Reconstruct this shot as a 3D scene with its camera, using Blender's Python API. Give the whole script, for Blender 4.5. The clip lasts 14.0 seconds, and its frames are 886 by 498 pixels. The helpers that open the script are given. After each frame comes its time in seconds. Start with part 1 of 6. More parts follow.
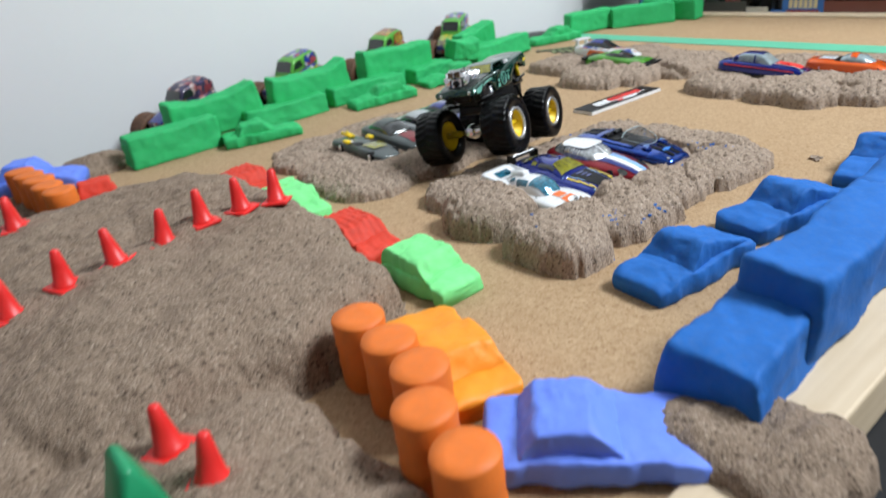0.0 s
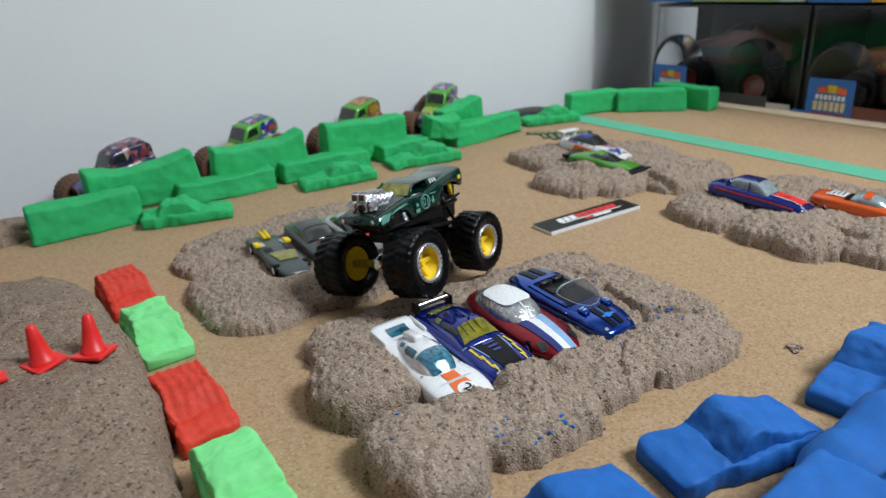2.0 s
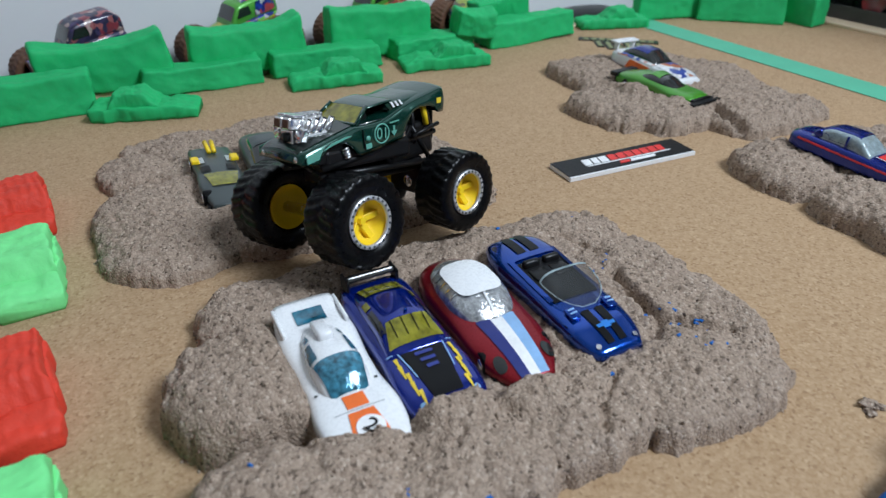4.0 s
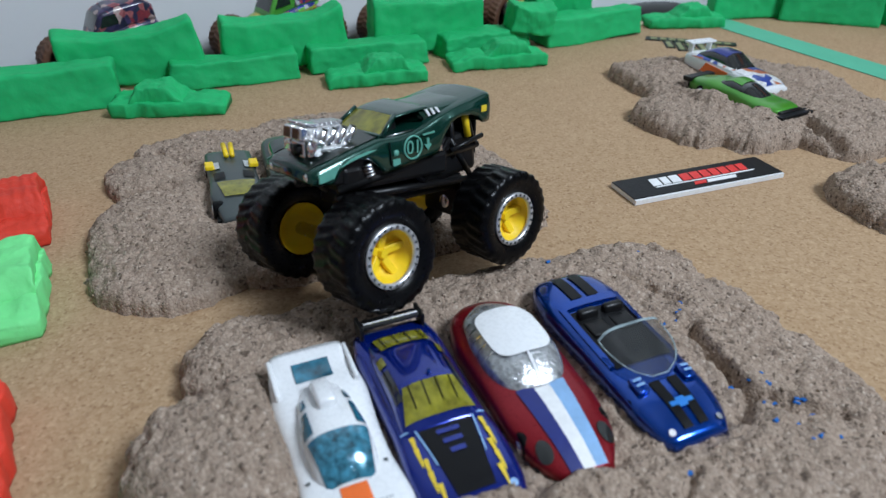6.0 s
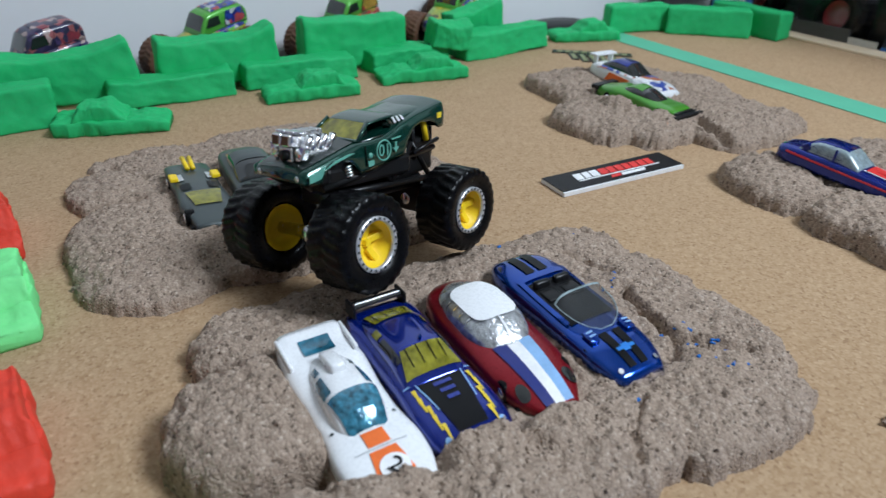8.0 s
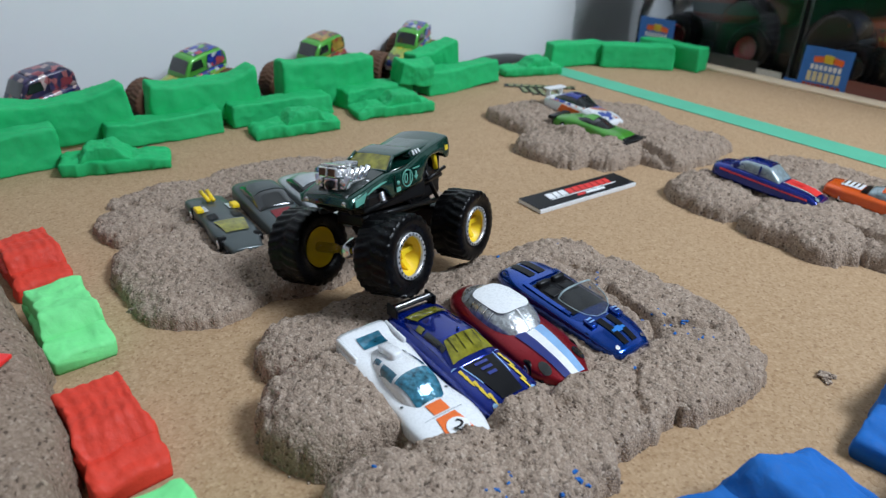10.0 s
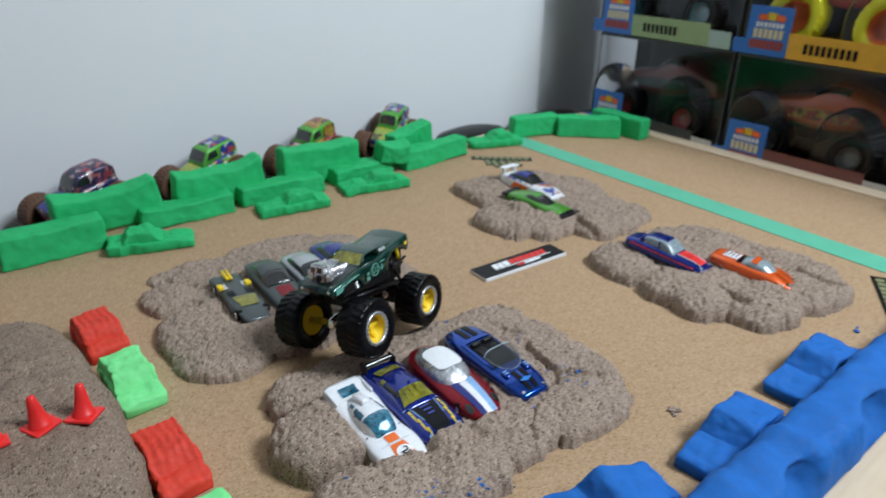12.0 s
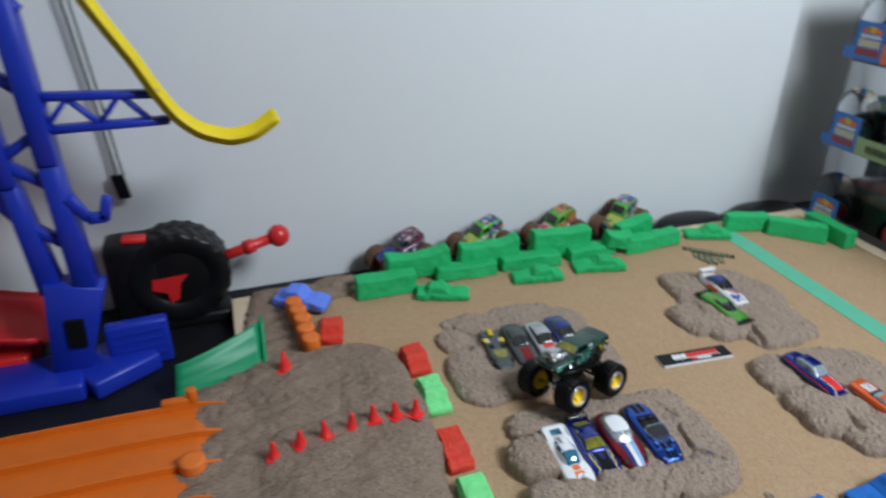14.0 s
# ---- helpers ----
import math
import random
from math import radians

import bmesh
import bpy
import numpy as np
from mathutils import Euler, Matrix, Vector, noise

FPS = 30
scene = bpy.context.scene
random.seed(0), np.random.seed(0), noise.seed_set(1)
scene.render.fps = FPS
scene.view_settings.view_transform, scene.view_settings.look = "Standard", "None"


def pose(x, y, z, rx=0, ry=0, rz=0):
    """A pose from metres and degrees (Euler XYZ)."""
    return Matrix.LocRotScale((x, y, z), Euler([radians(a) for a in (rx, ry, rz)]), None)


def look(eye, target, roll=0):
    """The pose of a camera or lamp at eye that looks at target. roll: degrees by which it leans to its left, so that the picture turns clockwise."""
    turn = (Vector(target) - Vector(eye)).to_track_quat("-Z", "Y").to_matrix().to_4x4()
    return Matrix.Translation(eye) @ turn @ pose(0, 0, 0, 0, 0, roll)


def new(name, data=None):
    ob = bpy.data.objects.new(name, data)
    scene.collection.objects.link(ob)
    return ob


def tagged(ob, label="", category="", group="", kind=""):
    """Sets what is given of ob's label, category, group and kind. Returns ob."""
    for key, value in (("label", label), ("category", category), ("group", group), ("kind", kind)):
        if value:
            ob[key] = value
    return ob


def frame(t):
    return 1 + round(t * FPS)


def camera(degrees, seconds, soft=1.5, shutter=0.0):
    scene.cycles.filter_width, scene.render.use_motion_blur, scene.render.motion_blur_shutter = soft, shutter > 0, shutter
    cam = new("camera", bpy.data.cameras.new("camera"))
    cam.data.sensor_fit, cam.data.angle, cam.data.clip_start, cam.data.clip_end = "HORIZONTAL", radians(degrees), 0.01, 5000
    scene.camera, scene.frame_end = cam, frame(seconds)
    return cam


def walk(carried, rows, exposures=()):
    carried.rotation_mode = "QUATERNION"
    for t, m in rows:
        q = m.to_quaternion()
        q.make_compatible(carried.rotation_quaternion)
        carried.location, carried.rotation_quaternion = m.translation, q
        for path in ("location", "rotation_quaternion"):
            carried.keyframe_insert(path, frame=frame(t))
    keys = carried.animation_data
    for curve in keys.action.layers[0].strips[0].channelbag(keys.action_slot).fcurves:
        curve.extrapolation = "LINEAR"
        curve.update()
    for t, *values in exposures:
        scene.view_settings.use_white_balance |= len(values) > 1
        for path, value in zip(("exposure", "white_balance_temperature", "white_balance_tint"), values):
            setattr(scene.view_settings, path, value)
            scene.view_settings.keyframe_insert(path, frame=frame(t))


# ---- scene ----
from collections import defaultdict

cam = camera(66.49, 14.0, soft=1.35, shutter=0.3)
# a small aperture, focused on the truck
cam.data.dof.use_dof, cam.data.dof.focus_distance, cam.data.dof.aperture_fstop = True, 0.29, 16.0
# seconds, eye in metres, turn in degrees
PATH = [
    (0, -0.5184, -0.3398, 0.1499, 64.39, 7.03, -40.45),
    (0.5, -0.4672, -0.3163, 0.1589, 67.76, 10.39, -41.03),
    (1, -0.4350, -0.3080, 0.1599, 70.52, 4.02, -39.88),
    (1.5, -0.4276, -0.3028, 0.1718, 70.18, 2.67, -37.83),
    (2, -0.4023, -0.3108, 0.1714, 67.49, 3.04, -35.97),
    (2.5, -0.3739, -0.3015, 0.1752, 64.09, 3.03, -36.91),
    (2.7, -0.3651, -0.2967, 0.1731, 63.04, 1.89, -36.10),
    (4.8, -0.2915, -0.2312, 0.1488, 58.06, 0.93, -25.69),
    (5, -0.2893, -0.2275, 0.1476, 58.27, 0.86, -25.05),
    (5.5, -0.2884, -0.2211, 0.1445, 58.24, 0.61, -23.82),
    (6, -0.2881, -0.2154, 0.1441, 58.45, 0.21, -24.03),
    (6.5, -0.2991, -0.2161, 0.1412, 58.72, -0.22, -25.07),
    (7, -0.3112, -0.2218, 0.1450, 58.44, -0.66, -26.52),
    (7.5, -0.3215, -0.2272, 0.1488, 59.11, -1.08, -28.45),
    (8, -0.3228, -0.2346, 0.1534, 59.60, -1.00, -32.36),
    (8.2, -0.3292, -0.2359, 0.1541, 59.85, -1.38, -34.13),
    (10.3, -0.3852, -0.2532, 0.1724, 62.35, -1.47, -38.72),
    (10.5, -0.3898, -0.2552, 0.1730, 62.52, -1.29, -38.43),
    (11, -0.3998, -0.2680, 0.1748, 62.95, -1.02, -37.72),
    (11.5, -0.4101, -0.2908, 0.1938, 63.83, -0.72, -37.84),
    (12, -0.4145, -0.3327, 0.2484, 64.20, -0.72, -39.18),
    (12.5, -0.3848, -0.3731, 0.2899, 64.24, -0.32, -42.88),
    (13, -0.3757, -0.4341, 0.3157, 61.51, 1.96, -38.97),
    (13.5, -0.4205, -0.4676, 0.3873, 61.00, 3.68, -28.44),
    (14, -0.5079, -0.4876, 0.4492, 62.74, 0.15, -18.19),
]
walk(cam, [(t, pose(x, y, z, rx, ry, rz)) for t, x, y, z, rx, ry, rz in PATH],
     exposures=[(0.0, 0.36, 6600, 10), (0.5, -0.2, 6600, 10), (1.0, -0.15, 6600, 10), (1.5, -0.1, 6600, 10), (4.0, -0.16, 6100, 10), (6.0, -0.2, 6020, 10), (8.0, -0.12, 6070, 10), (11.0, -0.1, 6150, 10), (12.5, -0.1, 6250, 10), (13.0, -0.1, 6250, 10), (13.5, -0.04, 6270, 10), (14.0, -0.25, 6250, 10)])

# ---------------------------------------------------------------- light
world = bpy.data.worlds.new("room_air")
world.use_nodes = True
world.node_tree.nodes["Background"].inputs["Color"].default_value = (0.8, 0.88, 1.0, 1)
world.node_tree.nodes["Background"].inputs["Strength"].default_value = 0.05
scene.world = world


def area_lamp(name, eye, target, size, watts, colour):
    data = bpy.data.lights.new(name, "AREA")
    data.shape, data.size, data.energy, data.color = "DISK", size, watts, colour
    ob = new(name, data)
    ob.matrix_world = look(eye, target)
    return ob


LAMP_AT = (0.42, -0.86, 1.2)
area_lamp("ceiling_lamp_light", LAMP_AT, (-0.1, 0, 0), 0.5, 27.3, (0.90, 0.985, 1.06))

# ---------------------------------------------------------------- materials


def nodes_of(name):
    m = bpy.data.materials.new(name)
    m.use_nodes = True
    nt = m.node_tree
    return m, nt, nt.nodes["Principled BSDF"]


def noise_node(nt, scale, detail=4.0, rough=0.6, coord="Object"):
    tc = nt.nodes.new("ShaderNodeTexCoord")
    n = nt.nodes.new("ShaderNodeTexNoise")
    n.inputs["Scale"].default_value, n.inputs["Detail"].default_value = scale, detail
    n.inputs["Roughness"].default_value = rough
    nt.links.new(tc.outputs[coord], n.inputs["Vector"])
    return n.outputs["Fac"]


def ramp(nt, fac, stops):
    r = nt.nodes.new("ShaderNodeValToRGB")
    while len(r.color_ramp.elements) < len(stops):
        r.color_ramp.elements.new(0.5)
    for e, (at, c) in zip(r.color_ramp.elements, stops):
        e.position, e.color = at, (*c, 1) if len(c) == 3 else c
    nt.links.new(fac, r.inputs["Fac"])
    return r.outputs["Color"]


def mixed(nt, fac, a, b, mode="MIX"):
    mx = nt.nodes.new("ShaderNodeMix")
    mx.data_type, mx.blend_type = "RGBA", mode
    for sock, v in ((mx.inputs["Factor"], fac), (mx.inputs["A"], a), (mx.inputs["B"], b)):
        if isinstance(v, (int, float)):
            sock.default_value = v
        elif isinstance(v, tuple):
            sock.default_value = (*v, 1)
        else:
            nt.links.new(v, sock)
    return mx.outputs["Result"]


def bumped(nt, bsdf, height, strength, distance):
    b = nt.nodes.new("ShaderNodeBump")
    b.inputs["Strength"].default_value, b.inputs["Distance"].default_value = strength, distance
    nt.links.new(height, b.inputs["Height"])
    nt.links.new(b.outputs["Normal"], bsdf.inputs["Normal"])


def shaded(c, k):
    return tuple(min(1.0, v * k) for v in c)


def matte(name, colour, rough=0.6, metal=0.0, scale=120.0, vary=0.12, bump=0.15, depth=0.0006, coat=0.0, fine=900.0, spec=0.5):
    """A surface with variation at two scales."""
    m, nt, b = nodes_of(name)
    big, small = noise_node(nt, scale, 3), noise_node(nt, fine, 3)
    c = ramp(nt, big, [(0.3, shaded(colour, 1 - vary)), (0.7, shaded(colour, 1 + vary))])
    c = mixed(nt, 0.25, c, ramp(nt, small, [(0.35, shaded(colour, 1 - 1.5 * vary)), (0.65, shaded(colour, 1 + vary))]))
    nt.links.new(c, b.inputs["Base Color"])
    nt.links.new(ramp(nt, small, [(0.3, (rough * 0.85,) * 3), (0.7, (min(1, rough * 1.15),) * 3)]), b.inputs["Roughness"])
    b.inputs["Metallic"].default_value = metal
    b.inputs["Coat Weight"].default_value = coat
    b.inputs["Specular IOR Level"].default_value = spec
    if bump:
        bumped(nt, b, mixed(nt, 0.4, big, small), bump, depth)
    return m


def glassy(name, colour, rough=0.05, ior=1.45):
    m, nt, b = nodes_of(name)
    b.inputs["Base Color"].default_value = (*colour, 1)
    b.inputs["Transmission Weight"].default_value = 1.0
    b.inputs["IOR"].default_value = ior
    nt.links.new(ramp(nt, noise_node(nt, 300), [(0.3, (rough,) * 3), (0.8, (rough * 2.5,) * 3)]), b.inputs["Roughness"])
    return m


def sand_material(name, damp=1.0):
    m, nt, b = nodes_of(name)
    big, fine = noise_node(nt, 45, 4), noise_node(nt, 1300, 2, 0.7)
    tc, vo = nt.nodes.new("ShaderNodeTexCoord"), nt.nodes.new("ShaderNodeTexVoronoi")
    vo.inputs["Scale"].default_value = 1050
    nt.links.new(tc.outputs["Object"], vo.inputs["Vector"])
    clump = noise_node(nt, 420, 3, 0.6)
    c = ramp(nt, big, [(0.3, (0.325, 0.245, 0.186)), (0.7, (0.38, 0.291, 0.225))])
    # single grains, a few of them nearly black and a few pale
    sep = nt.nodes.new("ShaderNodeSeparateColor")
    nt.links.new(vo.outputs["Color"], sep.inputs["Color"])
    grain = ramp(nt, sep.outputs["Blue"], [(0.1, (0.25, 0.182, 0.134)), (0.5, (0.352, 0.27, 0.206)), (0.9, (0.455, 0.358, 0.28))])
    c = mixed(nt, 0.55, c, grain)
    c = mixed(nt, ramp(nt, sep.outputs["Red"], [(0.055, (0.7, 0.7, 0.7)), (0.075, (0, 0, 0))]), c, (0.06, 0.04, 0.029))
    c = mixed(nt, ramp(nt, sep.outputs["Green"], [(0.93, (0, 0, 0)), (0.95, (0.5, 0.5, 0.5))]), c, (0.58, 0.48, 0.39))
    # shade in the gaps between grains and in clump hollows, put into the colour
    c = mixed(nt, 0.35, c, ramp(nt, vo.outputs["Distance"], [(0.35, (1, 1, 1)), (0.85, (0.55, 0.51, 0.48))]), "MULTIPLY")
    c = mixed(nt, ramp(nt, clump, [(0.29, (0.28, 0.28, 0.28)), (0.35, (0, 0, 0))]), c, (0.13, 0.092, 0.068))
    if damp < 1.0:
        c = mixed(nt, 1.0, c, (damp, damp * 0.96, damp * 0.92), "MULTIPLY")
    nt.links.new(c, b.inputs["Base Color"])
    b.inputs["Roughness"].default_value = 0.92
    b.inputs["Specular IOR Level"].default_value = 0.25
    inv = nt.nodes.new("ShaderNodeInvert")
    nt.links.new(vo.outputs["Distance"], inv.inputs["Color"])
    bumped(nt, b, mixed(nt, 0.4, mixed(nt, 0.5, clump, fine), inv.outputs["Color"]), 0.9, 0.0011)
    return m


def cork_material():
    m, nt, b = nodes_of("cork")
    big, grain = noise_node(nt, 9, 3), noise_node(nt, 420, 3, 0.7)
    tc, vo = nt.nodes.new("ShaderNodeTexCoord"), nt.nodes.new("ShaderNodeTexVoronoi")
    vo.inputs["Scale"].default_value = 980
    nt.links.new(tc.outputs["Object"], vo.inputs["Vector"])
    sep = nt.nodes.new("ShaderNodeSeparateColor")
    nt.links.new(vo.outputs["Color"], sep.inputs["Color"])
    c = ramp(nt, grain, [(0.3, (0.29, 0.172, 0.080)), (0.5, (0.408, 0.268, 0.150)), (0.7, (0.50, 0.352, 0.212))])
    c = mixed(nt, 0.42, c, ramp(nt, sep.outputs["Blue"], [(0.1, (0.29, 0.172, 0.080)), (0.5, (0.41, 0.27, 0.150)), (0.9, (0.53, 0.374, 0.224))]))
    # pressed granules of bark, dark and pale
    c = mixed(nt, ramp(nt, sep.outputs["Red"], [(0.060, (0.55, 0.55, 0.55)), (0.085, (0, 0, 0))]), c, (0.17, 0.085, 0.036))
    c = mixed(nt, ramp(nt, sep.outputs["Green"], [(0.91, (0, 0, 0)), (0.94, (0.45, 0.45, 0.45))]), c, (0.60, 0.44, 0.275))
    c = mixed(nt, 0.30, c, ramp(nt, big, [(0.3, (0.375, 0.245, 0.138)), (0.7, (0.430, 0.290, 0.170))]))
    nt.links.new(c, b.inputs["Base Color"])
    b.inputs["Roughness"].default_value = 0.8
    b.inputs["Specular IOR Level"].default_value = 0.3
    bumped(nt, b, mixed(nt, 0.5, grain, vo.outputs["Distance"]), 0.3, 0.0004)
    return m


def wood_material(name, a, b_):
    m, nt, b = nodes_of(name)
    tc, mp = nt.nodes.new("ShaderNodeTexCoord"), nt.nodes.new("ShaderNodeMapping")
    mp.inputs["Scale"].default_value = (6, 90, 90)
    n = nt.nodes.new("ShaderNodeTexNoise")
    n.inputs["Scale"].default_value, n.inputs["Detail"].default_value = 3.0, 5.0
    nt.links.new(tc.outputs["Object"], mp.inputs["Vector"])
    nt.links.new(mp.outputs["Vector"], n.inputs["Vector"])
    nt.links.new(mixed(nt, 0.3, ramp(nt, n.outputs["Fac"], [(0.3, a), (0.7, b_)]), ramp(nt, noise_node(nt, 60), [(0.3, a), (0.7, b_)])), b.inputs["Base Color"])
    b.inputs["Roughness"].default_value = 0.6
    bumped(nt, b, n.outputs["Fac"], 0.15, 0.0004)
    return m


def paint(name, colour, metal=0.35, rough=0.25, coat=0.7):
    return matte(name, colour, rough, metal, 60, 0.06, 0.0, coat=coat, fine=2500)


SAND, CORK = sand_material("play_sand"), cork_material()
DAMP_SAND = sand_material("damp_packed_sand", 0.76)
PINE = wood_material("pale_pine", (0.60, 0.46, 0.30), (0.72, 0.58, 0.41))
WALL = matte("wall_paint", (0.74, 0.755, 0.76), 0.75, 0, 5, 0.015, 0.12, 0.0006, fine=260)
# unseen walls and ceiling: tones set how much light bounces back
WALL_ROOM = matte("unseen_wall_paint", (0.47, 0.46, 0.45), 0.8, 0, 3, 0.04, 0.1)
CEIL = matte("ceiling_paint", (0.78, 0.77, 0.75), 0.8, 0, 3, 0.03, 0.1)
FLOOR = matte("floor_boards", (0.16, 0.11, 0.08), 0.5, 0, 4, 0.2, 0.1)
DESK = matte("black_desk", (0.0065, 0.0075, 0.0095), 0.5, 0, 30, 0.25, 0.2, 0.0003, spec=0.3)
CL_GREEN = matte("green_clay", (0.018, 0.43, 0.13), 0.75, 0, 90, 0.10, 0.35, 0.0012, fine=420)
CL_BLUE = matte("blue_clay", (0.006, 0.122, 0.44), 0.8, 0, 90, 0.12, 0.4, 0.0014, fine=420)
CL_LIME = matte("lime_clay", (0.20, 0.76, 0.26), 0.7, 0, 90, 0.08, 0.35, 0.0012, fine=420)
CL_RED = matte("red_clay", (0.66, 0.042, 0.018), 0.7, 0, 90, 0.10, 0.4, 0.0014, fine=420)
CL_RED.node_tree.nodes["Bump"].inputs["Strength"].default_value = 0.55
CL_SKY = matte("light_blue_clay", (0.13, 0.24, 0.82), 0.6, 0, 90, 0.08, 0.35, 0.0012, fine=420)
CL_ORANGE = matte("yellow_orange_clay", (0.92, 0.30, 0.012), 0.55, 0, 90, 0.08, 0.3, 0.0012, fine=420)
CL_BARREL = matte("orange_clay", (0.76, 0.17, 0.018), 0.6, 0, 90, 0.10, 0.3, 0.001, fine=420)
CONE = matte("red_plastic", (0.78, 0.025, 0.022), 0.4, 0, 200, 0.06, 0.06, 0.0003)
RUBBER = matte("black_rubber", (0.0026, 0.0026, 0.003), 0.30, 0, 200, 0.25, 0.15, 0.0003, spec=0.16)
MUD = matte("brown_rubber", (0.115, 0.052, 0.026), 0.65, 0, 150, 0.25, 0.3, 0.0006)
BLACK = matte("black_plastic", (0.006, 0.006, 0.0065), 0.38, 0, 150, 0.2, 0.1, 0.0003, spec=0.3)
YELLOW = matte("yellow_plastic", (0.86, 0.60, 0.008), 0.4, 0, 150, 0.06, 0.05, 0.0003)
CHROME = matte("chrome", (0.86, 0.86, 0.87), 0.24, 1.0, 200, 0.1, 0.1, 0.0003)
TEAL = paint("dark_green_paint", (0.005, 0.045, 0.031), 0.45, 0.24, 0.6)
TEAL_DARK = paint("black_green_paint", (0.004, 0.011, 0.009), 0.3, 0.3, 0.5)
TEAL_LT = matte("pale_green_print", (0.12, 0.36, 0.28), 0.4)
WHITE = matte("white_enamel", (0.80, 0.81, 0.82), 0.28, 0, 40, 0.006, 0.0, coat=0.6)
NAVY = paint("royal_blue_paint", (0.003, 0.018, 0.23), 0.55, 0.14, 0.8)
COBALT = paint("cobalt_metallic_paint", (0.002, 0.055, 0.36), 0.75, 0.16, 0.8)
CRIMSON = paint("crimson_satin_paint", (0.23, 0.005, 0.012), 0.5, 0.30, 0.15)
GREY = paint("grey_metallic_paint", (0.075, 0.09, 0.09), 0.5, 0.4, 0.3)
SILVER = paint("silver_paint", (0.5, 0.52, 0.54), 0.7, 0.3)
ORANGE_CAR = paint("orange_car_paint", (0.80, 0.115, 0.012), 0.25, 0.25)
LEAF_CAR = paint("leaf_green_car_paint", (0.07, 0.30, 0.02), 0.3, 0.35)
RED_INK = matte("red_print", (0.72, 0.035, 0.03), 0.45)
WHITE_INK = matte("white_print", (0.82, 0.82, 0.82), 0.5)
BLACK_INK = matte("black_print", (0.005, 0.005, 0.006), 0.35, spec=0.2)
SKY_INK = matte("sky_blue_print", (0.24, 0.42, 0.68), 0.4)
NAVY_INK = matte("navy_print", (0.015, 0.025, 0.17), 0.4)
ORANGE_INK = matte("orange_print", (0.85, 0.16, 0.02), 0.45)
YELLOW_INK = matte("yellow_print", (0.75, 0.55, 0.03), 0.45)
BLUE_INK = matte("blue_print", (0.03, 0.16, 0.52), 0.4)
GL_CLEAR = glassy("clear_plastic", (0.96, 0.97, 0.98), 0.02, 1.30)
GL_BLUE = matte("blue_tinted_window", (0.022, 0.125, 0.19), 0.08, 0.1, 160, 0.9, 0.3, 0.0008, coat=1.0, fine=260)
GL_AQUA = matte("aqua_tinted_bubble", (0.05, 0.20, 0.29), 0.05, 0.2, 260, 0.9, 0.4, 0.0010, coat=1.0, fine=500)
GL_YELLOW = matte("yellow_tinted_window", (0.24, 0.225, 0.018), 0.12, 0.1, 160, 0.6, 0.3, 0.0008, coat=0.6, fine=260)
GL_SILVER = matte("silver_canopy", (0.56, 0.58, 0.59), 0.12, 0.6, 420, 0.5, 0.7, 0.0010, coat=1.0)
GL_DARK = matte("dark_window", (0.02, 0.022, 0.022), 0.12, 0, 200, 0.3, 0.1, 0.0004, coat=1.0)
GL_PALE = matte("pale_window", (0.32, 0.40, 0.42), 0.15, 0.1, 250, 0.4, 0.3, 0.0006, coat=1.0)
GL_SMOKE = matte("smoked_plastic", (0.05, 0.053, 0.053), 0.12, 0, 200, 0.2, 0.1, 0.0004, coat=1.0)
GL_SMOKE.node_tree.nodes["Principled BSDF"].inputs["Alpha"].default_value = 0.55
TAPE = matte("green_masking_tape", (0.12, 0.47, 0.30), 0.6, 0, 40, 0.06, 0.2, 0.0003, fine=700)
TOY_BLUE = matte("blue_plastic", (0.011, 0.032, 0.40), 0.38, 0, 60, 0.05, 0.05, 0.0003)
TOY_YELLOW = matte("yellow_track_plastic", (0.86, 0.66, 0.008), 0.4, 0, 60, 0.05, 0.05, 0.0003)
TOY_ORANGE = matte("orange_track_plastic", (0.66, 0.14, 0.008), 0.42, 0, 60, 0.06, 0.05, 0.0003)
TOY_GREEN = matte("green_track_plastic", (0.008, 0.27, 0.11), 0.42, 0, 60, 0.06, 0.05, 0.0003)
TOY_RED = matte("toy_red_plastic", (0.62, 0.02, 0.02), 0.35, 0, 60, 0.06, 0.05, 0.0003)

# ---------------------------------------------------------------- building helpers


def link(mesh, name, material, parent=None, m=None, label="", smooth=True):
    if not mesh.materials:
        mesh.materials.append(material)
    if smooth:
        mesh.shade_smooth()
    ob = new(name, mesh)
    if parent:
        ob.parent = parent
    if m is not None:
        ob.matrix_basis = m
    if label:
        ob["label"] = label
    return ob


def raw(verts, faces, name="part"):
    me = bpy.data.meshes.new(name)
    me.from_pydata([tuple(v) for v in verts], [], [tuple(f) for f in faces])
    me.update()
    return me


def part(name, data, material, parent=None, label="", m=None, smooth=True):
    """data: a bmesh, or (verts, faces). One mesh object under its thing."""
    if isinstance(data, tuple):
        me = raw(data[0], data[1], name)
    else:
        me = bpy.data.meshes.new(name)
        data.to_mesh(me)
        data.free()
    return link(me, name, material, parent, m, label, smooth)


def thing(name, m, label, category, group=""):
    ob = new(name)
    ob.empty_display_size = 0.02
    ob.matrix_basis = m
    return tagged(ob, label, category, group)


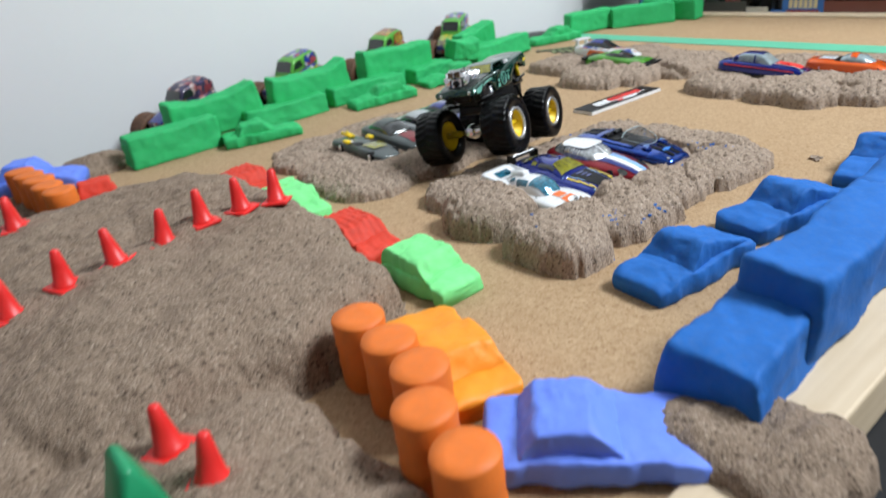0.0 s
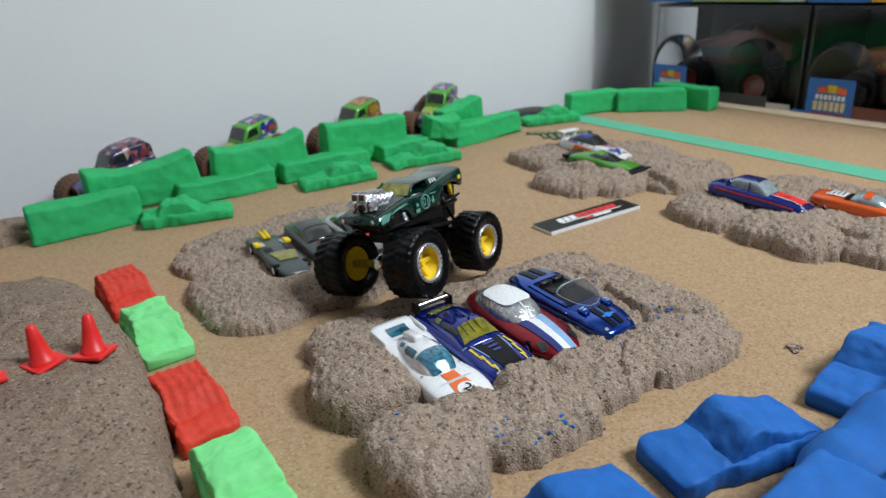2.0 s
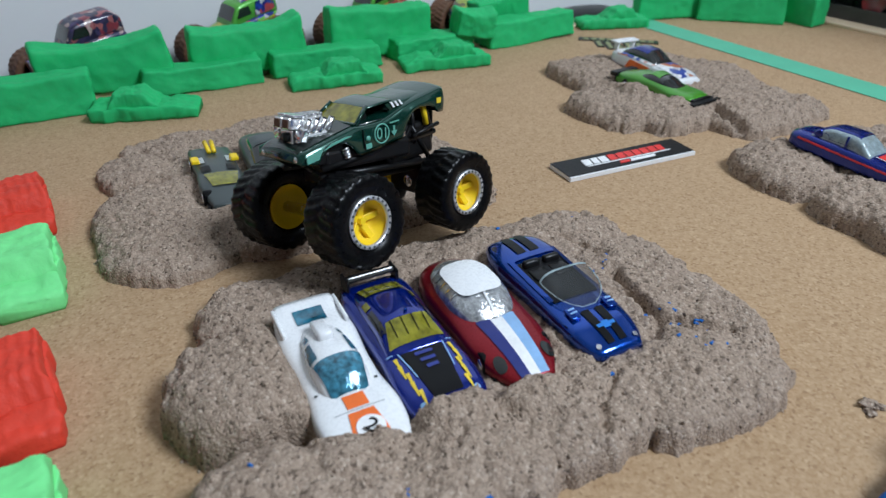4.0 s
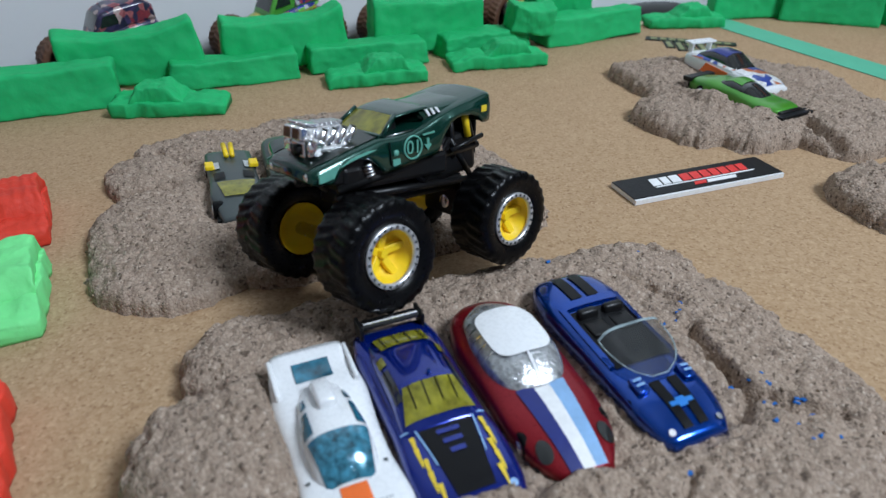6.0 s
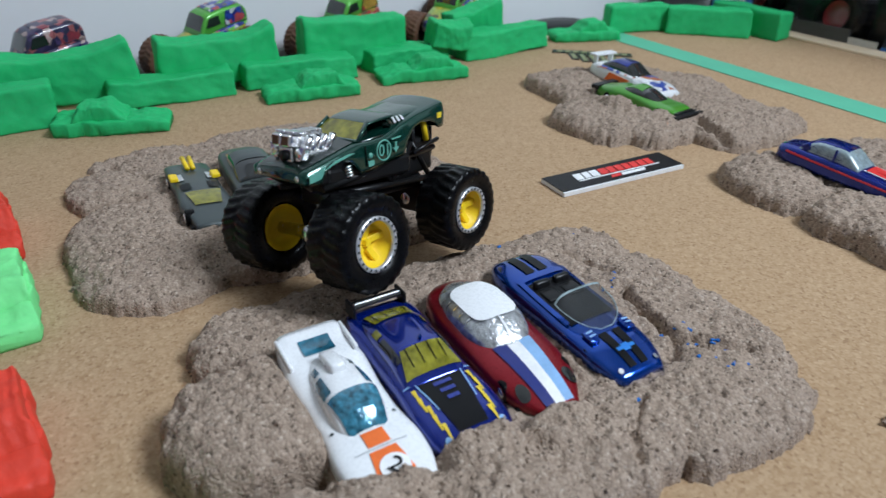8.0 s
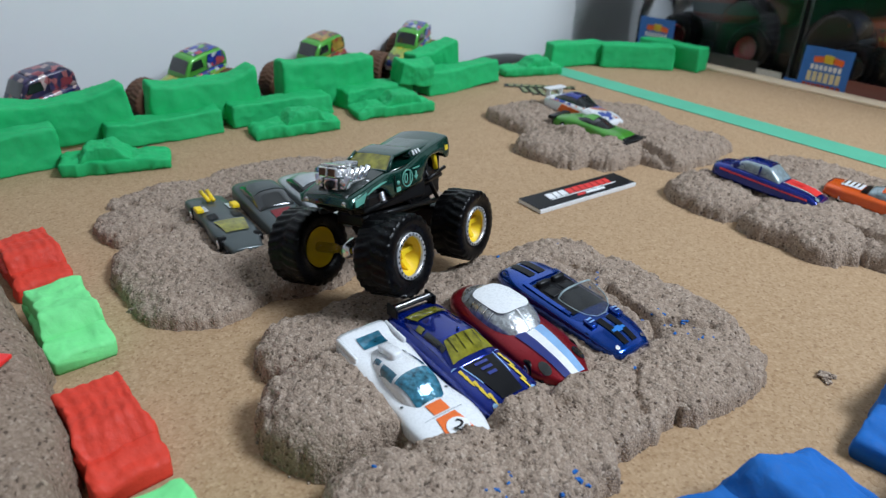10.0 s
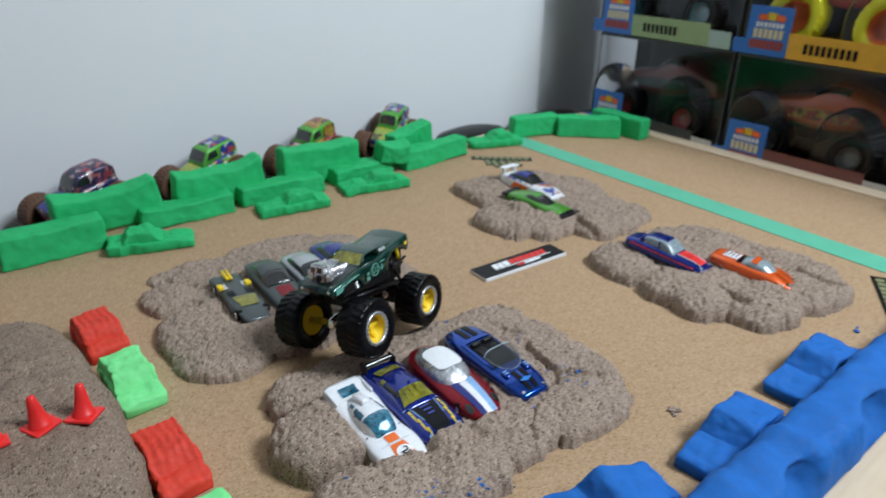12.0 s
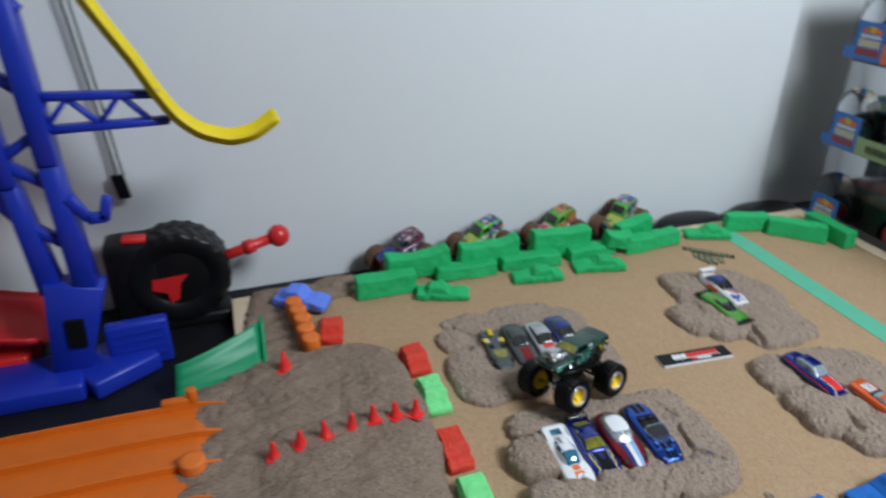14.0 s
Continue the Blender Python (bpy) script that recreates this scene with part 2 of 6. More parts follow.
def rbox(l, w, h, r=0.003, n=(10, 5, 5), fn=None):
    """A box with rounded edges, its base's middle at the origin; fn bends its points."""
    verts, faces, at = [], [], {}

    def point(i, j, k):
        key = (i, j, k)
        if key not in at:
            q = Vector(((i / n[0] - 0.5) * l, (j / n[1] - 0.5) * w, (k / n[2] - 0.5) * h))
            inner = Vector([max(-s / 2 + r, min(s / 2 - r, c)) for c, s in zip(q, (l, w, h))])
            d = q - inner
            # push the outer ring of points on to the rounding
            if d.length > 1e-9:
                q = inner + d.normalized() * min(r, d.length)
            q.z += h / 2
            at[key] = len(verts)
            verts.append(fn(q) if fn else q)
        return at[key]

    for a, b, c in ((0, 1, 2), (1, 2, 0), (2, 0, 1)):
        for side in (0, n[c]):
            for i in range(n[a]):
                for j in range(n[b]):
                    quad = []
                    for di, dj in ((0, 0), (1, 0), (1, 1), (0, 1)):
                        ix = [0, 0, 0]
                        ix[a], ix[b], ix[c] = i + di, j + dj, side
                        quad.append(point(*ix))
                    faces.append(quad if side else quad[::-1])
    return verts, faces


def slab(l, w, h, bevel=0.0):
    """A plain bevelled box with its base's middle at the origin."""
    bm = bmesh.new()
    bmesh.ops.create_cube(bm, size=1.0)
    bmesh.ops.scale(bm, vec=(l, w, h), verts=bm.verts)
    bmesh.ops.translate(bm, vec=(0, 0, h / 2), verts=bm.verts)
    if bevel:
        bmesh.ops.bevel(bm, geom=bm.edges[:], offset=bevel, segments=2, affect="EDGES", profile=0.5)
    return bm


def moved(bm, m):
    bmesh.ops.transform(bm, matrix=m, verts=bm.verts)
    return bm


def tube(r, h, r2=None, seg=24, bevel=0.0):
    """A cylinder or cone frustum standing on the origin."""
    bm = bmesh.new()
    bmesh.ops.create_cone(bm, cap_ends=True, segments=seg, radius1=r, radius2=r if r2 is None else r2, depth=h)
    bmesh.ops.translate(bm, vec=(0, 0, h / 2), verts=bm.verts)
    if bevel:
        es = [e for e in bm.edges if len(e.link_faces) == 2 and any(len(f.verts) > 4 for f in e.link_faces)]
        bmesh.ops.bevel(bm, geom=es, offset=bevel, segments=2, affect="EDGES", profile=0.5)
    return bm


def rod(a, b, r, seg=8):
    a, b = Vector(a), Vector(b)
    bm = tube(r, (b - a).length, seg=seg)
    q = (b - a).to_track_quat("Z", "Y").to_matrix().to_4x4()
    return moved(bm, Matrix.Translation(a) @ q)


def lathe(profile, seg=32):
    """A turned shape round z from rows of (radius, height)."""
    verts, faces = [], []
    for r, z in profile:
        for i in range(seg):
            a = 2 * math.pi * i / seg
            verts.append((r * math.cos(a), r * math.sin(a), z))
    for k in range(len(profile) - 1):
        for i in range(seg):
            j = (i + 1) % seg
            faces.append((k * seg + i, k * seg + j, (k + 1) * seg + j, (k + 1) * seg + i))
    return verts, faces


def smoothed(xs, table, col, grid):
    v = np.interp(grid, xs, [row[col] for row in table])
    for _ in range(2):
        v[1:-1] = 0.25 * v[:-2] + 0.5 * v[1:-1] + 0.25 * v[2:]
    return v


class Shell:
    """A car-like shell: rows of (x, half width, bottom, top, squareness), nose to +x."""

    def __init__(self, table, steps=34, belt=0.5):
        xs = [row[0] for row in table]
        self.x = np.linspace(xs[0], xs[-1], steps)
        self.hw, self.zb, self.zt, self.n = (smoothed(xs, table, c, self.x) for c in (1, 2, 3, 4))
        self.belt = belt

    def top(self, x, y):
        hw, zb, zt, n = (float(np.interp(x, self.x, v)) for v in (self.hw, self.zb, self.zt, self.n))
        mid = zb + self.belt * (zt - zb)
        q = min(1.0, abs(y) / max(hw, 1e-6))
        return mid + (zt - mid) * (1 - q**n) ** (1 / n)

    def mesh(self, across=14):
        verts, faces = [], []
        for k, x in enumerate(self.x):
            hw = self.hw[k]
            ring = [(x, -hw * 0.94, self.zb[k]), (x, -hw, self.zb[k] + 0.3 * self.belt * (self.zt[k] - self.zb[k]))]
            for j in range(across + 1):
                y = -hw * math.cos(math.pi * j / across)
                ring.append((x, y, self.top(x, y)))
            ring += [(x, hw, ring[1][2]), (x, hw * 0.94, self.zb[k])]
            verts += ring
        m = across + 5
        for k in range(len(self.x) - 1):
            for j in range(m):
                a, b = k * m + j, k * m + (j + 1) % m
                faces.append((a, a + m, b + m, b))
        faces.append(tuple(range(m)))
        faces.append(tuple(range((len(self.x) - 1) * m, len(self.x) * m))[::-1])
        return verts, faces

    def patch(self, x0, x1, y0, y1, lift=0.0003, nx=14, ny=8, y0b=None, y1b=None):
        """A thin skin on the shell between x0 and x1; y0..y1 at x0 runs to y0b..y1b at x1."""
        y0b, y1b = y0 if y0b is None else y0b, y1 if y1b is None else y1b
        verts, faces = [], []
        for i in range(nx + 1):
            u = i / nx
            x = x0 + (x1 - x0) * u
            a, b = y0 + (y0b - y0) * u, y1 + (y1b - y1) * u
            for j in range(ny + 1):
                y = a + (b - a) * j / ny
                verts.append((x, y, self.top(x, y) + lift))
        for i in range(nx):
            for j in range(ny):
                a = i * (ny + 1) + j
                q = (a, a + ny + 1, a + ny + 2, a + 1)
                faces.append(q if (x1 > x0) == (y1 > y0) else q[::-1])
        return verts, faces

    def round_patch(self, cx, cy, r, lift=0.0004, seg=20, ry=None):
        verts, faces = [(cx, cy, self.top(cx, cy) + lift)], []
        for i in range(seg):
            a = 2 * math.pi * i / seg
            x, y = cx + r * math.cos(a), cy + (ry or r) * math.sin(a)
            verts.append((x, y, self.top(x, y) + lift))
        faces = [(0, 1 + i, 1 + (i + 1) % seg) for i in range(seg)]
        return verts, faces


def text_part(body, size, material, parent, m, label=""):
    """Flat lettering with the built-in font, as a mesh."""
    cu = bpy.data.curves.new("lettering", "FONT")
    cu.body, cu.size, cu.align_x, cu.align_y, cu.extrude = body, size, "CENTER", "CENTER", 0.0001
    tmp = new("lettering", cu)
    me = bpy.data.meshes.new_from_object(tmp.evaluated_get(bpy.context.evaluated_depsgraph_get()))
    bpy.data.objects.remove(tmp)
    me.materials.clear()
    return link(me, "lettering", material, parent, m, label, smooth=False)


def ground_noise(x, y, f, seed):
    return noise.noise(Vector((x * f + seed * 7.3, y * f - seed * 3.1, seed * 1.7)))


class Heap:
    """Pressed sand: a smooth union of low domes with ragged rims."""

    def __init__(self, domes, seed, rough=1.0, blend=0.006, floor=None, grooves=(), power=2.6, warp=1.0, smear=0.0, sand=None):
        self.domes, self.seed, self.rough, self.blend, self.floor = domes, seed, rough, blend, floor or []
        self.grooves, self.power, self.warp, self.smear = grooves, power, warp, smear
        self.sand = sand or SAND

    def height(self, x, y, grain=True):
        s = self.seed
        wx = x + self.warp * 0.007 * ground_noise(x, y, 38, s) + 0.0022 * ground_noise(x, y, 130, s + 1) + 0.0012 * ground_noise(x, y, 330, s + 21)
        wy = y + self.warp * 0.007 * ground_noise(x, y, 38, s + 2) + 0.0022 * ground_noise(x, y, 130, s + 3) + 0.0012 * ground_noise(x, y, 330, s + 22)
        total, best = 0.0, -0.02
        for cx, cy, rx, ry, h, *turn in self.domes:
            dx, dy = wx - cx, wy - cy
            if turn:
                c, t = math.cos(radians(turn[0])), math.sin(radians(turn[0]))
                dx, dy = c * dx + t * dy, c * dy - t * dx
            q = abs(dx / rx) ** self.power + abs(dy / ry) ** self.power
            v = h * (1 - q) ** 0.30 if q < 1 else -min(0.012, (q - 1) * 0.02)
            best = max(best, v)
            total += math.exp(min(40, v / (self.blend * 0.35)))
        v = max(best, self.blend * 0.35 * math.log(max(total, 1e-9)) - self.blend * 0.5) if best > 0 else best
        for cx, cy, rx, ry, d, turn in self.floor:
            c, t = math.cos(radians(turn)), math.sin(radians(turn))
            dx, dy = (c * (x - cx) + t * (y - cy)) / rx, (c * (y - cy) - t * (x - cx)) / ry
            q = dx**8 + dy**8
            if q < 1.6:
                w = max(0.0, min(1.0, (1.6 - q) / 0.9))
                v = v * (1 - w) + min(v, d) * w
        if grain and v > -0.004:
            k = self.rough
            for x0, y0, x1, y1, wide, deep in self.grooves:
                dx, dy = x1 - x0, y1 - y0
                u = max(0.0, min(1.0, ((wx - x0) * dx + (wy - y0) * dy) / (dx * dx + dy * dy)))
                d = math.hypot(wx - x0 - u * dx, wy - y0 - u * dy) / wide
                if d < 1:
                    v -= deep * (1 - d * d) ** 2
            # crumbling lumps and open cracks
            v += k * (0.0017 * abs(ground_noise(wx, wy, 105, s + 12)) - 0.0009 * max(0.0, 0.05 - abs(ground_noise(x, y, 95, s + 14))) / 0.05 * max(0.0, ground_noise(x, y, 34, s + 15) + 0.1))
            fine = 1.0 - 0.5 * self.smear
            loose = max(0.35, min(1.0, 1.6 * ground_noise(x, y, 20, s + 41) + 0.7)) * fine
            near = noise.voronoi(Vector((wx * 520, wy * 520, s)))[0]
            v += k * loose * 0.0019 * max(-0.35, 0.5 - near[0])
            v += k * (0.0018 * ground_noise(x, y, 45, s + 5) + fine * (0.0009 * ground_noise(x, y, 250, s + 9) + 0.0007 * ground_noise(x, y, 430, s + 7) + 0.0003 * ground_noise(x, y, 800, s + 8)))
            # soft strokes where a hand has smoothed the sand
            if self.smear:
                v += self.smear * (0.0034 * ground_noise(x * 0.5, y, 62, s + 31) + 0.0022 * abs(ground_noise(x * 0.6 + y * 0.3, y, 120, s + 33)))
        return v

    def build(self, label, step=0.0009):
        xs = [d[0] - max(d[2], d[3]) for d in self.domes] + [d[0] + max(d[2], d[3]) for d in self.domes]
        ys = [d[1] - max(d[2], d[3]) for d in self.domes] + [d[1] + max(d[2], d[3]) for d in self.domes]
        x0, x1, y0, y1 = min(xs) - 0.01, max(xs) + 0.01, min(ys) - 0.01, max(ys) + 0.01
        nx, ny = int((x1 - x0) / step), int((y1 - y0) / step)
        verts, index, faces = [], {}, []
        hs = [[self.height(x0 + i * step, y0 + j * step) for j in range(ny + 1)] for i in range(nx + 1)]

        def vert(i, j):
            if (i, j) not in index:
                index[i, j] = len(verts)
                verts.append((x0 + i * step, y0 + j * step, hs[i][j]))
            return index[i, j]

        for i in range(nx):
            for j in range(ny):
                if max(hs[i][j], hs[i + 1][j], hs[i][j + 1], hs[i + 1][j + 1]) > 0.0:
                    faces.append((vert(i, j), vert(i + 1, j), vert(i + 1, j + 1), vert(i, j + 1)))
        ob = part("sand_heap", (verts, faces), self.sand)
        return tagged(ob, label, "sand heap", kind="stuff")


# ---------------------------------------------------------------- the room
WALL_Y, DESK_Z = 0.357, -0.018


def structure(name, size, at, material, label, bevel=0.0):
    ob = part(name, slab(*size, bevel), material, m=pose(*at), smooth=False)
    return tagged(ob, label, "room", kind="structure")


structure("wall_north", (2.005, 0.22, 2.5), (-0.6695, WALL_Y + 0.11, -0.78), WALL, "plain white painted wall behind the table")
structure("wall_recess", (0.9, 0.12, 2.5), (0.785, 0.45, -0.78), WALL, "white wall set back behind the storage rack")
# side and back walls and ceiling are unseen, added to shape bounced light
structure("wall_east", (0.12, 2.4, 2.5), (1.06, -0.81, -0.78), WALL_ROOM, "unseen room wall added to shape the bounced light")
structure("wall_west", (0.12, 2.2, 2.5), (-1.73, -0.74, -0.78), WALL_ROOM, "unseen room wall added to shape the bounced light")
structure("wall_south", (2.9, 0.12, 2.5), (-0.335, -1.9, -0.78), WALL_ROOM, "unseen room wall added to shape the bounced light")
structure("floor", (2.9, 2.5, 0.1), (-0.335, -0.72, -0.88), FLOOR, "dark wooden floor under the table")
structure("ceiling", (2.9, 2.5, 0.1), (-0.335, -0.72, 1.72), CEIL, "unseen white ceiling added to bounce light")

desk = thing("desk", pose(-0.35, -0.22, -0.78), "wide black desk with a matte top against the white wall", "table")
part("tabletop", slab(2.2, 1.14, 0.03, 0.002), DESK, desk, m=pose(0, 0, 0.78 + DESK_Z - 0.03), smooth=False)
for lx in (-1.02, 1.02):
    for ly in (-0.5, 0.5):
        part("leg", slab(0.05, 0.05, 0.78 + DESK_Z - 0.032, 0.003), DESK, desk, m=pose(lx, ly, 0), smooth=False)

# ---------------------------------------------------------------- cork board
BX0, BX1, BY0, BY1 = -0.535, 0.3575, -0.285, 0.290
board = thing("cork_board", pose(0, 0, DESK_Z), "tan cork board with pale pine frame on a black desk", "cork board")
part("cork_panel", slab(BX1 - BX0 - 0.04, BY1 - BY0 - 0.04, 0.018), CORK, board, m=pose((BX0 + BX1) / 2, (BY0 + BY1) / 2, 0), smooth=False)
RAIL = 0.0215
for name_m, ln in ((pose((BX0 + BX1) / 2, BY0 + RAIL / 2, 0), BX1 - BX0), (pose((BX0 + BX1) / 2, BY1 - RAIL / 2, 0), BX1 - BX0),
                   (pose(BX0 + RAIL / 2, (BY0 + BY1) / 2, 0, 0, 0, 90), BY1 - BY0 - 2 * RAIL - 0.0004),
                   (pose(BX1 - RAIL / 2, (BY0 + BY1) / 2, 0, 0, 0, 90), BY1 - BY0 - 2 * RAIL - 0.0004)):
    part("frame_rail", slab(ln, RAIL, 0.021, 0.0012), PINE, board, "pale pine rail", m=name_m, smooth=False)

# masking tape across the board and over the front rail
bm = bmesh.new()
TAPE_LINE = [(0.189, 0.258, 0.0006), (0.1845, 0.03, 0.0006), (0.1805, -0.12, 0.0006), (0.1775, -0.2615, 0.0006), (0.1775, -0.2642, 0.0036), (0.1775, -0.2854, 0.0036), (0.1775, -0.2860, 0.0024), (0.1765, -0.2864, -0.012)]
rows_ = []
for k, (x, y, z) in enumerate(TAPE_LINE):
    w = 0.0145
    rows_.append((bm.verts.new((x - w, y, z)), bm.verts.new((x + w, y + (0.004 if k == 7 else 0.0), z))))
for a, b in zip(rows_, rows_[1:]):
    bm.faces.new((a[0], a[1], b[1], b[0]))
bmesh.ops.recalc_face_normals(bm, faces=bm.faces)
bmesh.ops.solidify(bm, geom=bm.faces[:], thickness=0.0003)
tagged(part("tape_strip", bm, TAPE, smooth=False), "pale green masking tape stuck across the cork board", "tape")

# ---------------------------------------------------------------- sand
heap_pit = Heap([(-0.2880, -0.084, 0.0265, 0.0265, 0.0190), (-0.276, -0.044, 0.021, 0.020, 0.0115), (-0.2965, -0.1385, 0.0220, 0.0265, 0.0172), (-0.276, -0.1360, 0.020, 0.0190, 0.0158),
                 (-0.249, -0.146, 0.028, 0.0205, 0.0145), (-0.205, -0.142, 0.035, 0.0175, 0.0118), (-0.160, -0.144, 0.034, 0.0245, 0.0105),
                 (-0.135, -0.105, 0.0255, 0.049, 0.0090), (-0.151, -0.053, 0.039, 0.0205, 0.0095), (-0.205, -0.044, 0.05, 0.017, 0.0105),
                 (-0.245, -0.040, 0.040, 0.016, 0.0105), (-0.22, -0.085, 0.085, 0.055, 0.0095), (-0.241, -0.128, 0.014, 0.0115, 0.0170),
                 (-0.266, -0.130, 0.012, 0.009, 0.0150), (-0.214, -0.134, 0.017, 0.010, 0.0135)], 3,
                floor=[(-0.2185, -0.0885, 0.0570, 0.0350, 0.0074, 0)], warp=0.5,
                grooves=[(-0.1455, -0.088, -0.1485, -0.108, 0.0034, 0.0052), (-0.1485, -0.108, -0.1480, -0.120, 0.0042, 0.0058), (-0.148, -0.120, -0.130, -0.138, 0.0034, 0.0036), (-0.151, -0.121, -0.160, -0.124, 0.003, 0.003),
                         (-0.144, -0.058, -0.1400, -0.078, 0.0036, 0.0028), (-0.205, -0.152, -0.186, -0.138, 0.0025, 0.003), (-0.322, -0.1130, -0.280, -0.111, 0.0046, 0.012), (-0.310, -0.058, -0.288, -0.066, 0.0045, 0.007), (-0.2775, -0.156, -0.280, -0.172, 0.0045, 0.007)])
heap_pit.build("brown kinetic sand pressed round four toy cars", 0.00075)
heap_back = Heap([(-0.290, 0.045, 0.0365, 0.047, 0.0105, 6), (-0.299, 0.116, 0.019, 0.021, 0.009), (-0.258, 0.143, 0.044, 0.017, 0.0055, -6),
                  (-0.205, 0.146, 0.046, 0.018, 0.0055), (-0.160, 0.110, 0.026, 0.033, 0.0065), (-0.155, 0.05, 0.024, 0.053, 0.007), (-0.24, 0.028, 0.05, 0.030, 0.0095),
                  (-0.18, 0.022, 0.048, 0.026, 0.0085), (-0.22, 0.088, 0.084, 0.055, 0.007)], 11,
                 floor=[(-0.217, 0.075, 0.062, 0.034, 0.0070, 0)], warp=0.6,
                 grooves=[(-0.335, 0.094, -0.288, 0.090, 0.006, 0.008), (-0.292, 0.140, -0.280, 0.120, 0.004, 0.004)])
heap_back.build("brown kinetic sand with half buried toy cars under a monster truck", 0.00075)
heap_far = Heap([(0.033, 0.128, 0.034, 0.042, 0.012), (-0.001, 0.066, 0.035, 0.035, 0.013), (0.060, 0.020, 0.039, 0.033, 0.013), (0.020, 0.036, 0.033, 0.020, 0.012),
                 (0.091, 0.035, 0.026, 0.046, 0.010), (0.094, 0.094, 0.037, 0.047, 0.009), (0.073, 0.130, 0.046, 0.034, 0.008), (0.045, 0.085, 0.052, 0.052, 0.009), (0.008, 0.066, 0.013, 0.014, 0.0165)], 23, 1.4, 0.0035,
                floor=[(0.042, 0.083, 0.028, 0.040, 0.0108, 0)], warp=0.7,
                grooves=[(-0.020, 0.098, 0.006, 0.090, 0.005, 0.006), (0.030, 0.000, 0.036, 0.024, 0.005, 0.006)])
heap_far.build("brown kinetic sand holding a white and a green toy car")
heap_near = Heap([(0.008, -0.054, 0.028, 0.031, 0.0125), (0.005, -0.112, 0.030, 0.035, 0.0140), (0.035, -0.154, 0.038, 0.0275, 0.013),
                  (0.076, -0.163, 0.040, 0.0265, 0.012), (0.104, -0.135, 0.026, 0.042, 0.010), (0.091, -0.080, 0.035, 0.041, 0.009), (0.060, -0.040, 0.036, 0.017, 0.007), (0.05, -0.1, 0.048, 0.058, 0.0115)], 31, 1.4, 0.0035,
                 floor=[(0.044, -0.100, 0.030, 0.052, 0.0122, 0)], warp=0.7,
                 grooves=[(-0.022, -0.082, 0.008, -0.084, 0.005, 0.007), (0.012, -0.150, 0.020, -0.130, 0.005, 0.006), (0.092, -0.176, 0.086, -0.150, 0.005, 0.006)])
heap_near.build("brown kinetic sand holding a blue and an orange toy car")
heap_ramp = Heap([(-0.455, 0.055, 0.086, 0.074, 0.029), (-0.455, -0.06, 0.083, 0.080, 0.031), (-0.50, 0.0, 0.08, 0.12, 0.024), (-0.41, 0.0, 0.044, 0.105, 0.033),
                  (-0.50, -0.19, 0.055, 0.08, 0.0145), (-0.52, 0.06, 0.075, 0.05, 0.022), (-0.545, -0.05, 0.06, 0.08, 0.024), (-0.50, -0.26, 0.06, 0.05, 0.011),
                  (-0.49, 0.19, 0.032, 0.10, 0.009), (-0.45, 0.272, 0.065, 0.022, 0.009), (-0.405, 0.285, 0.03, 0.013, 0.011), (-0.364, -0.271, 0.023, 0.028, 0.0105)], 41, 0.75, power=3.4, warp=0.6, smear=1.0, sand=DAMP_SAND)
heap_ramp.build("long brown kinetic sand ramp at the end of the board", 0.0014)
for cx, cy, r, s in ((-0.117, -0.180, 0.0025, 3), (-0.1202, -0.1825, 0.0018, 4), (-0.1145, -0.1825, 0.0013, 5)):
    tagged(part("sand_crumb", rbox(r * 2, r * 1.6, r * 0.7, r * 0.3, (6, 5, 4), lambda q: q + Vector((0.4, 0.4, 0.2)) * 0.004 * noise.noise(q * 700)), SAND, m=pose(cx, cy, 0, 0, 0, 40 * s)),
           "small crumb of brown sand on the cork", "sand crumb")

# crumbs that make the heaps' faces and rims uneven
random.seed(17)
ball = bmesh.new()
bmesh.ops.create_icosphere(ball, subdivisions=1, radius=1.0)
ball.verts.ensure_lookup_table()
BALL_V, BALL_F = [v.co.copy() for v in ball.verts], [tuple(v.index for v in f.verts) for f in ball.faces]
ball.free()
cv, cf = [], []
for heap, count in ((heap_pit, 1800), (heap_back, 1000), (heap_far, 700), (heap_near, 800), (heap_ramp, 500)):
    made = 0
    while made < count:
        cx, cy, rx, ry = random.choice(heap.domes)[:4]
        x, y = cx + random.uniform(-1.15, 1.15) * rx, cy + random.uniform(-1.15, 1.15) * ry
        z = heap.height(x, y)
        made += 1
        if z < -0.0022 or x < -0.53 or z > 0.003 and random.random() < 0.8:
            continue
        r = random.uniform(0.0004, 0.0010)
        if any(abs(x - fx) < frx and abs(y - fy) < fry for fx, fy, frx, fry, _d, _t in heap.floor):
            continue
        turn = pose(x, y, max(0.0, z) + 0.1 * r, random.uniform(0, 90), random.uniform(0, 90), random.uniform(0, 360)) @ Matrix.Diagonal((r, r * random.uniform(0.6, 1.0), r * random.uniform(0.5, 0.9), 1))
        n0 = len(cv)
        cv += [turn @ v for v in BALL_V]
        cf += [tuple(n0 + i for i in f) for f in BALL_F]
tagged(part("loose_sand", (cv, cf), SAND), "loose crumbs of brown sand on the heaps", "sand", kind="stuff")

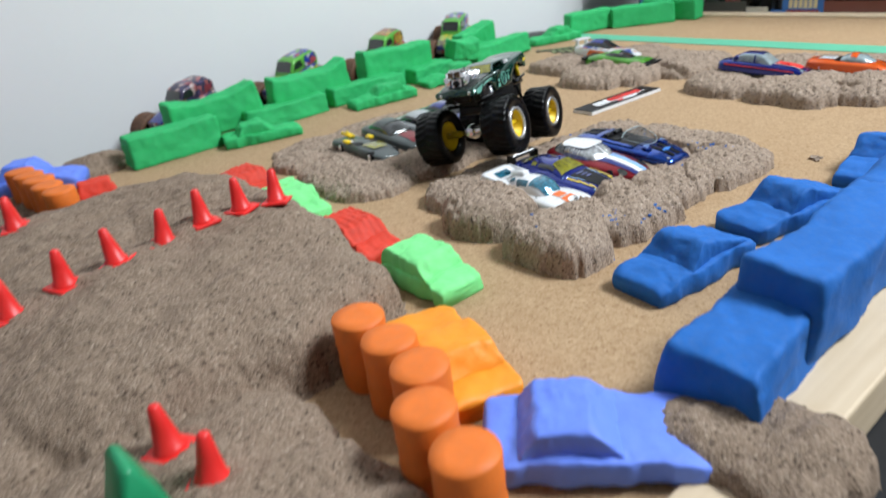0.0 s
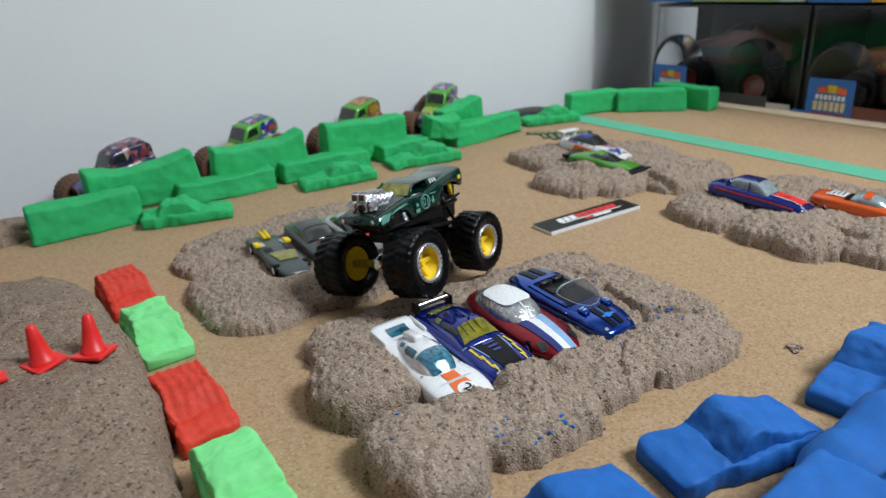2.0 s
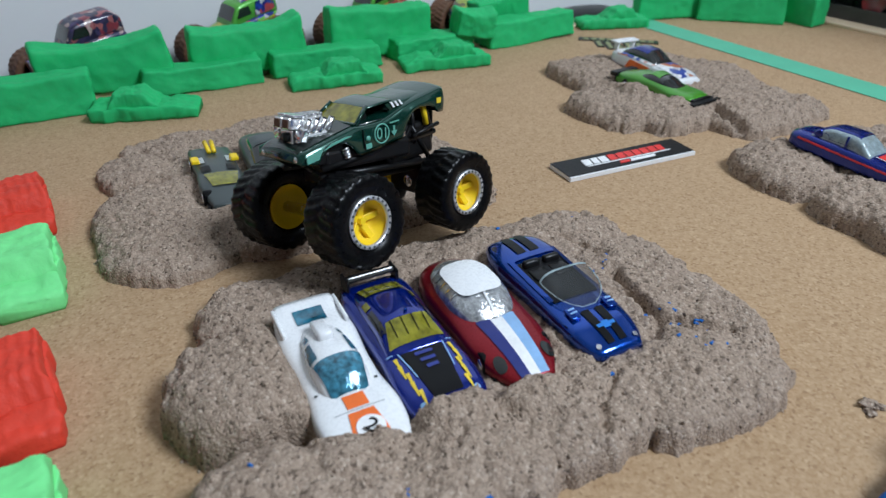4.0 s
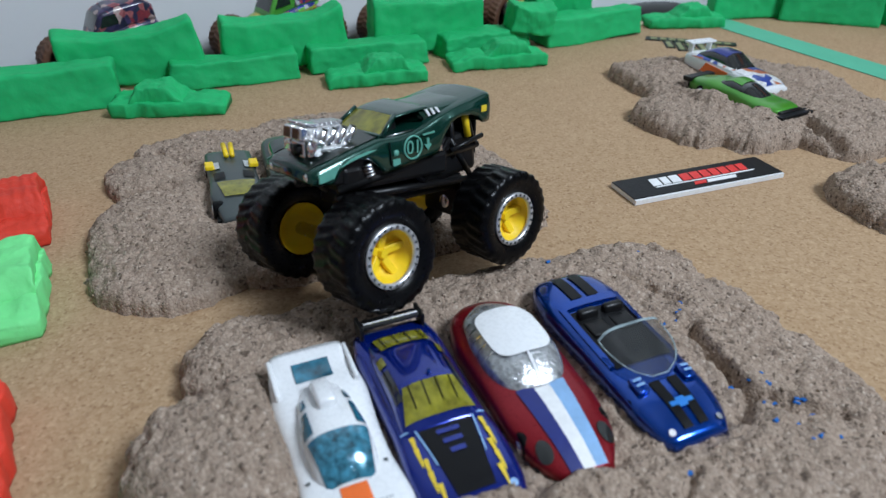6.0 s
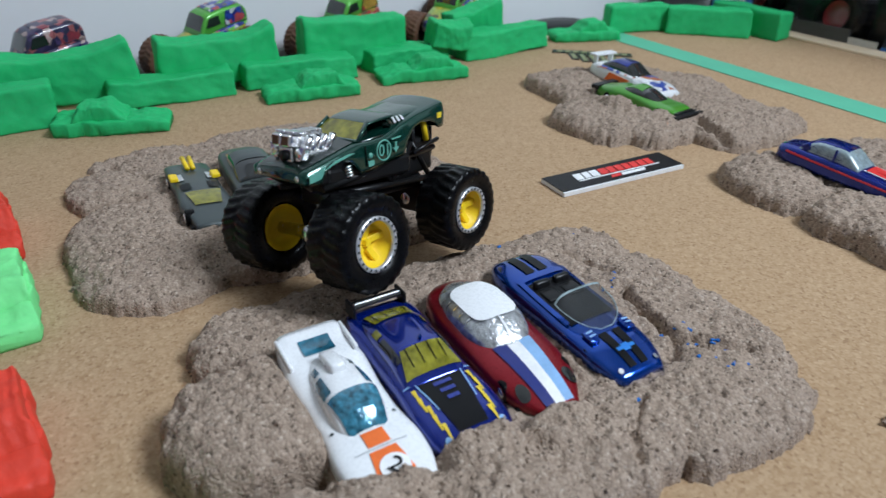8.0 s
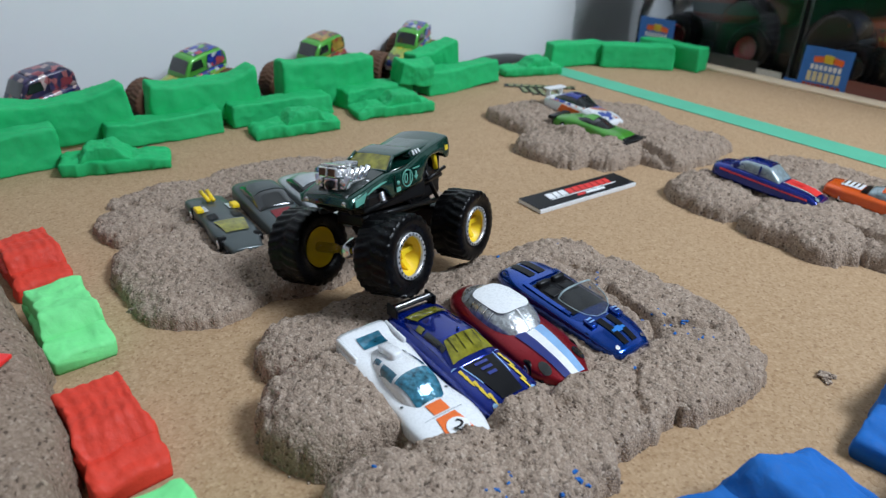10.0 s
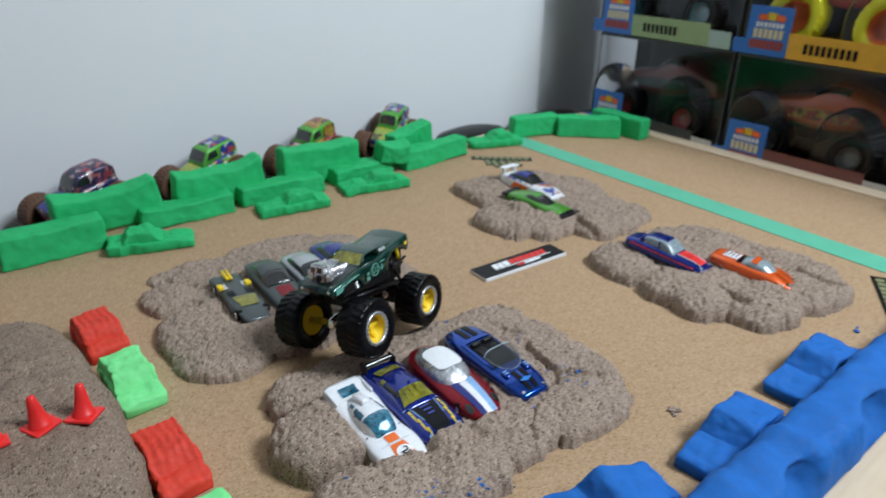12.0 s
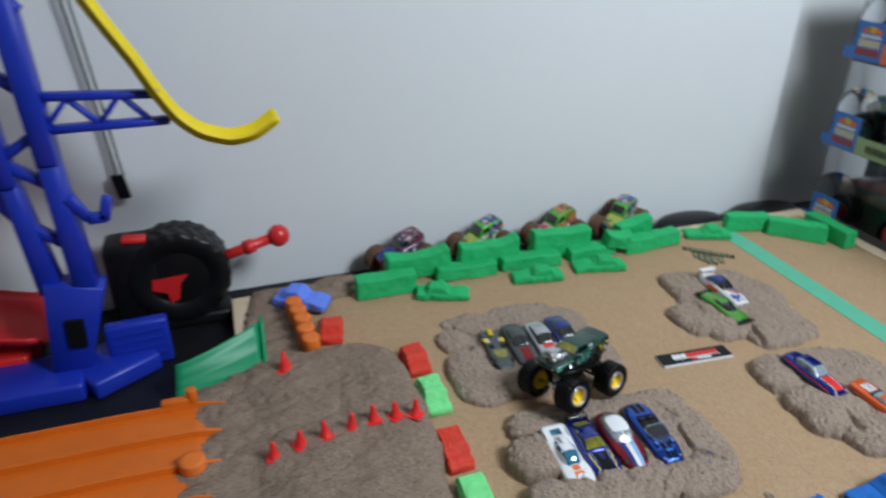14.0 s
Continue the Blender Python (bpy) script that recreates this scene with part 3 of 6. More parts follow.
# ---------------------------------------------------------------- clay pieces


def clay_bend(l, h, seed, sag=0.0, lean=0.0, dent=0.0012, taper=0.12):
    def fn(q):
        u, k = q.x / l * 2, q.z / h
        out = Vector((q.x * (1 - 0.04 * k), q.y * (1 - taper * k), q.z))
        out.z += sag * (u * u) * k - 0.25 * sag * k
        out.y += lean * u * u
        v = Vector((q.x * 55 + seed * 3.7, q.y * 55 - seed, q.z * 55 + seed * 1.3))
        out += noise.noise_vector(v * 0.7) * dent * 1.2 + noise.noise_vector(v * 2.6) * dent * 0.40 + noise.noise_vector(v * 7.0) * dent * 0.22
        out.z = max(out.z, 0.0)
        return out
    return fn


def clay_block(x, y, z, l, w, h, yaw, material, colour, seed, pitch=0.0, roll=0.0, sag=0.0, group="", dent=0.0013, taper=0.06):
    ob = part("clay_barrier", rbox(l, w, h, 0.0018, (40, 14, 16), clay_bend(l, h, seed, sag, 0.0015 * ((seed % 3) - 1), dent, taper)), material, m=pose(x, y, z, roll, pitch, yaw))
    return tagged(ob, f"{colour} modelling clay barrier block", "clay barrier", group)


CAR_LOW = [(-0.5, 0.45, 0, 0.50, 7), (-0.49, 0.48, 0, 0.57, 8), (-0.34, 0.5, 0, 0.60, 8), (-0.30, 0.46, 0, 0.60, 8), (-0.22, 0.46, 0, 0.61, 8), (-0.18, 0.5, 0, 0.62, 8), (0.16, 0.5, 0, 0.60, 8), (0.20, 0.46, 0, 0.58, 8), (0.30, 0.46, 0, 0.56, 8), (0.34, 0.5, 0, 0.53, 8), (0.48, 0.48, 0, 0.44, 8), (0.5, 0.44, 0, 0.36, 7)]
CAR_TOP = [(-0.33, 0.42, 0.4, 0.58, 7), (-0.32, 0.44, 0.4, 0.66, 7), (-0.25, 0.40, 0.4, 1.05, 8), (-0.23, 0.40, 0.4, 1.10, 8), (0.00, 0.40, 0.4, 1.10, 8), (0.02, 0.40, 0.4, 1.06, 8), (0.13, 0.44, 0.4, 0.66, 7), (0.15, 0.43, 0.4, 0.55, 7)]


CAR_VAN = [(-0.48, 0.44, 0.4, 0.60, 7), (-0.47, 0.46, 0.4, 0.68, 7), (-0.42, 0.44, 0.4, 0.95, 8), (-0.39, 0.43, 0.4, 1.0, 8), (0.08, 0.43, 0.4, 1.0, 8), (0.13, 0.44, 0.4, 0.95, 8), (0.22, 0.47, 0.4, 0.66, 7), (0.24, 0.46, 0.4, 0.55, 7)]


# a long low bonnet, a steep screen and a back that falls slowly
CAR_FAST = [(-0.46, 0.40, 0.3, 0.46, 6), (-0.44, 0.43, 0.4, 0.60, 6), (-0.20, 0.43, 0.4, 0.88, 7), (-0.05, 0.42, 0.4, 1.06, 7), (0.02, 0.42, 0.4, 1.10, 7), (0.06, 0.42, 0.4, 1.06, 7), (0.17, 0.45, 0.4, 0.64, 7), (0.20, 0.44, 0.4, 0.52, 7)]


def kneaded(data, seed, rough=1.0, ridges=0.0, width=1.0):
    """Thumbed clay; ridges: depth of the grooves that run along it."""
    out = []
    zmax = max(v[2] for v in data[0])
    for v in data[0]:
        q = Vector(v)
        if ridges and q.z > 0.55 * zmax:
            q.z -= ridges * (0.5 + 0.5 * math.cos(q.y / width * 40.0)) * (0.7 + 0.3 * noise.noise(Vector((q.x * 60, seed, 0))))
        s = q * 70 + Vector((seed * 5.1, -seed, seed * 2.2))
        q += (noise.noise_vector(s) * 0.0009 + noise.noise_vector(s * 2.7) * 0.0006 + noise.noise_vector(s * 6.5) * 0.00025) * rough
        q.z = max(0, q.z)
        out.append(q)
    return out, data[1]


def clay_car(x, y, z, l, w, h, yaw, material, colour, seed, where="on the cork", pitch=0.0, group="clay cars", tall=False, rough=1.0, ridges=0.0, top=None):
    ob = thing("clay_car", pose(x, y, z, 0, pitch, yaw), f"small {colour} clay car {where}", "clay car", group)
    for name, table, steps, belt in (("body", CAR_LOW, 60, 0.72), ("cabin", top or (CAR_VAN if tall else CAR_TOP), 56, 0.7)):
        shell = Shell([(a * l, b * w, c * h, d * h, n) for a, b, c, d, n in table], steps, belt)
        part(name, kneaded(shell.mesh(28), seed, rough, ridges if name == "cabin" else 0.4 * ridges, w), material, ob)
    return ob


# green barriers along the wall side
for row in ((-0.345, 0.2485, 0.0, 0.080, 0.024, 0.0265, 0, 1, 0, 0, 0.0), (-0.232, 0.2575, 0.0, 0.086, 0.024, 0.018, -3, 2, 0, 0, 0.0),
            (-0.138, 0.2575, 0.0, 0.088, 0.024, 0.018, -4, 3, 0, 0, 0.0), (-0.045, 0.2565, 0.0, 0.075, 0.024, 0.016, 2, 4, 0, 0, 0.0),
            (0.051, 0.252, 0.0, 0.093, 0.022, 0.022, 4, 5, 0, 0, 0.0),
            (-0.294, 0.2735, 0.004, 0.088, 0.020, 0.0335, -1, 6, -2, 2, 0.0065), (-0.193, 0.2735, 0.003, 0.088, 0.020, 0.0340, 0, 7, -2, 2, 0.0065),
            (-0.086, 0.2735, 0.003, 0.092, 0.020, 0.0365, -1, 8, 3, 2, 0.002), (0.035, 0.2745, 0.003, 0.058, 0.020, 0.035, 4, 9, -9, 2, 0.002),
            (-0.008, 0.252, 0.0125, 0.036, 0.022, 0.020, -8, 10, 8, 8, 0.002)):
    x, y, z, l, w, h, yaw, seed, pitch, roll, sag = row
    clay_block(x, y, z, l, w, h, yaw, CL_GREEN, "bright green", seed, pitch, roll, sag, "green clay barriers", 0.0019)
clay_block(0.222, 0.258, 0, 0.066, 0.020, 0.026, -18, CL_GREEN, "bright green", 12, group="green clay barriers")
clay_block(0.276, 0.2115, 0, 0.081, 0.020, 0.026, -45, CL_GREEN, "bright green", 13, group="green clay barriers")
clay_block(0.3215, 0.196, 0, 0.082, 0.022, 0.026, 92, CL_GREEN, "bright green", 14, group="green clay barriers")
for x, y, l, yaw, seed in ((-0.2775, 0.2165, 0.067, -18, 21), (-0.145, 0.2195, 0.068, 171, 22), (-0.0525, 0.2190, 0.070, 168, 23), (0.151, 0.2555, 0.066, 161, 24)):
    clay_car(x, y, 0, l, 0.027, 0.016, yaw, CL_GREEN, "bright green", seed, "in front of the green barriers", rough=1.6)

# blue barriers along the front rail
for row in ((-0.3230, -0.2520, 0.0, 0.080, 0.032, 0.0250, 4, 31, 0, 0, 0.0), (-0.2700, -0.2530, 0.005, 0.104, 0.029, 0.0290, 2, 32, 2, 3, 0.002)):
    x, y, z, l, w, h, yaw, seed, pitch, roll, sag = row
    clay_block(x, y, z, l, w, h, yaw, CL_BLUE, "deep blue", seed, pitch, roll, sag, "blue clay barriers", 0.0020, 0.12)


def clay_wall(x0, x1, y, half, high, seed):
    """One long squeezed wall of clay with finger dents along its rail side."""
    steps, ring = 170, 30
    verts, faces = [], []
    for k in range(steps + 1):
        u = k / steps
        x = x0 + (x1 - x0) * u
        end = min(1.0, math.sqrt(max(0.0, min(u * 12, (1 - u) * 16)))) * 0.98 + 0.02
        lump = noise.noise(Vector((x * 26, seed, 0.0)))
        h = (high * (1.0 - 0.10 * u) + 0.0040 * lump + 0.002 * noise.noise(Vector((x * 70, seed, 3.0)))) * (0.35 + 0.65 * end)
        w = half * (1 + 0.12 * noise.noise(Vector((x * 34, seed, 9.0)))) * end
        dent = max(0.0, math.sin(x * 80 + 2.2 * lump)) ** 0.8
        for j in range(ring + 1):
            a = math.pi * j / ring
            cy, cz = math.cos(a), math.sin(a)
            q = Vector((x, y + w * math.copysign(abs(cy) ** 0.55, cy), h * cz ** 0.5 if cz > 0 else 0.0))
            if cy < 0:
                # pressed in below the top edge on this side
                q.y += 0.0115 * dent * min(1.0, cz * (1 - cz) * 4.2) * end
                q.z -= 0.006 * dent * max(0.0, cz - 0.5) * -cy
            v = Vector((q.x * 60 + seed, q.y * 60, q.z * 60))
            q += noise.noise_vector(v) * 0.0018 + noise.noise_vector(v * 2.6) * 0.0009 + noise.noise_vector(v * 6) * 0.0004
            q.z = max(0.0, q.z)
            verts.append(q)
    m = ring + 1
    for k in range(steps):
        for j in range(ring):
            i = k * m + j
            faces.append((i, i + m, i + m + 1, i + 1))
    faces.append(tuple(range(m)))
    faces.append(tuple(range(steps * m, steps * m + m))[::-1])
    ob = part("clay_barrier", (verts, faces), CL_BLUE)
    return tagged(ob, "long deep blue clay barrier wall with finger dents", "clay barrier", "blue clay barriers")


clay_wall(-0.238, 0.113, -0.2465, 0.0175, 0.0290, 4)
for x, y, l, w, h, yaw, seed in ((0.318, -0.190, 0.088, 0.022, 0.026, -88, 41), (0.266, -0.204, 0.080, 0.022, 0.026, 43, 42), (0.258, -0.251, 0.08, 0.022, 0.026, 6, 43)):
    clay_block(x, y, 0, l, w, h, yaw, CL_BLUE, "deep blue", seed, group="blue clay barriers")
for x, y, l, yaw, seed in ((-0.281, -0.197, 0.060, -7, 51), (-0.206, -0.205, 0.063, -15, 52), (-0.118, -0.2155, 0.072, 6, 53), (-0.022, -0.2150, 0.078, 2, 54)):
    clay_car(x, y, 0, l, 0.029, 0.0180, yaw + 180, CL_BLUE, "deep blue", seed, "beside the blue barriers", rough=1.3, top=CAR_FAST)
# red and lime cars along the foot of the ramp
for x, y, l, yaw, mat, colour, seed in ((-0.3515, 0.0885, 0.042, -87, CL_RED, "red", 61), (-0.3500, 0.0262, 0.048, -90, CL_LIME, "lime green", 62), (-0.3555, -0.0520, 0.046, -88, CL_RED, "red", 63), (-0.3560, -0.1125, 0.046, -89, CL_LIME, "lime green", 64)):
    clay_car(x, y, 0, l, 0.0255, 0.0180, yaw, mat, colour, seed, "at the foot of the sand ramp", tall=True, rough=1.3, ridges=0.0009 if colour == "red" else 0.0)
clay_car(-0.3945, -0.169, 0.001, 0.068, 0.030, 0.016, 74, CL_ORANGE, "yellow-orange", 65, "beside the clay barrels")
clay_car(-0.395, -0.236, 0.002, 0.064, 0.033, 0.0160, -46, CL_SKY, "light blue", 66, "on a mound of sand")
clay_car(-0.452, 0.243, 0.006, 0.066, 0.030, 0.022, -30, CL_SKY, "light blue", 67, "on the sand behind the barrels")
clay_car(-0.427, 0.178, 0.0, 0.05, 0.026, 0.018, 80, CL_RED, "red", 68, "beside the orange barrels")


def clay_barrel(x, y, z, r, h, seed):
    prof = [(0.001, 0), (r * 0.96, 0), (r, 0.0012), (r * 0.985, h * 0.3), (r * 1.01, h * 0.36), (r * 0.985, h * 0.42), (r * 0.985, h * 0.62), (r * 1.01, h * 0.68),
            (r * 0.985, h * 0.74), (r, h - 0.001), (r * 0.96, h), (r * 0.5, h - 0.0002), (0.00002, h - 0.0001)]
    verts, faces = lathe(prof, 26)
    verts = [Vector(v) + noise.noise_vector(Vector(v) * 90 + Vector((seed, 0, seed * 3))) * 0.0005 for v in verts]
    ob = part("clay_barrel", (verts, faces), CL_BARREL, m=pose(x, y, z, 0, 0, seed * 37))
    return tagged(ob, "small orange clay barrel standing in a row", "barrel", "orange barrels")


for k, (x, y) in enumerate(((-0.418, -0.151), (-0.4195, -0.172), (-0.422, -0.192), (-0.434, -0.209), (-0.438, -0.231))):
    clay_barrel(x, y, 0.0, 0.0098, 0.028, k + 1)
for k, (x, y) in enumerate(((-0.4555, 0.135), (-0.4585, 0.156), (-0.459, 0.178), (-0.4615, 0.198), (-0.464, 0.217))):
    clay_barrel(x, y, 0.004, 0.0098, 0.026, k + 7)
clay_barrel(-0.577, -0.02, 0.006, 0.011, 0.028, 13)

# ---------------------------------------------------------------- cones


def cone(x, y, z, tip=0.0, turn=0.0):
    ob = thing("traffic_cone", pose(x, y, z, tip, 0, turn), "tiny red plastic traffic cone on the sand ramp", "traffic cone", "red cones")
    part("base", slab(0.0135, 0.0135, 0.0016, 0.0005), CONE, ob, smooth=False)
    part("body", lathe([(0.0052, 0.0015), (0.0050, 0.0028), (0.0044, 0.0032), (0.0030, 0.011), (0.0019, 0.0172), (0.0012, 0.0180), (0.0002, 0.0181)], 22), CONE, ob)
    return ob


CONES = [(-0.511, -0.033), (-0.488, -0.028), (-0.465, -0.025), (-0.442, -0.022), (-0.421, -0.020), (-0.401, -0.021), (-0.383, -0.024)]
for k, (x, y) in enumerate(CONES + [(-0.489, 0.086), (-0.488, 0.094), (-0.4905, -0.150), (-0.4865, -0.1735)]):
    cone(x, y, heap_ramp.height(x, y, False) - 0.0005, 6 * math.sin(k * 2.4), k * 23)

# ---------------------------------------------------------------- wheels and toy vehicles


def tyre_data(r, w, lugs=26):
    """A fat tyre round y, with chevron lugs; its middle at the origin."""
    prof = [(r * 0.55, -0.40)] + [(r * k, y) for k, y in ((0.62, -0.47), (0.80, -0.5), (0.90, -0.485), (0.94, -0.45))] + [(r * 0.974, -0.42 + 0.84 * j / 12) for j in range(13)]
    prof += [(r * k, y) for k, y in ((0.95, 0.45), (0.90, 0.485), (0.80, 0.5), (0.62, 0.47), (0.55, 0.40))]
    seg = lugs * 8
    v, faces = lathe(prof, seg)
    verts = []
    for n_, (x, y, z) in enumerate(v):
        a, rad = 2 * math.pi * (n_ % seg) / seg, math.hypot(x, y)
        if rad > r * 0.89:
            # curved lugs, staggered from side to side
            ph = (a * lugs / (2 * math.pi) + (0.5 if z > 0 else 0.0) + 1.1 * abs(z)) % 1.0
            on = 1.0 if 0.10 < ph < 0.58 and abs(z) > 0.03 else 0.0
            rad += r * 0.026 * on if rad > r * 0.93 else r * 0.013 * on
        verts.append(Vector((rad * math.cos(a), z * w, rad * math.sin(a))))
    return verts, [f_[::-1] for f_ in faces]


BEAD = matte("silver_bead", (0.62, 0.62, 0.63), 0.32, 0.6, 300, 0.2, 0.2, 0.0004)


def ring_data(r0, r1, y0, y1, seg=36):
    v, f = lathe([(r0, y0), (r0, y1), (r1, y1), (r1, y0), (r0, y0)], seg)
    return [Vector((x, z, -y)) for x, y, z in v], f


def monster_wheel(parent, m, r, w, side, rubber=None, dish=None, fancy=True):
    """side: +1 when the outer face looks to +y."""
    wheel = part("wheel", tyre_data(r, w), rubber or RUBBER, parent, m=m)
    s = side
    v, f = lathe([(r * 0.54, 0.44 * w), (r * 0.50, 0.40 * w), (r * 0.40, 0.10 * w), (r * 0.2, 0.06 * w), (0.0002, 0.10 * w)], 32)
    part("rim", ([Vector((x, s * z, -s * y)) for x, y, z in v], f), dish or YELLOW, wheel)
    v, f = lathe([(r * 0.52, -0.40 * w), (r * 0.42, -0.2 * w), (r * 0.2, -0.12 * w), (0.0002, -0.12 * w)], 28)
    part("inner_rim", ([Vector((x, s * z, -s * y)) for x, y, z in v], f), dish or YELLOW, wheel)
    if fancy:
        v, f = ring_data(r * 0.47, r * 0.56, 0.40 * w, 0.475 * w)
        part("rim_ring", ([Vector((a.x, s * a.y, a.z)) for a in v], f), BEAD, wheel, "silver bead ring")
        bm = bmesh.new()
        for k in range(24):
            a = 2 * math.pi * k / 24
            bmesh.ops.create_cube(bm, size=1, matrix=pose(r * 0.515 * math.cos(a), s * 0.478 * w, r * 0.515 * math.sin(a), 0, -math.degrees(a), 0) @ Matrix.Diagonal((0.0008, 0.0004, 0.0008, 1)))
        part("bolts", bm, GREY, wheel, smooth=False)
        for k in range(5):
            a = 360 * k / 5
            part("spoke", moved(slab(r * 0.42, 0.0022, 0.0026, 0.0004), pose(0, 0, 0, 0, a, 0) @ pose(r * 0.27, s * 0.13 * w, -0.0013, 0, 0, s * 14)), dish or YELLOW, wheel, smooth=False)
        part("hub", moved(tube(0.0019, 0.0022, 0.0014, 6), pose(0, s * 0.12 * w, 0, -90 * s)), dish or YELLOW, wheel, smooth=False)
    return wheel


def side_plate(points, y, thick=0.0005):
    """A flat plate in the xz plane at y, from a few corners."""
    bm = bmesh.new()
    f = bm.faces.new([bm.verts.new((x, y, z)) for x, z in points])
    r = bmesh.ops.extrude_face_region(bm, geom=[f])
    bmesh.ops.translate(bm, vec=(0, thick, 0), verts=[v for v in r["geom"] if isinstance(v, bmesh.types.BMVert)])
    bmesh.ops.recalc_face_normals(bm, faces=bm.faces)
    return bm


def small_wheel(parent, x, y, r=0.0040, w=0.0045, rim=None):
    s = 1 if y > 0 else -1
    wh = part("wheel", moved(tube(r, w, seg=20, bevel=0.0006), pose(x, y - s * w / 2, r, -90 * s)), RUBBER, parent)
    part("rim", moved(tube(r * 0.62, 0.0004, r * 0.5, 16), pose(x, y + s * w / 2, r, -90 * s)), rim or CHROME, wh)
    return wh


# --- the dark green monster truck
truck = thing("monster_truck", Matrix.Translation((-0.2145, -0.0136, 0.0292)) @ pose(0, 0, 0, 7.3, -8.7, 198.5),
              "dark green toy monster truck with chrome engine and yellow rims", "toy truck")
# lower body: the sill line rises over both wheels
SILL = [(-0.0285, 0.0310), (-0.0240, 0.0308), (-0.0222, 0.0330), (-0.0180, 0.0342), (-0.0130, 0.0340), (-0.0092, 0.0325), (-0.0065, 0.0290), (-0.0048, 0.0262), (-0.0036, 0.0230), (-0.0028, 0.0226),
        (0.0192, 0.0190), (0.0206, 0.0198), (0.0228, 0.0226), (0.0258, 0.0246), (0.0300, 0.0252), (0.0340, 0.0240), (0.0368, 0.0216), (0.0384, 0.0190), (0.0396, 0.0186), (0.0456, 0.0190)]
DECK = [(-0.0285, 0.0410), (-0.0270, 0.0412), (-0.0200, 0.0396), (-0.0110, 0.0374), (-0.0040, 0.0352), (0.0010, 0.0330), (0.0070, 0.0309), (0.0150, 0.0302), (0.0200, 0.0302), (0.0290, 0.0280), (0.0385, 0.0252), (0.0440, 0.0234), (0.0456, 0.0222)]
WIDE = [(-0.0285, 0.0142), (-0.0265, 0.0149), (-0.0180, 0.0153), (0.0, 0.0152), (0.0300, 0.0152), (0.0385, 0.0148), (0.0435, 0.0141), (0.0456, 0.0132)]
body_x = np.linspace(-0.0285, 0.0456, 96)
rings = []
for x in body_x:
    zb, zt, hw = (float(np.interp(x, [q[0] for q in tab], [q[1] for q in tab])) for tab in (SILL, DECK, WIDE))
    ring = [(x, -hw * 0.90, zb + 0.0004), (x, -hw * 0.97, zb)]
    side = []
    for k in range(1, 7):
        u = k / 6
        z = zb + (zt - 0.0018 - zb) * u
        # a crease two thirds up the flank, and the shoulder leaning in above it
        side.append((hw * (0.985 + 0.015 * min(1.0, u / 0.6) - 0.05 * max(0.0, (u - 0.6) / 0.4) ** 1.5), z))
    side += [(hw * 0.93, zt - 0.0010), (hw * 0.88, zt - 0.0003), (hw * 0.80, zt), (hw * 0.5, zt + 0.0006), (hw * 0.2, zt + 0.0009)]
    ring += [(x, -y, z) for y, z in side] + [(x, y, z) for y, z in side[::-1]] + [(x, hw * 0.97, zb), (x, hw * 0.90, zb + 0.0004)]
    rings.append(ring)
nr = len(rings[0])
faces = [(k * nr + j, (k + 1) * nr + j, (k + 1) * nr + (j + 1) % nr, k * nr + (j + 1) % nr) for k in range(len(rings) - 1) for j in range(nr)]
faces += [tuple(range(nr)), tuple(range((len(rings) - 1) * nr, len(rings) * nr))[::-1]]
part("body", ([v for r_ in rings for v in r_], faces), TEAL, truck, "dark green metallic body")
# open cabin: roof, pillars, fastback, glass and a dark interior
FAST = Shell([(-0.0270, 0.0120, 0.038, 0.0408, 4.0), (-0.0180, 0.0124, 0.035, 0.0398, 3.6), (-0.0090, 0.0122, 0.032, 0.0388, 3.2), (-0.0030, 0.0120, 0.031, 0.0384, 3.0), (0.0002, 0.0118, 0.031, 0.0382, 3.0)], 26, 0.35)
cab = part("cabin", FAST.mesh(16), TEAL, truck, "dark green fastback")
ROOF = Shell([(-0.0006, 0.0117, 0.0372, 0.0383, 4.0), (0.0050, 0.0114, 0.0366, 0.0377, 4.0), (0.0100, 0.0109, 0.0356, 0.0367, 4.0), (0.0122, 0.0105, 0.0350, 0.0359, 4.0)], 16, 0.4)
part("roof", ROOF.mesh(16), TEAL, cab)
ws_v = [(0.0188, -0.0122, 0.0303), (0.0192, 0.0, 0.0311), (0.0188, 0.0122, 0.0303), (0.0122, 0.0100, 0.0359), (0.0126, 0.0, 0.0364), (0.0122, -0.0100, 0.0359)]
part("windscreen", (ws_v, [(0, 1, 4, 5), (1, 2, 3, 4)]), GL_YELLOW, cab, "yellow tinted windscreen")
part("screen_base", moved(slab(0.0022, 0.0250, 0.0009, 0.0003), pose(0.0196, 0, 0.0302)), TEAL, cab)
part("seat_block", moved(slab(0.0065, 0.0180, 0.0036, 0.0008), pose(0.0125, -0.001, 0.0300)), BLACK, cab, "black interior")
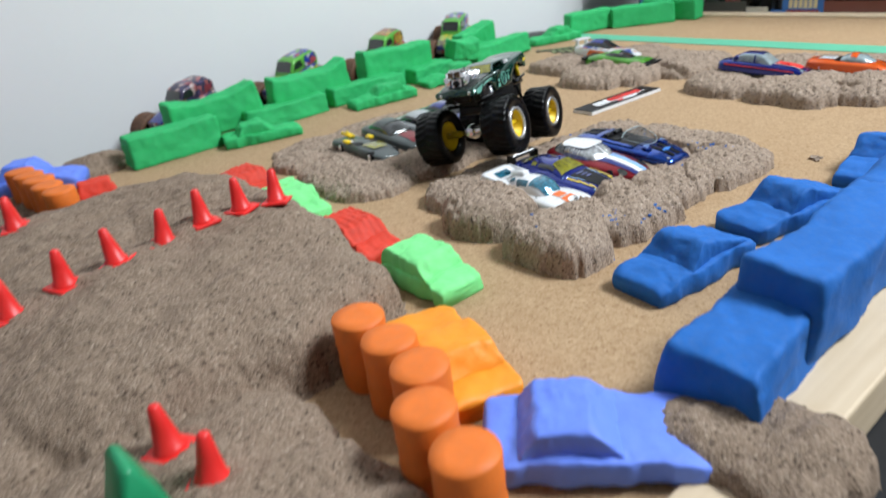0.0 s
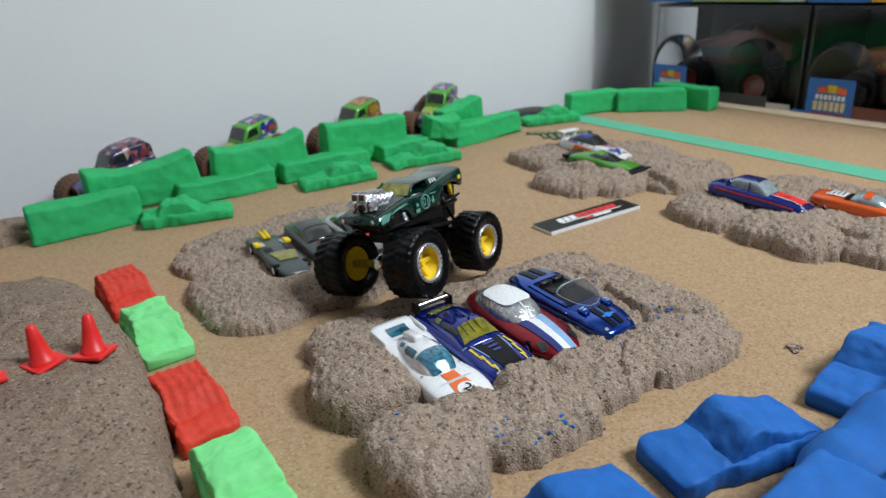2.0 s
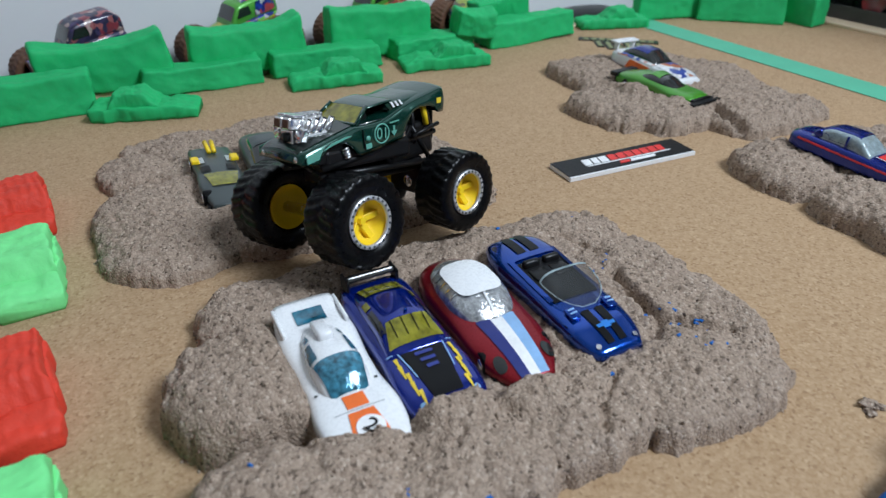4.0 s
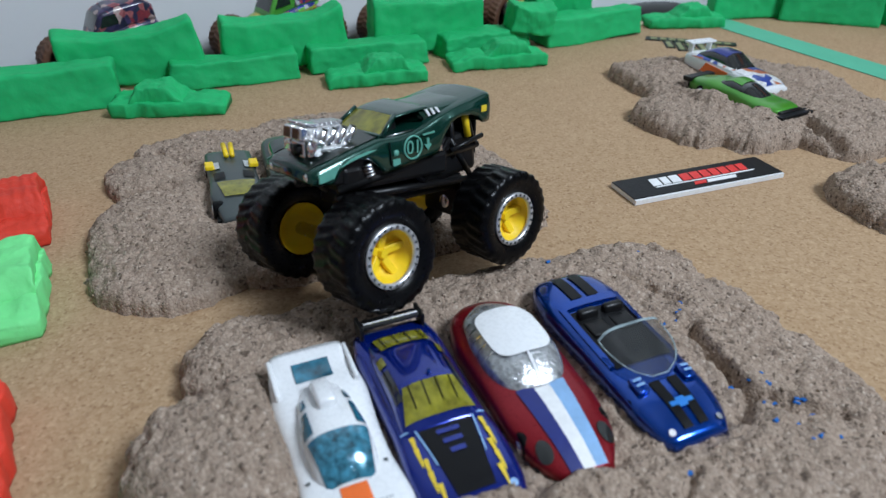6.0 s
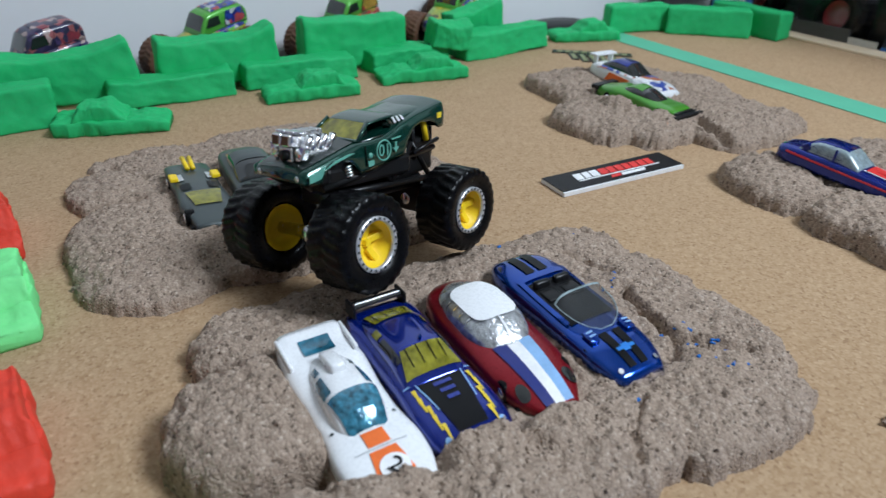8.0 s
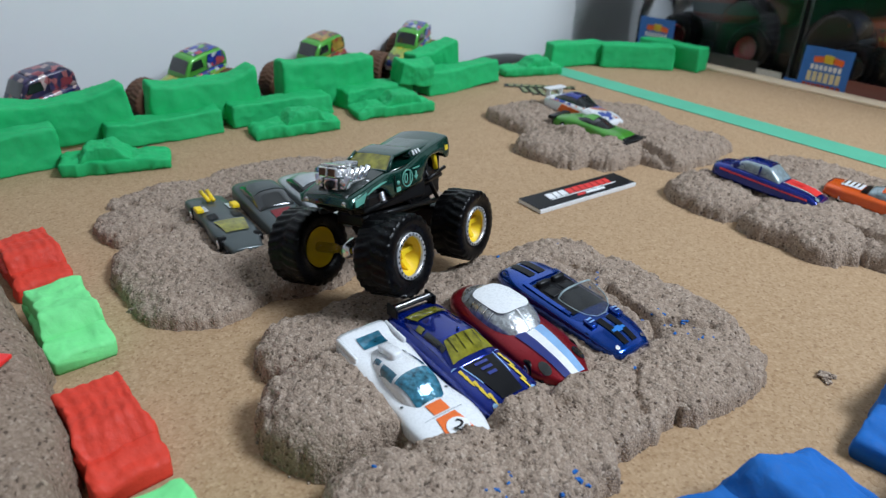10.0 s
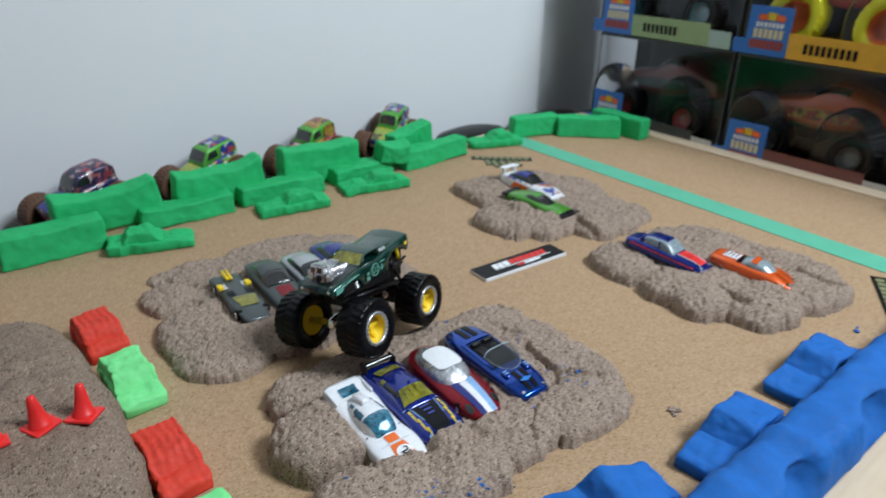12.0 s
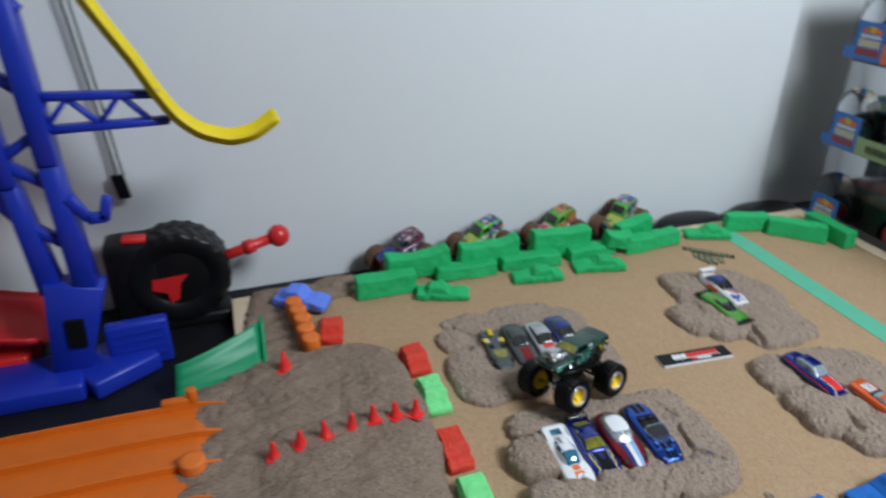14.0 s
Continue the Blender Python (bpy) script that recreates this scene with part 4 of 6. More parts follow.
for s in (-1, 1):
    def on(y, s=s):
        return y if s > 0 else -y - 0.0005
    part("roof_pillar", rod((0.0190, s * 0.0124, 0.0302), (0.0120, s * 0.0104, 0.0364), 0.0008, 8), TEAL, cab)
    part("rear_pillar", side_plate([(0.0020, 0.0326), (0.0010, 0.0342), (0.0034, 0.0366), (-0.0050, 0.0364), (-0.0090, 0.0352), (-0.0020, 0.0330)], on(0.0115)), TEAL, cab, smooth=False)
    part("window_trim", rod((0.0175, s * 0.0128, 0.0302), (0.0060, s * 0.0128, 0.0313), 0.00028, 6), CHROME, cab)
    for k in range(3):
        part("vent_stripe", side_plate([(-0.0004 - 0.0022 * k, 0.0350 + 0.0004 * k), (0.0012 - 0.0022 * k, 0.0372 + 0.0002 * k), (0.0002 - 0.0022 * k, 0.0373 + 0.0002 * k), (-0.0014 - 0.0022 * k, 0.0352 + 0.0004 * k)], on(0.01225)), WHITE_INK, cab, smooth=False)
    part("stripe", side_plate([(0.0370, 0.0236), (0.0330, 0.0258), (0.0262, 0.0273), (0.0236, 0.0273), (0.0330, 0.0250)], on(0.0152)), TEAL_LT, truck, smooth=False)
    part("corner_panel", side_plate([(0.0440, 0.0196), (0.0442, 0.0222), (0.0366, 0.0246), (0.0388, 0.0206)], on(0.0145)), TEAL_LT, truck, smooth=False)
    part("door_line", side_plate([(0.0175, 0.0215), (0.0185, 0.0290), (0.0182, 0.0290), (0.0172, 0.0215)], on(0.0152)), BLACK_INK, truck, smooth=False)
    part("side_lamp", side_plate([(-0.0256, 0.0348), (-0.0256, 0.0370), (-0.0230, 0.0368), (-0.0230, 0.0346)], on(0.0147)), YELLOW_INK, truck, smooth=False)
    part("head_lamp", moved(tube(0.0011, 0.0005, seg=12), pose(0.0452, s * 0.0100, 0.0208, 0, 90)), CHROME, truck)
    # roundel with the race number
    v, f = lathe([(0.0040, 0), (0.0040, 0.0003), (0.0034, 0.0003), (0.0034, 0)], 28)
    part("roundel", ([Vector((x + 0.0084, s * (0.0152 + z), y_ + 0.0262)) for x, y_, z in v], f), TEAL_LT, truck)
text_part("01", 0.0062, TEAL_LT, truck, pose(0.0084, 0.0157, 0.0262, 90, 0, 180))
part("head_mark", moved(tube(0.0011, 0.0003, seg=14), pose(0.0155, 0.0153, 0.0252, -90)), TEAL_LT, truck)
part("foot_mark", side_plate([(0.0138, 0.0216), (0.0140, 0.0234), (0.0170, 0.0232), (0.0168, 0.0212)], 0.0152), TEAL_LT, truck, smooth=False)
part("arrow_mark", side_plate([(0.0027, 0.0286), (0.0027, 0.0266), (0.0038, 0.0266), (0.0022, 0.0246), (0.0006, 0.0266), (0.0017, 0.0266), (0.0017, 0.0286)], 0.0153), TEAL_LT, truck, smooth=False)
part("top_mark", side_plate([(0.0044, 0.0296), (0.0044, 0.0301), (-0.0006, 0.0306), (-0.0006, 0.0301)], 0.0153), TEAL_LT, truck, smooth=False)
bonnet_v, bonnet_f = [], []
for i in range(13):
    x = 0.0200 + 0.0252 * i / 12
    hw = float(np.interp(x, [q[0] for q in WIDE], [q[1] for q in WIDE])) * 0.78
    zt = float(np.interp(x, [q[0] for q in DECK], [q[1] for q in DECK]))
    bonnet_v += [(x, hw * (j / 4 - 1), zt + 0.0013 - 0.0009 * abs(j / 4 - 1)) for j in range(9)]
bonnet_f = [(i * 9 + j, i * 9 + j + 9, i * 9 + j + 10, i * 9 + j + 1) for i in range(12) for j in range(8)]
part("bonnet", (bonnet_v, bonnet_f), TEAL_DARK, truck, "black bonnet panel")
# chrome blown engine on the bonnet
engine = part("engine", moved(slab(0.0150, 0.0096, 0.0070, 0.0010), pose(0.0335, 0, 0.0236)), GREY, truck, "grey metal engine block", smooth=False)
part("blower", moved(slab(0.0130, 0.0060, 0.0046, 0.0009), pose(0.0330, 0, 0.0298)), CHROME, engine, smooth=False)
for k in range(7):
    part("rib", moved(slab(0.0008, 0.0064, 0.0012, 0.0002), pose(0.0276 + 0.0018 * k, 0, 0.0340)), CHROME, engine, smooth=False)
for s in (-1, 1):
    scoop = part("intake", moved(slab(0.0074, 0.0044, 0.0042, 0.0006), pose(0.0400, s * 0.0025, 0.0302, 0, -6)), CHROME, engine, "chrome intake scoop", smooth=False)
    part("intake_mouth", moved(slab(0.0005, 0.0032, 0.0030), pose(0.0437, s * 0.0025, 0.0311, 0, -6)), MUD, scoop, "brown scoop opening", smooth=False)
    part("intake_lip", moved(slab(0.0050, 0.0046, 0.0010, 0.0003), pose(0.0392, s * 0.0025, 0.0345, 0, -6)), CHROME, scoop, smooth=False)
    part("valve_cover", moved(slab(0.0145, 0.0034, 0.0026, 0.0008), pose(0.0345, s * 0.0056, 0.0272, -s * 32)), CHROME, engine, "chrome valve cover", smooth=False)
    part("front_cover", moved(slab(0.0030, 0.0030, 0.0052, 0.0006), pose(0.0402, s * 0.0066, 0.0262, -s * 18, -10)), CHROME, engine, smooth=False)
    for k in range(4):
        x = 0.0268 + 0.0035 * k
        pipe = part("exhaust_pipe", rod((x + 0.0026, s * 0.0056, 0.0262), (x, s * 0.0084, 0.0338), 0.0013, 12), CHROME, engine)
        part("pipe_mouth", rod((x, s * 0.0084, 0.0338), (x - 0.0001, s * 0.00852, 0.03415), 0.0008, 10), BLACK, pipe)
        part("pipe_flange", moved(slab(0.0032, 0.0018, 0.0014, 0.0003), pose(x + 0.0026, s * 0.0058, 0.0256)), CHROME, pipe, smooth=False)
part("pulley", moved(tube(0.0019, 0.0018, seg=18), pose(0.0412, 0, 0.0272, 0, 90)), BLACK, engine)
part("belt_cover", moved(slab(0.0020, 0.0070, 0.0060, 0.0006), pose(0.0408, 0, 0.0240)), CHROME, engine, smooth=False)
# chassis, axles and springs
part("chassis", moved(slab(0.058, 0.014, 0.0042, 0.0012), pose(0.002, 0, 0.0125)), BLACK, truck, smooth=False)
part("underbody", moved(slab(0.044, 0.0255, 0.0080, 0.0015), pose(0.012, 0, 0.0145)), BLACK, truck, smooth=False)
part("rear_cage", moved(slab(0.026, 0.0215, 0.0150, 0.0020), pose(-0.0135, 0, 0.0120, 0, 6)), BLACK, truck, smooth=False)
part("skid_plate", moved(slab(0.050, 0.0180, 0.0060, 0.0015), pose(0.004, 0, 0.0065)), BLACK, truck, smooth=False)
for s in (-1, 1):
    part("frame_tube", rod((-0.026, s * 0.0105, 0.0225), (0.036, s * 0.0125, 0.0160), 0.0014), BLACK, truck)
    part("frame_tube", rod((-0.024, s * 0.0105, 0.0100), (0.036, s * 0.0115, 0.0130), 0.0013), BLACK, truck)
    for a, b in (((-0.024, 0.0100), (-0.012, 0.0260)), ((-0.012, 0.0260), (0.000, 0.0125)), ((0.000, 0.0125), (0.010, 0.0225)), ((-0.024, 0.0225), (-0.0185, 0.0375)), ((-0.014, 0.0190), (-0.0120, 0.0350))):
        part("brace", rod((a[0], s * 0.0108, a[1]), (b[0], s * 0.0108, b[1]), 0.0011), BLACK, truck)
    part("shock", rod((-0.0200, s * 0.0118, 0.0260), (-0.0180, s * 0.0112, 0.0370), 0.0013, 10), YELLOW, truck, "yellow shock absorber")
    part("bumper_bar", rod((0.036, s * 0.0060, 0.0150), (0.0440, s * 0.0100, 0.0205), 0.0011), BLACK, truck)
    part("header_pipe", moved(slab(0.0060, 0.0018, 0.0030, 0.0006), pose(-0.0035, s * 0.0128, 0.0225)), CHROME, truck, smooth=False)
    part("side_step", rod((-0.026, s * 0.0130, 0.0260), (-0.010, s * 0.0138, 0.0225), 0.0009), BLACK, truck)
    for k in range(4):
        part("front_coil", moved(tube(0.0019, 0.0006, seg=14), pose(0.0240 + 0.0004 * k, s * 0.0128, 0.0190 + 0.0011 * k, 0, 20)), CHROME, truck)
    part("wheel_well", moved(slab(0.0155, 0.0022, 0.0075, 0.0006), pose(0.0295, s * 0.0110, 0.0175)), BLACK, truck, smooth=False)
part("gearbox", moved(slab(0.014, 0.024, 0.013, 0.002), pose(-0.0275, 0, -0.006)), BLACK, truck)
part("rear_plate", moved(slab(0.0015, 0.020, 0.012, 0.0004), pose(-0.0255, 0, 0.0190)), BLACK, truck, smooth=False)
TRK, TYRE_R, TYRE_W = 0.0243, 0.0178, 0.0186
for x, drop, tilt, wr, ww in ((0.0310, -0.0036, 4.5, TYRE_R, TYRE_W), (-0.0243, -0.0006, 0.0, 0.0170, 0.0172)):
    axle_m = pose(x, 0, drop, tilt, 0, 0)
    axle = part("axle", moved(tube(0.0024, 2 * TRK - 0.012, seg=12), pose(0, TRK - 0.006, 0, 90)), CHROME, truck, "chrome axle", m=axle_m)
    part("differential", moved(tube(0.0052, 0.008, 0.003, 14, 0.001), pose(-0.004, 0, 0, 0, 90)), CHROME, axle)
    for s in (-1, 1):
        monster_wheel(truck, axle_m @ pose(0, s * TRK, 0, 0, 33 * s + 15, 0), wr, ww, s)


# --- die-cast cars
def livery(name, colours, scale=230):
    """Toy paint printed in small patches of several colours."""
    m, nt, b = nodes_of(name)
    tc, vo = nt.nodes.new("ShaderNodeTexCoord"), nt.nodes.new("ShaderNodeTexVoronoi")
    vo.inputs["Scale"].default_value = scale
    nt.links.new(tc.outputs["Object"], vo.inputs["Vector"])
    c = ramp(nt, vo.outputs["Color"], [(0.12 + 0.76 * k / len(colours), c_) for k, c_ in enumerate(colours)])
    c.node.color_ramp.interpolation = "CONSTANT"
    nt.links.new(mixed(nt, ramp(nt, noise_node(nt, 500), [(0.4, (0, 0, 0)), (0.6, (0.35, 0.35, 0.35))]), c, (0.03, 0.03, 0.035)), b.inputs["Base Color"])
    b.inputs["Roughness"].default_value = 0.32
    b.inputs["Coat Weight"].default_value = 0.5
    return m


LIV_RALLY = livery("rally_livery", [(0.78, 0.79, 0.80), (0.03, 0.07, 0.35), (0.80, 0.80, 0.80), (0.55, 0.16, 0.05), (0.78, 0.79, 0.80)], 170)


def toy_car(x, y, z, yaw, label, body, low, material, pitch=0.0, roll=0.0, wheels=(0.021, -0.021), wide=0.0092, steps=36, belt=0.5, group="die-cast cars", grow=(1.0, 1.0)):
    ob = thing("toy_car", pose(x, y, z, roll, pitch, yaw) @ Matrix.Diagonal((grow[0], grow[1], 1, 1)), label, "toy car", group)
    sh = Shell(low, steps, belt)
    part("body", sh.mesh(16), material, ob, body)
    part("base", moved(slab(0.060, 0.021, 0.0022, 0.0006), pose(0, 0, 0.0012)), BLACK, ob, smooth=False)
    for wx in wheels:
        for s in (-1, 1):
            small_wheel(ob, wx, s * wide)
    return ob, sh


def cabin(ob, table, glass, roof, roof_span, label="", roof_label="", steps=24, belt=0.3, roof_y=0.8):
    sh = Shell(table, steps, belt)
    g = part("window_glass", sh.mesh(14), glass, ob, label)
    x0, x1 = roof_span
    w0, w1 = (float(np.interp(v, sh.x, sh.hw)) * roof_y for v in roof_span)
    if roof:
        part("roof", sh.patch(x0, x1, -w0, w0, 0.0004, y0b=-w1, y1b=w1), roof, ob, roof_label)
    return sh, g


# white racing coupe
w_car, sh = toy_car(-0.2643, -0.0970, 0.0046, -91, "white toy race car with blue windows and orange stripe", "glossy white body",
                    [(-0.0370, 0.0110, 0.004, 0.0146, 6), (-0.0345, 0.0114, 0.003, 0.0152, 6), (-0.0300, 0.0124, 0.002, 0.0124, 4.5), (-0.020, 0.0136, 0.002, 0.0122, 3.2), (-0.006, 0.0124, 0.002, 0.0100, 3.0),
                     (0.006, 0.0122, 0.002, 0.0092, 3.0), (0.018, 0.0136, 0.002, 0.0094, 3.2), (0.028, 0.0128, 0.002, 0.0086, 3.2), (0.0350, 0.0104, 0.002, 0.0064, 3.2)], WHITE, grow=(0.935, 0.99))
cs = Shell([(-0.0235, 0.0058, 0.007, 0.0120, 3), (-0.014, 0.0074, 0.007, 0.0150, 2.8), (-0.004, 0.0083, 0.007, 0.0160, 2.6), (0.002, 0.0085, 0.007, 0.0156, 2.5), (0.008, 0.0082, 0.007, 0.0138, 2.3), (0.0128, 0.0062, 0.006, 0.0098, 2.3), (0.0142, 0.0040, 0.006, 0.0082, 2.3)], 36, 0.3)
cabin_w = part("cabin", cs.mesh(18), WHITE, w_car, "glossy white cabin")
part("windscreen", cs.patch(0.0004, 0.0128, -0.0078, 0.0078, 0.0005, 18, 18, y0b=-0.0060, y1b=0.0060), GL_AQUA, cabin_w, "blue tinted bubble windscreen")
part("rear_window", sh.patch(-0.0315, -0.0245, -0.0052, 0.0052, 0.0004), GL_BLUE, w_car, "blue rear window")
part("roof_scoop", moved(slab(0.0115, 0.0052, 0.0034, 0.0011), pose(-0.0140, 0, 0.0140, 0, -8)), WHITE, cabin_w)
part("scoop_mouth", moved(slab(0.0006, 0.0036, 0.0014), pose(-0.0199, 0, 0.0138)), GREY, cabin_w, smooth=False)
for s in (-1, 1):
    part("side_window", cs.patch(-0.0100, -0.0012, s * 0.0056, s * 0.0078, 0.0004, 8, 5, y0b=s * 0.0056, y1b=s * 0.0081), GL_BLUE, cabin_w, "blue tinted side window")
    part("quarter_window", cs.patch(-0.0160, -0.0118, s * 0.0052, s * 0.0068, 0.0004, 5, 4), GL_BLUE, cabin_w, "blue tinted side window")
    part("rear_fin", moved(slab(0.0150, 0.0014, 0.0030, 0.0006), pose(-0.0285, s * 0.0110, 0.0108, 0, 4)), WHITE, w_car)
    part("latch", sh.round_patch(0.0085, s * 0.0098, 0.0006, 0.0004, 10), GREY, w_car)
part("nose_stripe", sh.patch(0.0135, 0.0195, -0.0034, 0.0034, 0.0003), ORANGE_INK, w_car, "orange stripe")
part("nose_line", sh.patch(0.0201, 0.0205, -0.0080, 0.0080, 0.0003, 2, 8), SILVER, w_car)
part("nose_stripe", sh.patch(0.0212, 0.0340, -0.0040, 0.0040, 0.0003, y0b=-0.0060, y1b=0.0060), ORANGE_INK, w_car, "orange stripe")
part("number_disc", sh.round_patch(0.0285, 0.0005, 0.0044, 0.0007, 24), WHITE_INK, w_car)
text_part("2", 0.0074, BLACK_INK, w_car, pose(0.0285, 0.0005, sh.top(0.0285, 0) + 0.0012, 0, 13, 42))

# royal blue drag coupe
b_car, sh = toy_car(-0.2377, -0.0930, 0.0048, -91, "royal blue toy drag car with yellow windows and flames", "royal blue body",
                    [(-0.0345, 0.0112, 0.004, 0.0118, 4), (-0.0280, 0.0126, 0.002, 0.0128, 3.6), (-0.010, 0.0124, 0.002, 0.0118, 3.2), (0.006, 0.0122, 0.002, 0.0112, 3.2), (0.018, 0.0130, 0.002, 0.0106, 3.4),
                     (0.030, 0.0124, 0.002, 0.0088, 3.4), (0.0360, 0.0104, 0.002, 0.0060, 3.4)], NAVY, grow=(0.965, 1.06))
cs = Shell([(-0.0290, 0.0090, 0.008, 0.0128, 3.2), (-0.0190, 0.0098, 0.008, 0.0163, 2.5), (-0.003, 0.0098, 0.008, 0.0170, 2.5), (0.005, 0.0102, 0.008, 0.0138, 2.7), (0.0105, 0.0106, 0.007, 0.0112, 3.0)], 34, 0.3)
cabin_b = part("cabin", cs.mesh(18), NAVY, b_car, "royal blue cabin")
part("windscreen", cs.patch(-0.0020, 0.0076, -0.0068, 0.0068, 0.0005, y0b=-0.0092, y1b=0.0092), GL_YELLOW, cabin_b, "yellow tinted windscreen")
part("rear_window", cs.patch(-0.0275, -0.0195, -0.0072, 0.0072, 0.0005, y0b=-0.0068, y1b=0.0068), GL_YELLOW, cabin_b, "yellow tinted rear window")
for k in range(4):
    part("screen_bar", cs.patch(-0.0018, 0.0050, -0.0055 + 0.0036 * k, -0.0052 + 0.0036 * k, 0.0008, 6, 1), BLACK_INK, cabin_b)
    part("screen_bar", cs.patch(-0.0273, -0.0197, -0.0055 + 0.0036 * k, -0.0052 + 0.0036 * k, 0.0008, 6, 1), BLACK_INK, cabin_b)
part("roof_knob", moved(tube(0.0006, 0.0012, seg=10), pose(-0.0040, 0.0010, 0.0168)), COBALT, cabin_b)
for s in (-1, 1):
    part("side_window", cs.patch(-0.0115, 0.0010, s * 0.0076, s * 0.0094, 0.0004, 8, 5), GL_DARK, cabin_b, "dark side window")
    part("quarter_window", cs.patch(-0.0172, -0.0132, s * 0.0074, s * 0.0092, 0.0004, 5, 4), GL_YELLOW, cabin_b)
    for k in range(5):
        fx, fy = 0.0108 + 0.0038 * k, 0.0090 - 0.0004 * k + 0.0005 * (k % 2)
        part("flame_print", sh.patch(fx, fx + 0.0058, s * (fy - 0.0007), s * (fy + 0.0006), 0.0004, 6, 3, y0b=s * (fy - 0.0001), y1b=s * (fy + 0.0003)), YELLOW_INK, b_car, "yellow flame print")
    part("pale_line", sh.patch(0.0085, 0.0215, s * 0.0073, s * 0.0078, 0.0005, y0b=s * 0.0058, y1b=s * 0.0062), SKY_INK, b_car)
    part("pale_line", sh.patch(0.0085, 0.0091, s * 0.0073, s * 0.0110, 0.0005, 2, 4), SKY_INK, b_car)
    part("head_lamp", sh.round_patch(0.0315, s * 0.0086, 0.0010, 0.0005), SKY_INK, b_car)
for k in range(3):
    part("bonnet_print", sh.patch(0.0115 + 0.0032 * k, 0.0130 + 0.0032 * k, -0.0030 + 0.0006 * k, 0.0028 - 0.0004 * k, 0.0007, 2, 6), NAVY, b_car)
part("bonnet_panel", sh.patch(0.0072, 0.0305, -0.0070, 0.0070, 0.0004, y0b=-0.0046, y1b=0.0046), BLACK_INK, b_car, "black bonnet panel")
part("rear_wing", moved(slab(0.0058, 0.0178, 0.0014, 0.0004), pose(-0.0345, 0, 0.0136, 0, -16)), BLACK, b_car, smooth=False)
part("wing_chrome", moved(slab(0.0030, 0.0168, 0.0012, 0.0005), pose(-0.0338, 0, 0.0149, 0, -16)), CHROME, b_car, smooth=False)
for s in (-1, 1):
    part("wing_plate", moved(slab(0.0075, 0.0010, 0.0052, 0.0003), pose(-0.0340, s * 0.0090, 0.0108)), BLACK, b_car, smooth=False)

# crimson bubble coupe
r_car, sh = toy_car(-0.2077, -0.0915, 0.0052, -92, "crimson toy concept car with clear canopy and striped bonnet", "satin crimson body",
                    [(-0.0345, 0.0060, 0.004, 0.0095, 2.6), (-0.0300, 0.0105, 0.003, 0.0116, 2.6), (-0.018, 0.0130, 0.002, 0.0122, 2.6), (0.0, 0.0126, 0.002, 0.0110, 2.6), (0.016, 0.0126, 0.002, 0.0100, 2.6),
                     (0.028, 0.0108, 0.002, 0.0080, 2.6), (0.0365, 0.0060, 0.002, 0.0052, 2.6)], CRIMSON, grow=(0.975, 1.12))
cs, _ = cabin(r_car, [(-0.0300, 0.0040, 0.008, 0.0122, 2.2), (-0.0250, 0.0085, 0.008, 0.0148, 2.2), (-0.014, 0.0104, 0.008, 0.0170, 2.2), (-0.002, 0.0104, 0.008, 0.0168, 2.2), (0.006, 0.0086, 0.008, 0.0135, 2.2), (0.0100, 0.0050, 0.007, 0.0105, 2.2)],
              GL_SILVER, None, (-0.02, 0), "clear canopy with silver interior")
verts, faces = cs.round_patch(-0.0098, 0, 0.0108, 0.0008, 40, 0.0078)
verts = [verts[0]] + [(x_, y_, z_) for x_, y_, z_ in [(-0.0098 + 0.0108 * math.copysign(abs(math.cos(a_)) ** 0.5, math.cos(a_)), 0.0080 * math.copysign(abs(math.sin(a_)) ** 0.5, math.sin(a_)), 0.0) for a_ in [2 * math.pi * i_ / 40 for i_ in range(40)]]]
verts = [(x_, y_, cs.top(x_, y_) + 0.0013) for x_, y_, *_r in verts]
part("roof_panel", (verts, faces), WHITE, r_car, "white roof panel")
part("canopy_rib", cs.patch(0.0005, 0.0095, -0.0004, 0.0004, 0.0005, 6, 2), WHITE, r_car)
for k in range(5):
    part("canopy_rib", cs.patch(-0.020 + 0.004 * k, -0.0195 + 0.004 * k, 0.0078, 0.0100, 0.0004, 2, 4), CHROME, r_car)
    part("canopy_rib", cs.patch(-0.020 + 0.004 * k, -0.0195 + 0.004 * k, -0.0100, -0.0078, 0.0004, 2, 4), CHROME, r_car)
for a, b, a2, b2, mat in ((-0.0068, -0.0022, -0.0046, -0.0016, NAVY_INK), (-0.0022, 0.0020, -0.0016, 0.0014, WHITE_INK), (0.0020, 0.0064, 0.0014, 0.0044, SKY_INK)):
    part("bonnet_stripe", sh.patch(0.0085, 0.0358, a, b, 0.0004, y0b=a2, y1b=b2), mat, r_car)
for s in (-1, 1):
    part("head_lamp", sh.round_patch(0.0280, s * 0.0080, 0.0032, 0.0004, ry=0.0018), GL_DARK, r_car)

# cobalt convertible
BADGE_INK = matte("bright_blue_print", (0.03, 0.20, 0.60), 0.35)
c_car, sh = toy_car(-0.1752, -0.0925, 0.0052, -91, "cobalt blue toy convertible with black stripes and smoked windscreen", "cobalt metallic body",
                    [(-0.0370, 0.0090, 0.003, 0.0100, 3.0), (-0.0320, 0.0116, 0.002, 0.0118, 3.2), (-0.022, 0.0128, 0.002, 0.0122, 3.2), (-0.004, 0.0122, 0.002, 0.0110, 3.2), (0.012, 0.0122, 0.002, 0.0102, 3.2),
                     (0.026, 0.0118, 0.002, 0.0088, 3.2), (0.0345, 0.0098, 0.002, 0.0064, 3.0), (0.0375, 0.0078, 0.002, 0.0050, 3.0)], COBALT, grow=(0.98, 1.08))
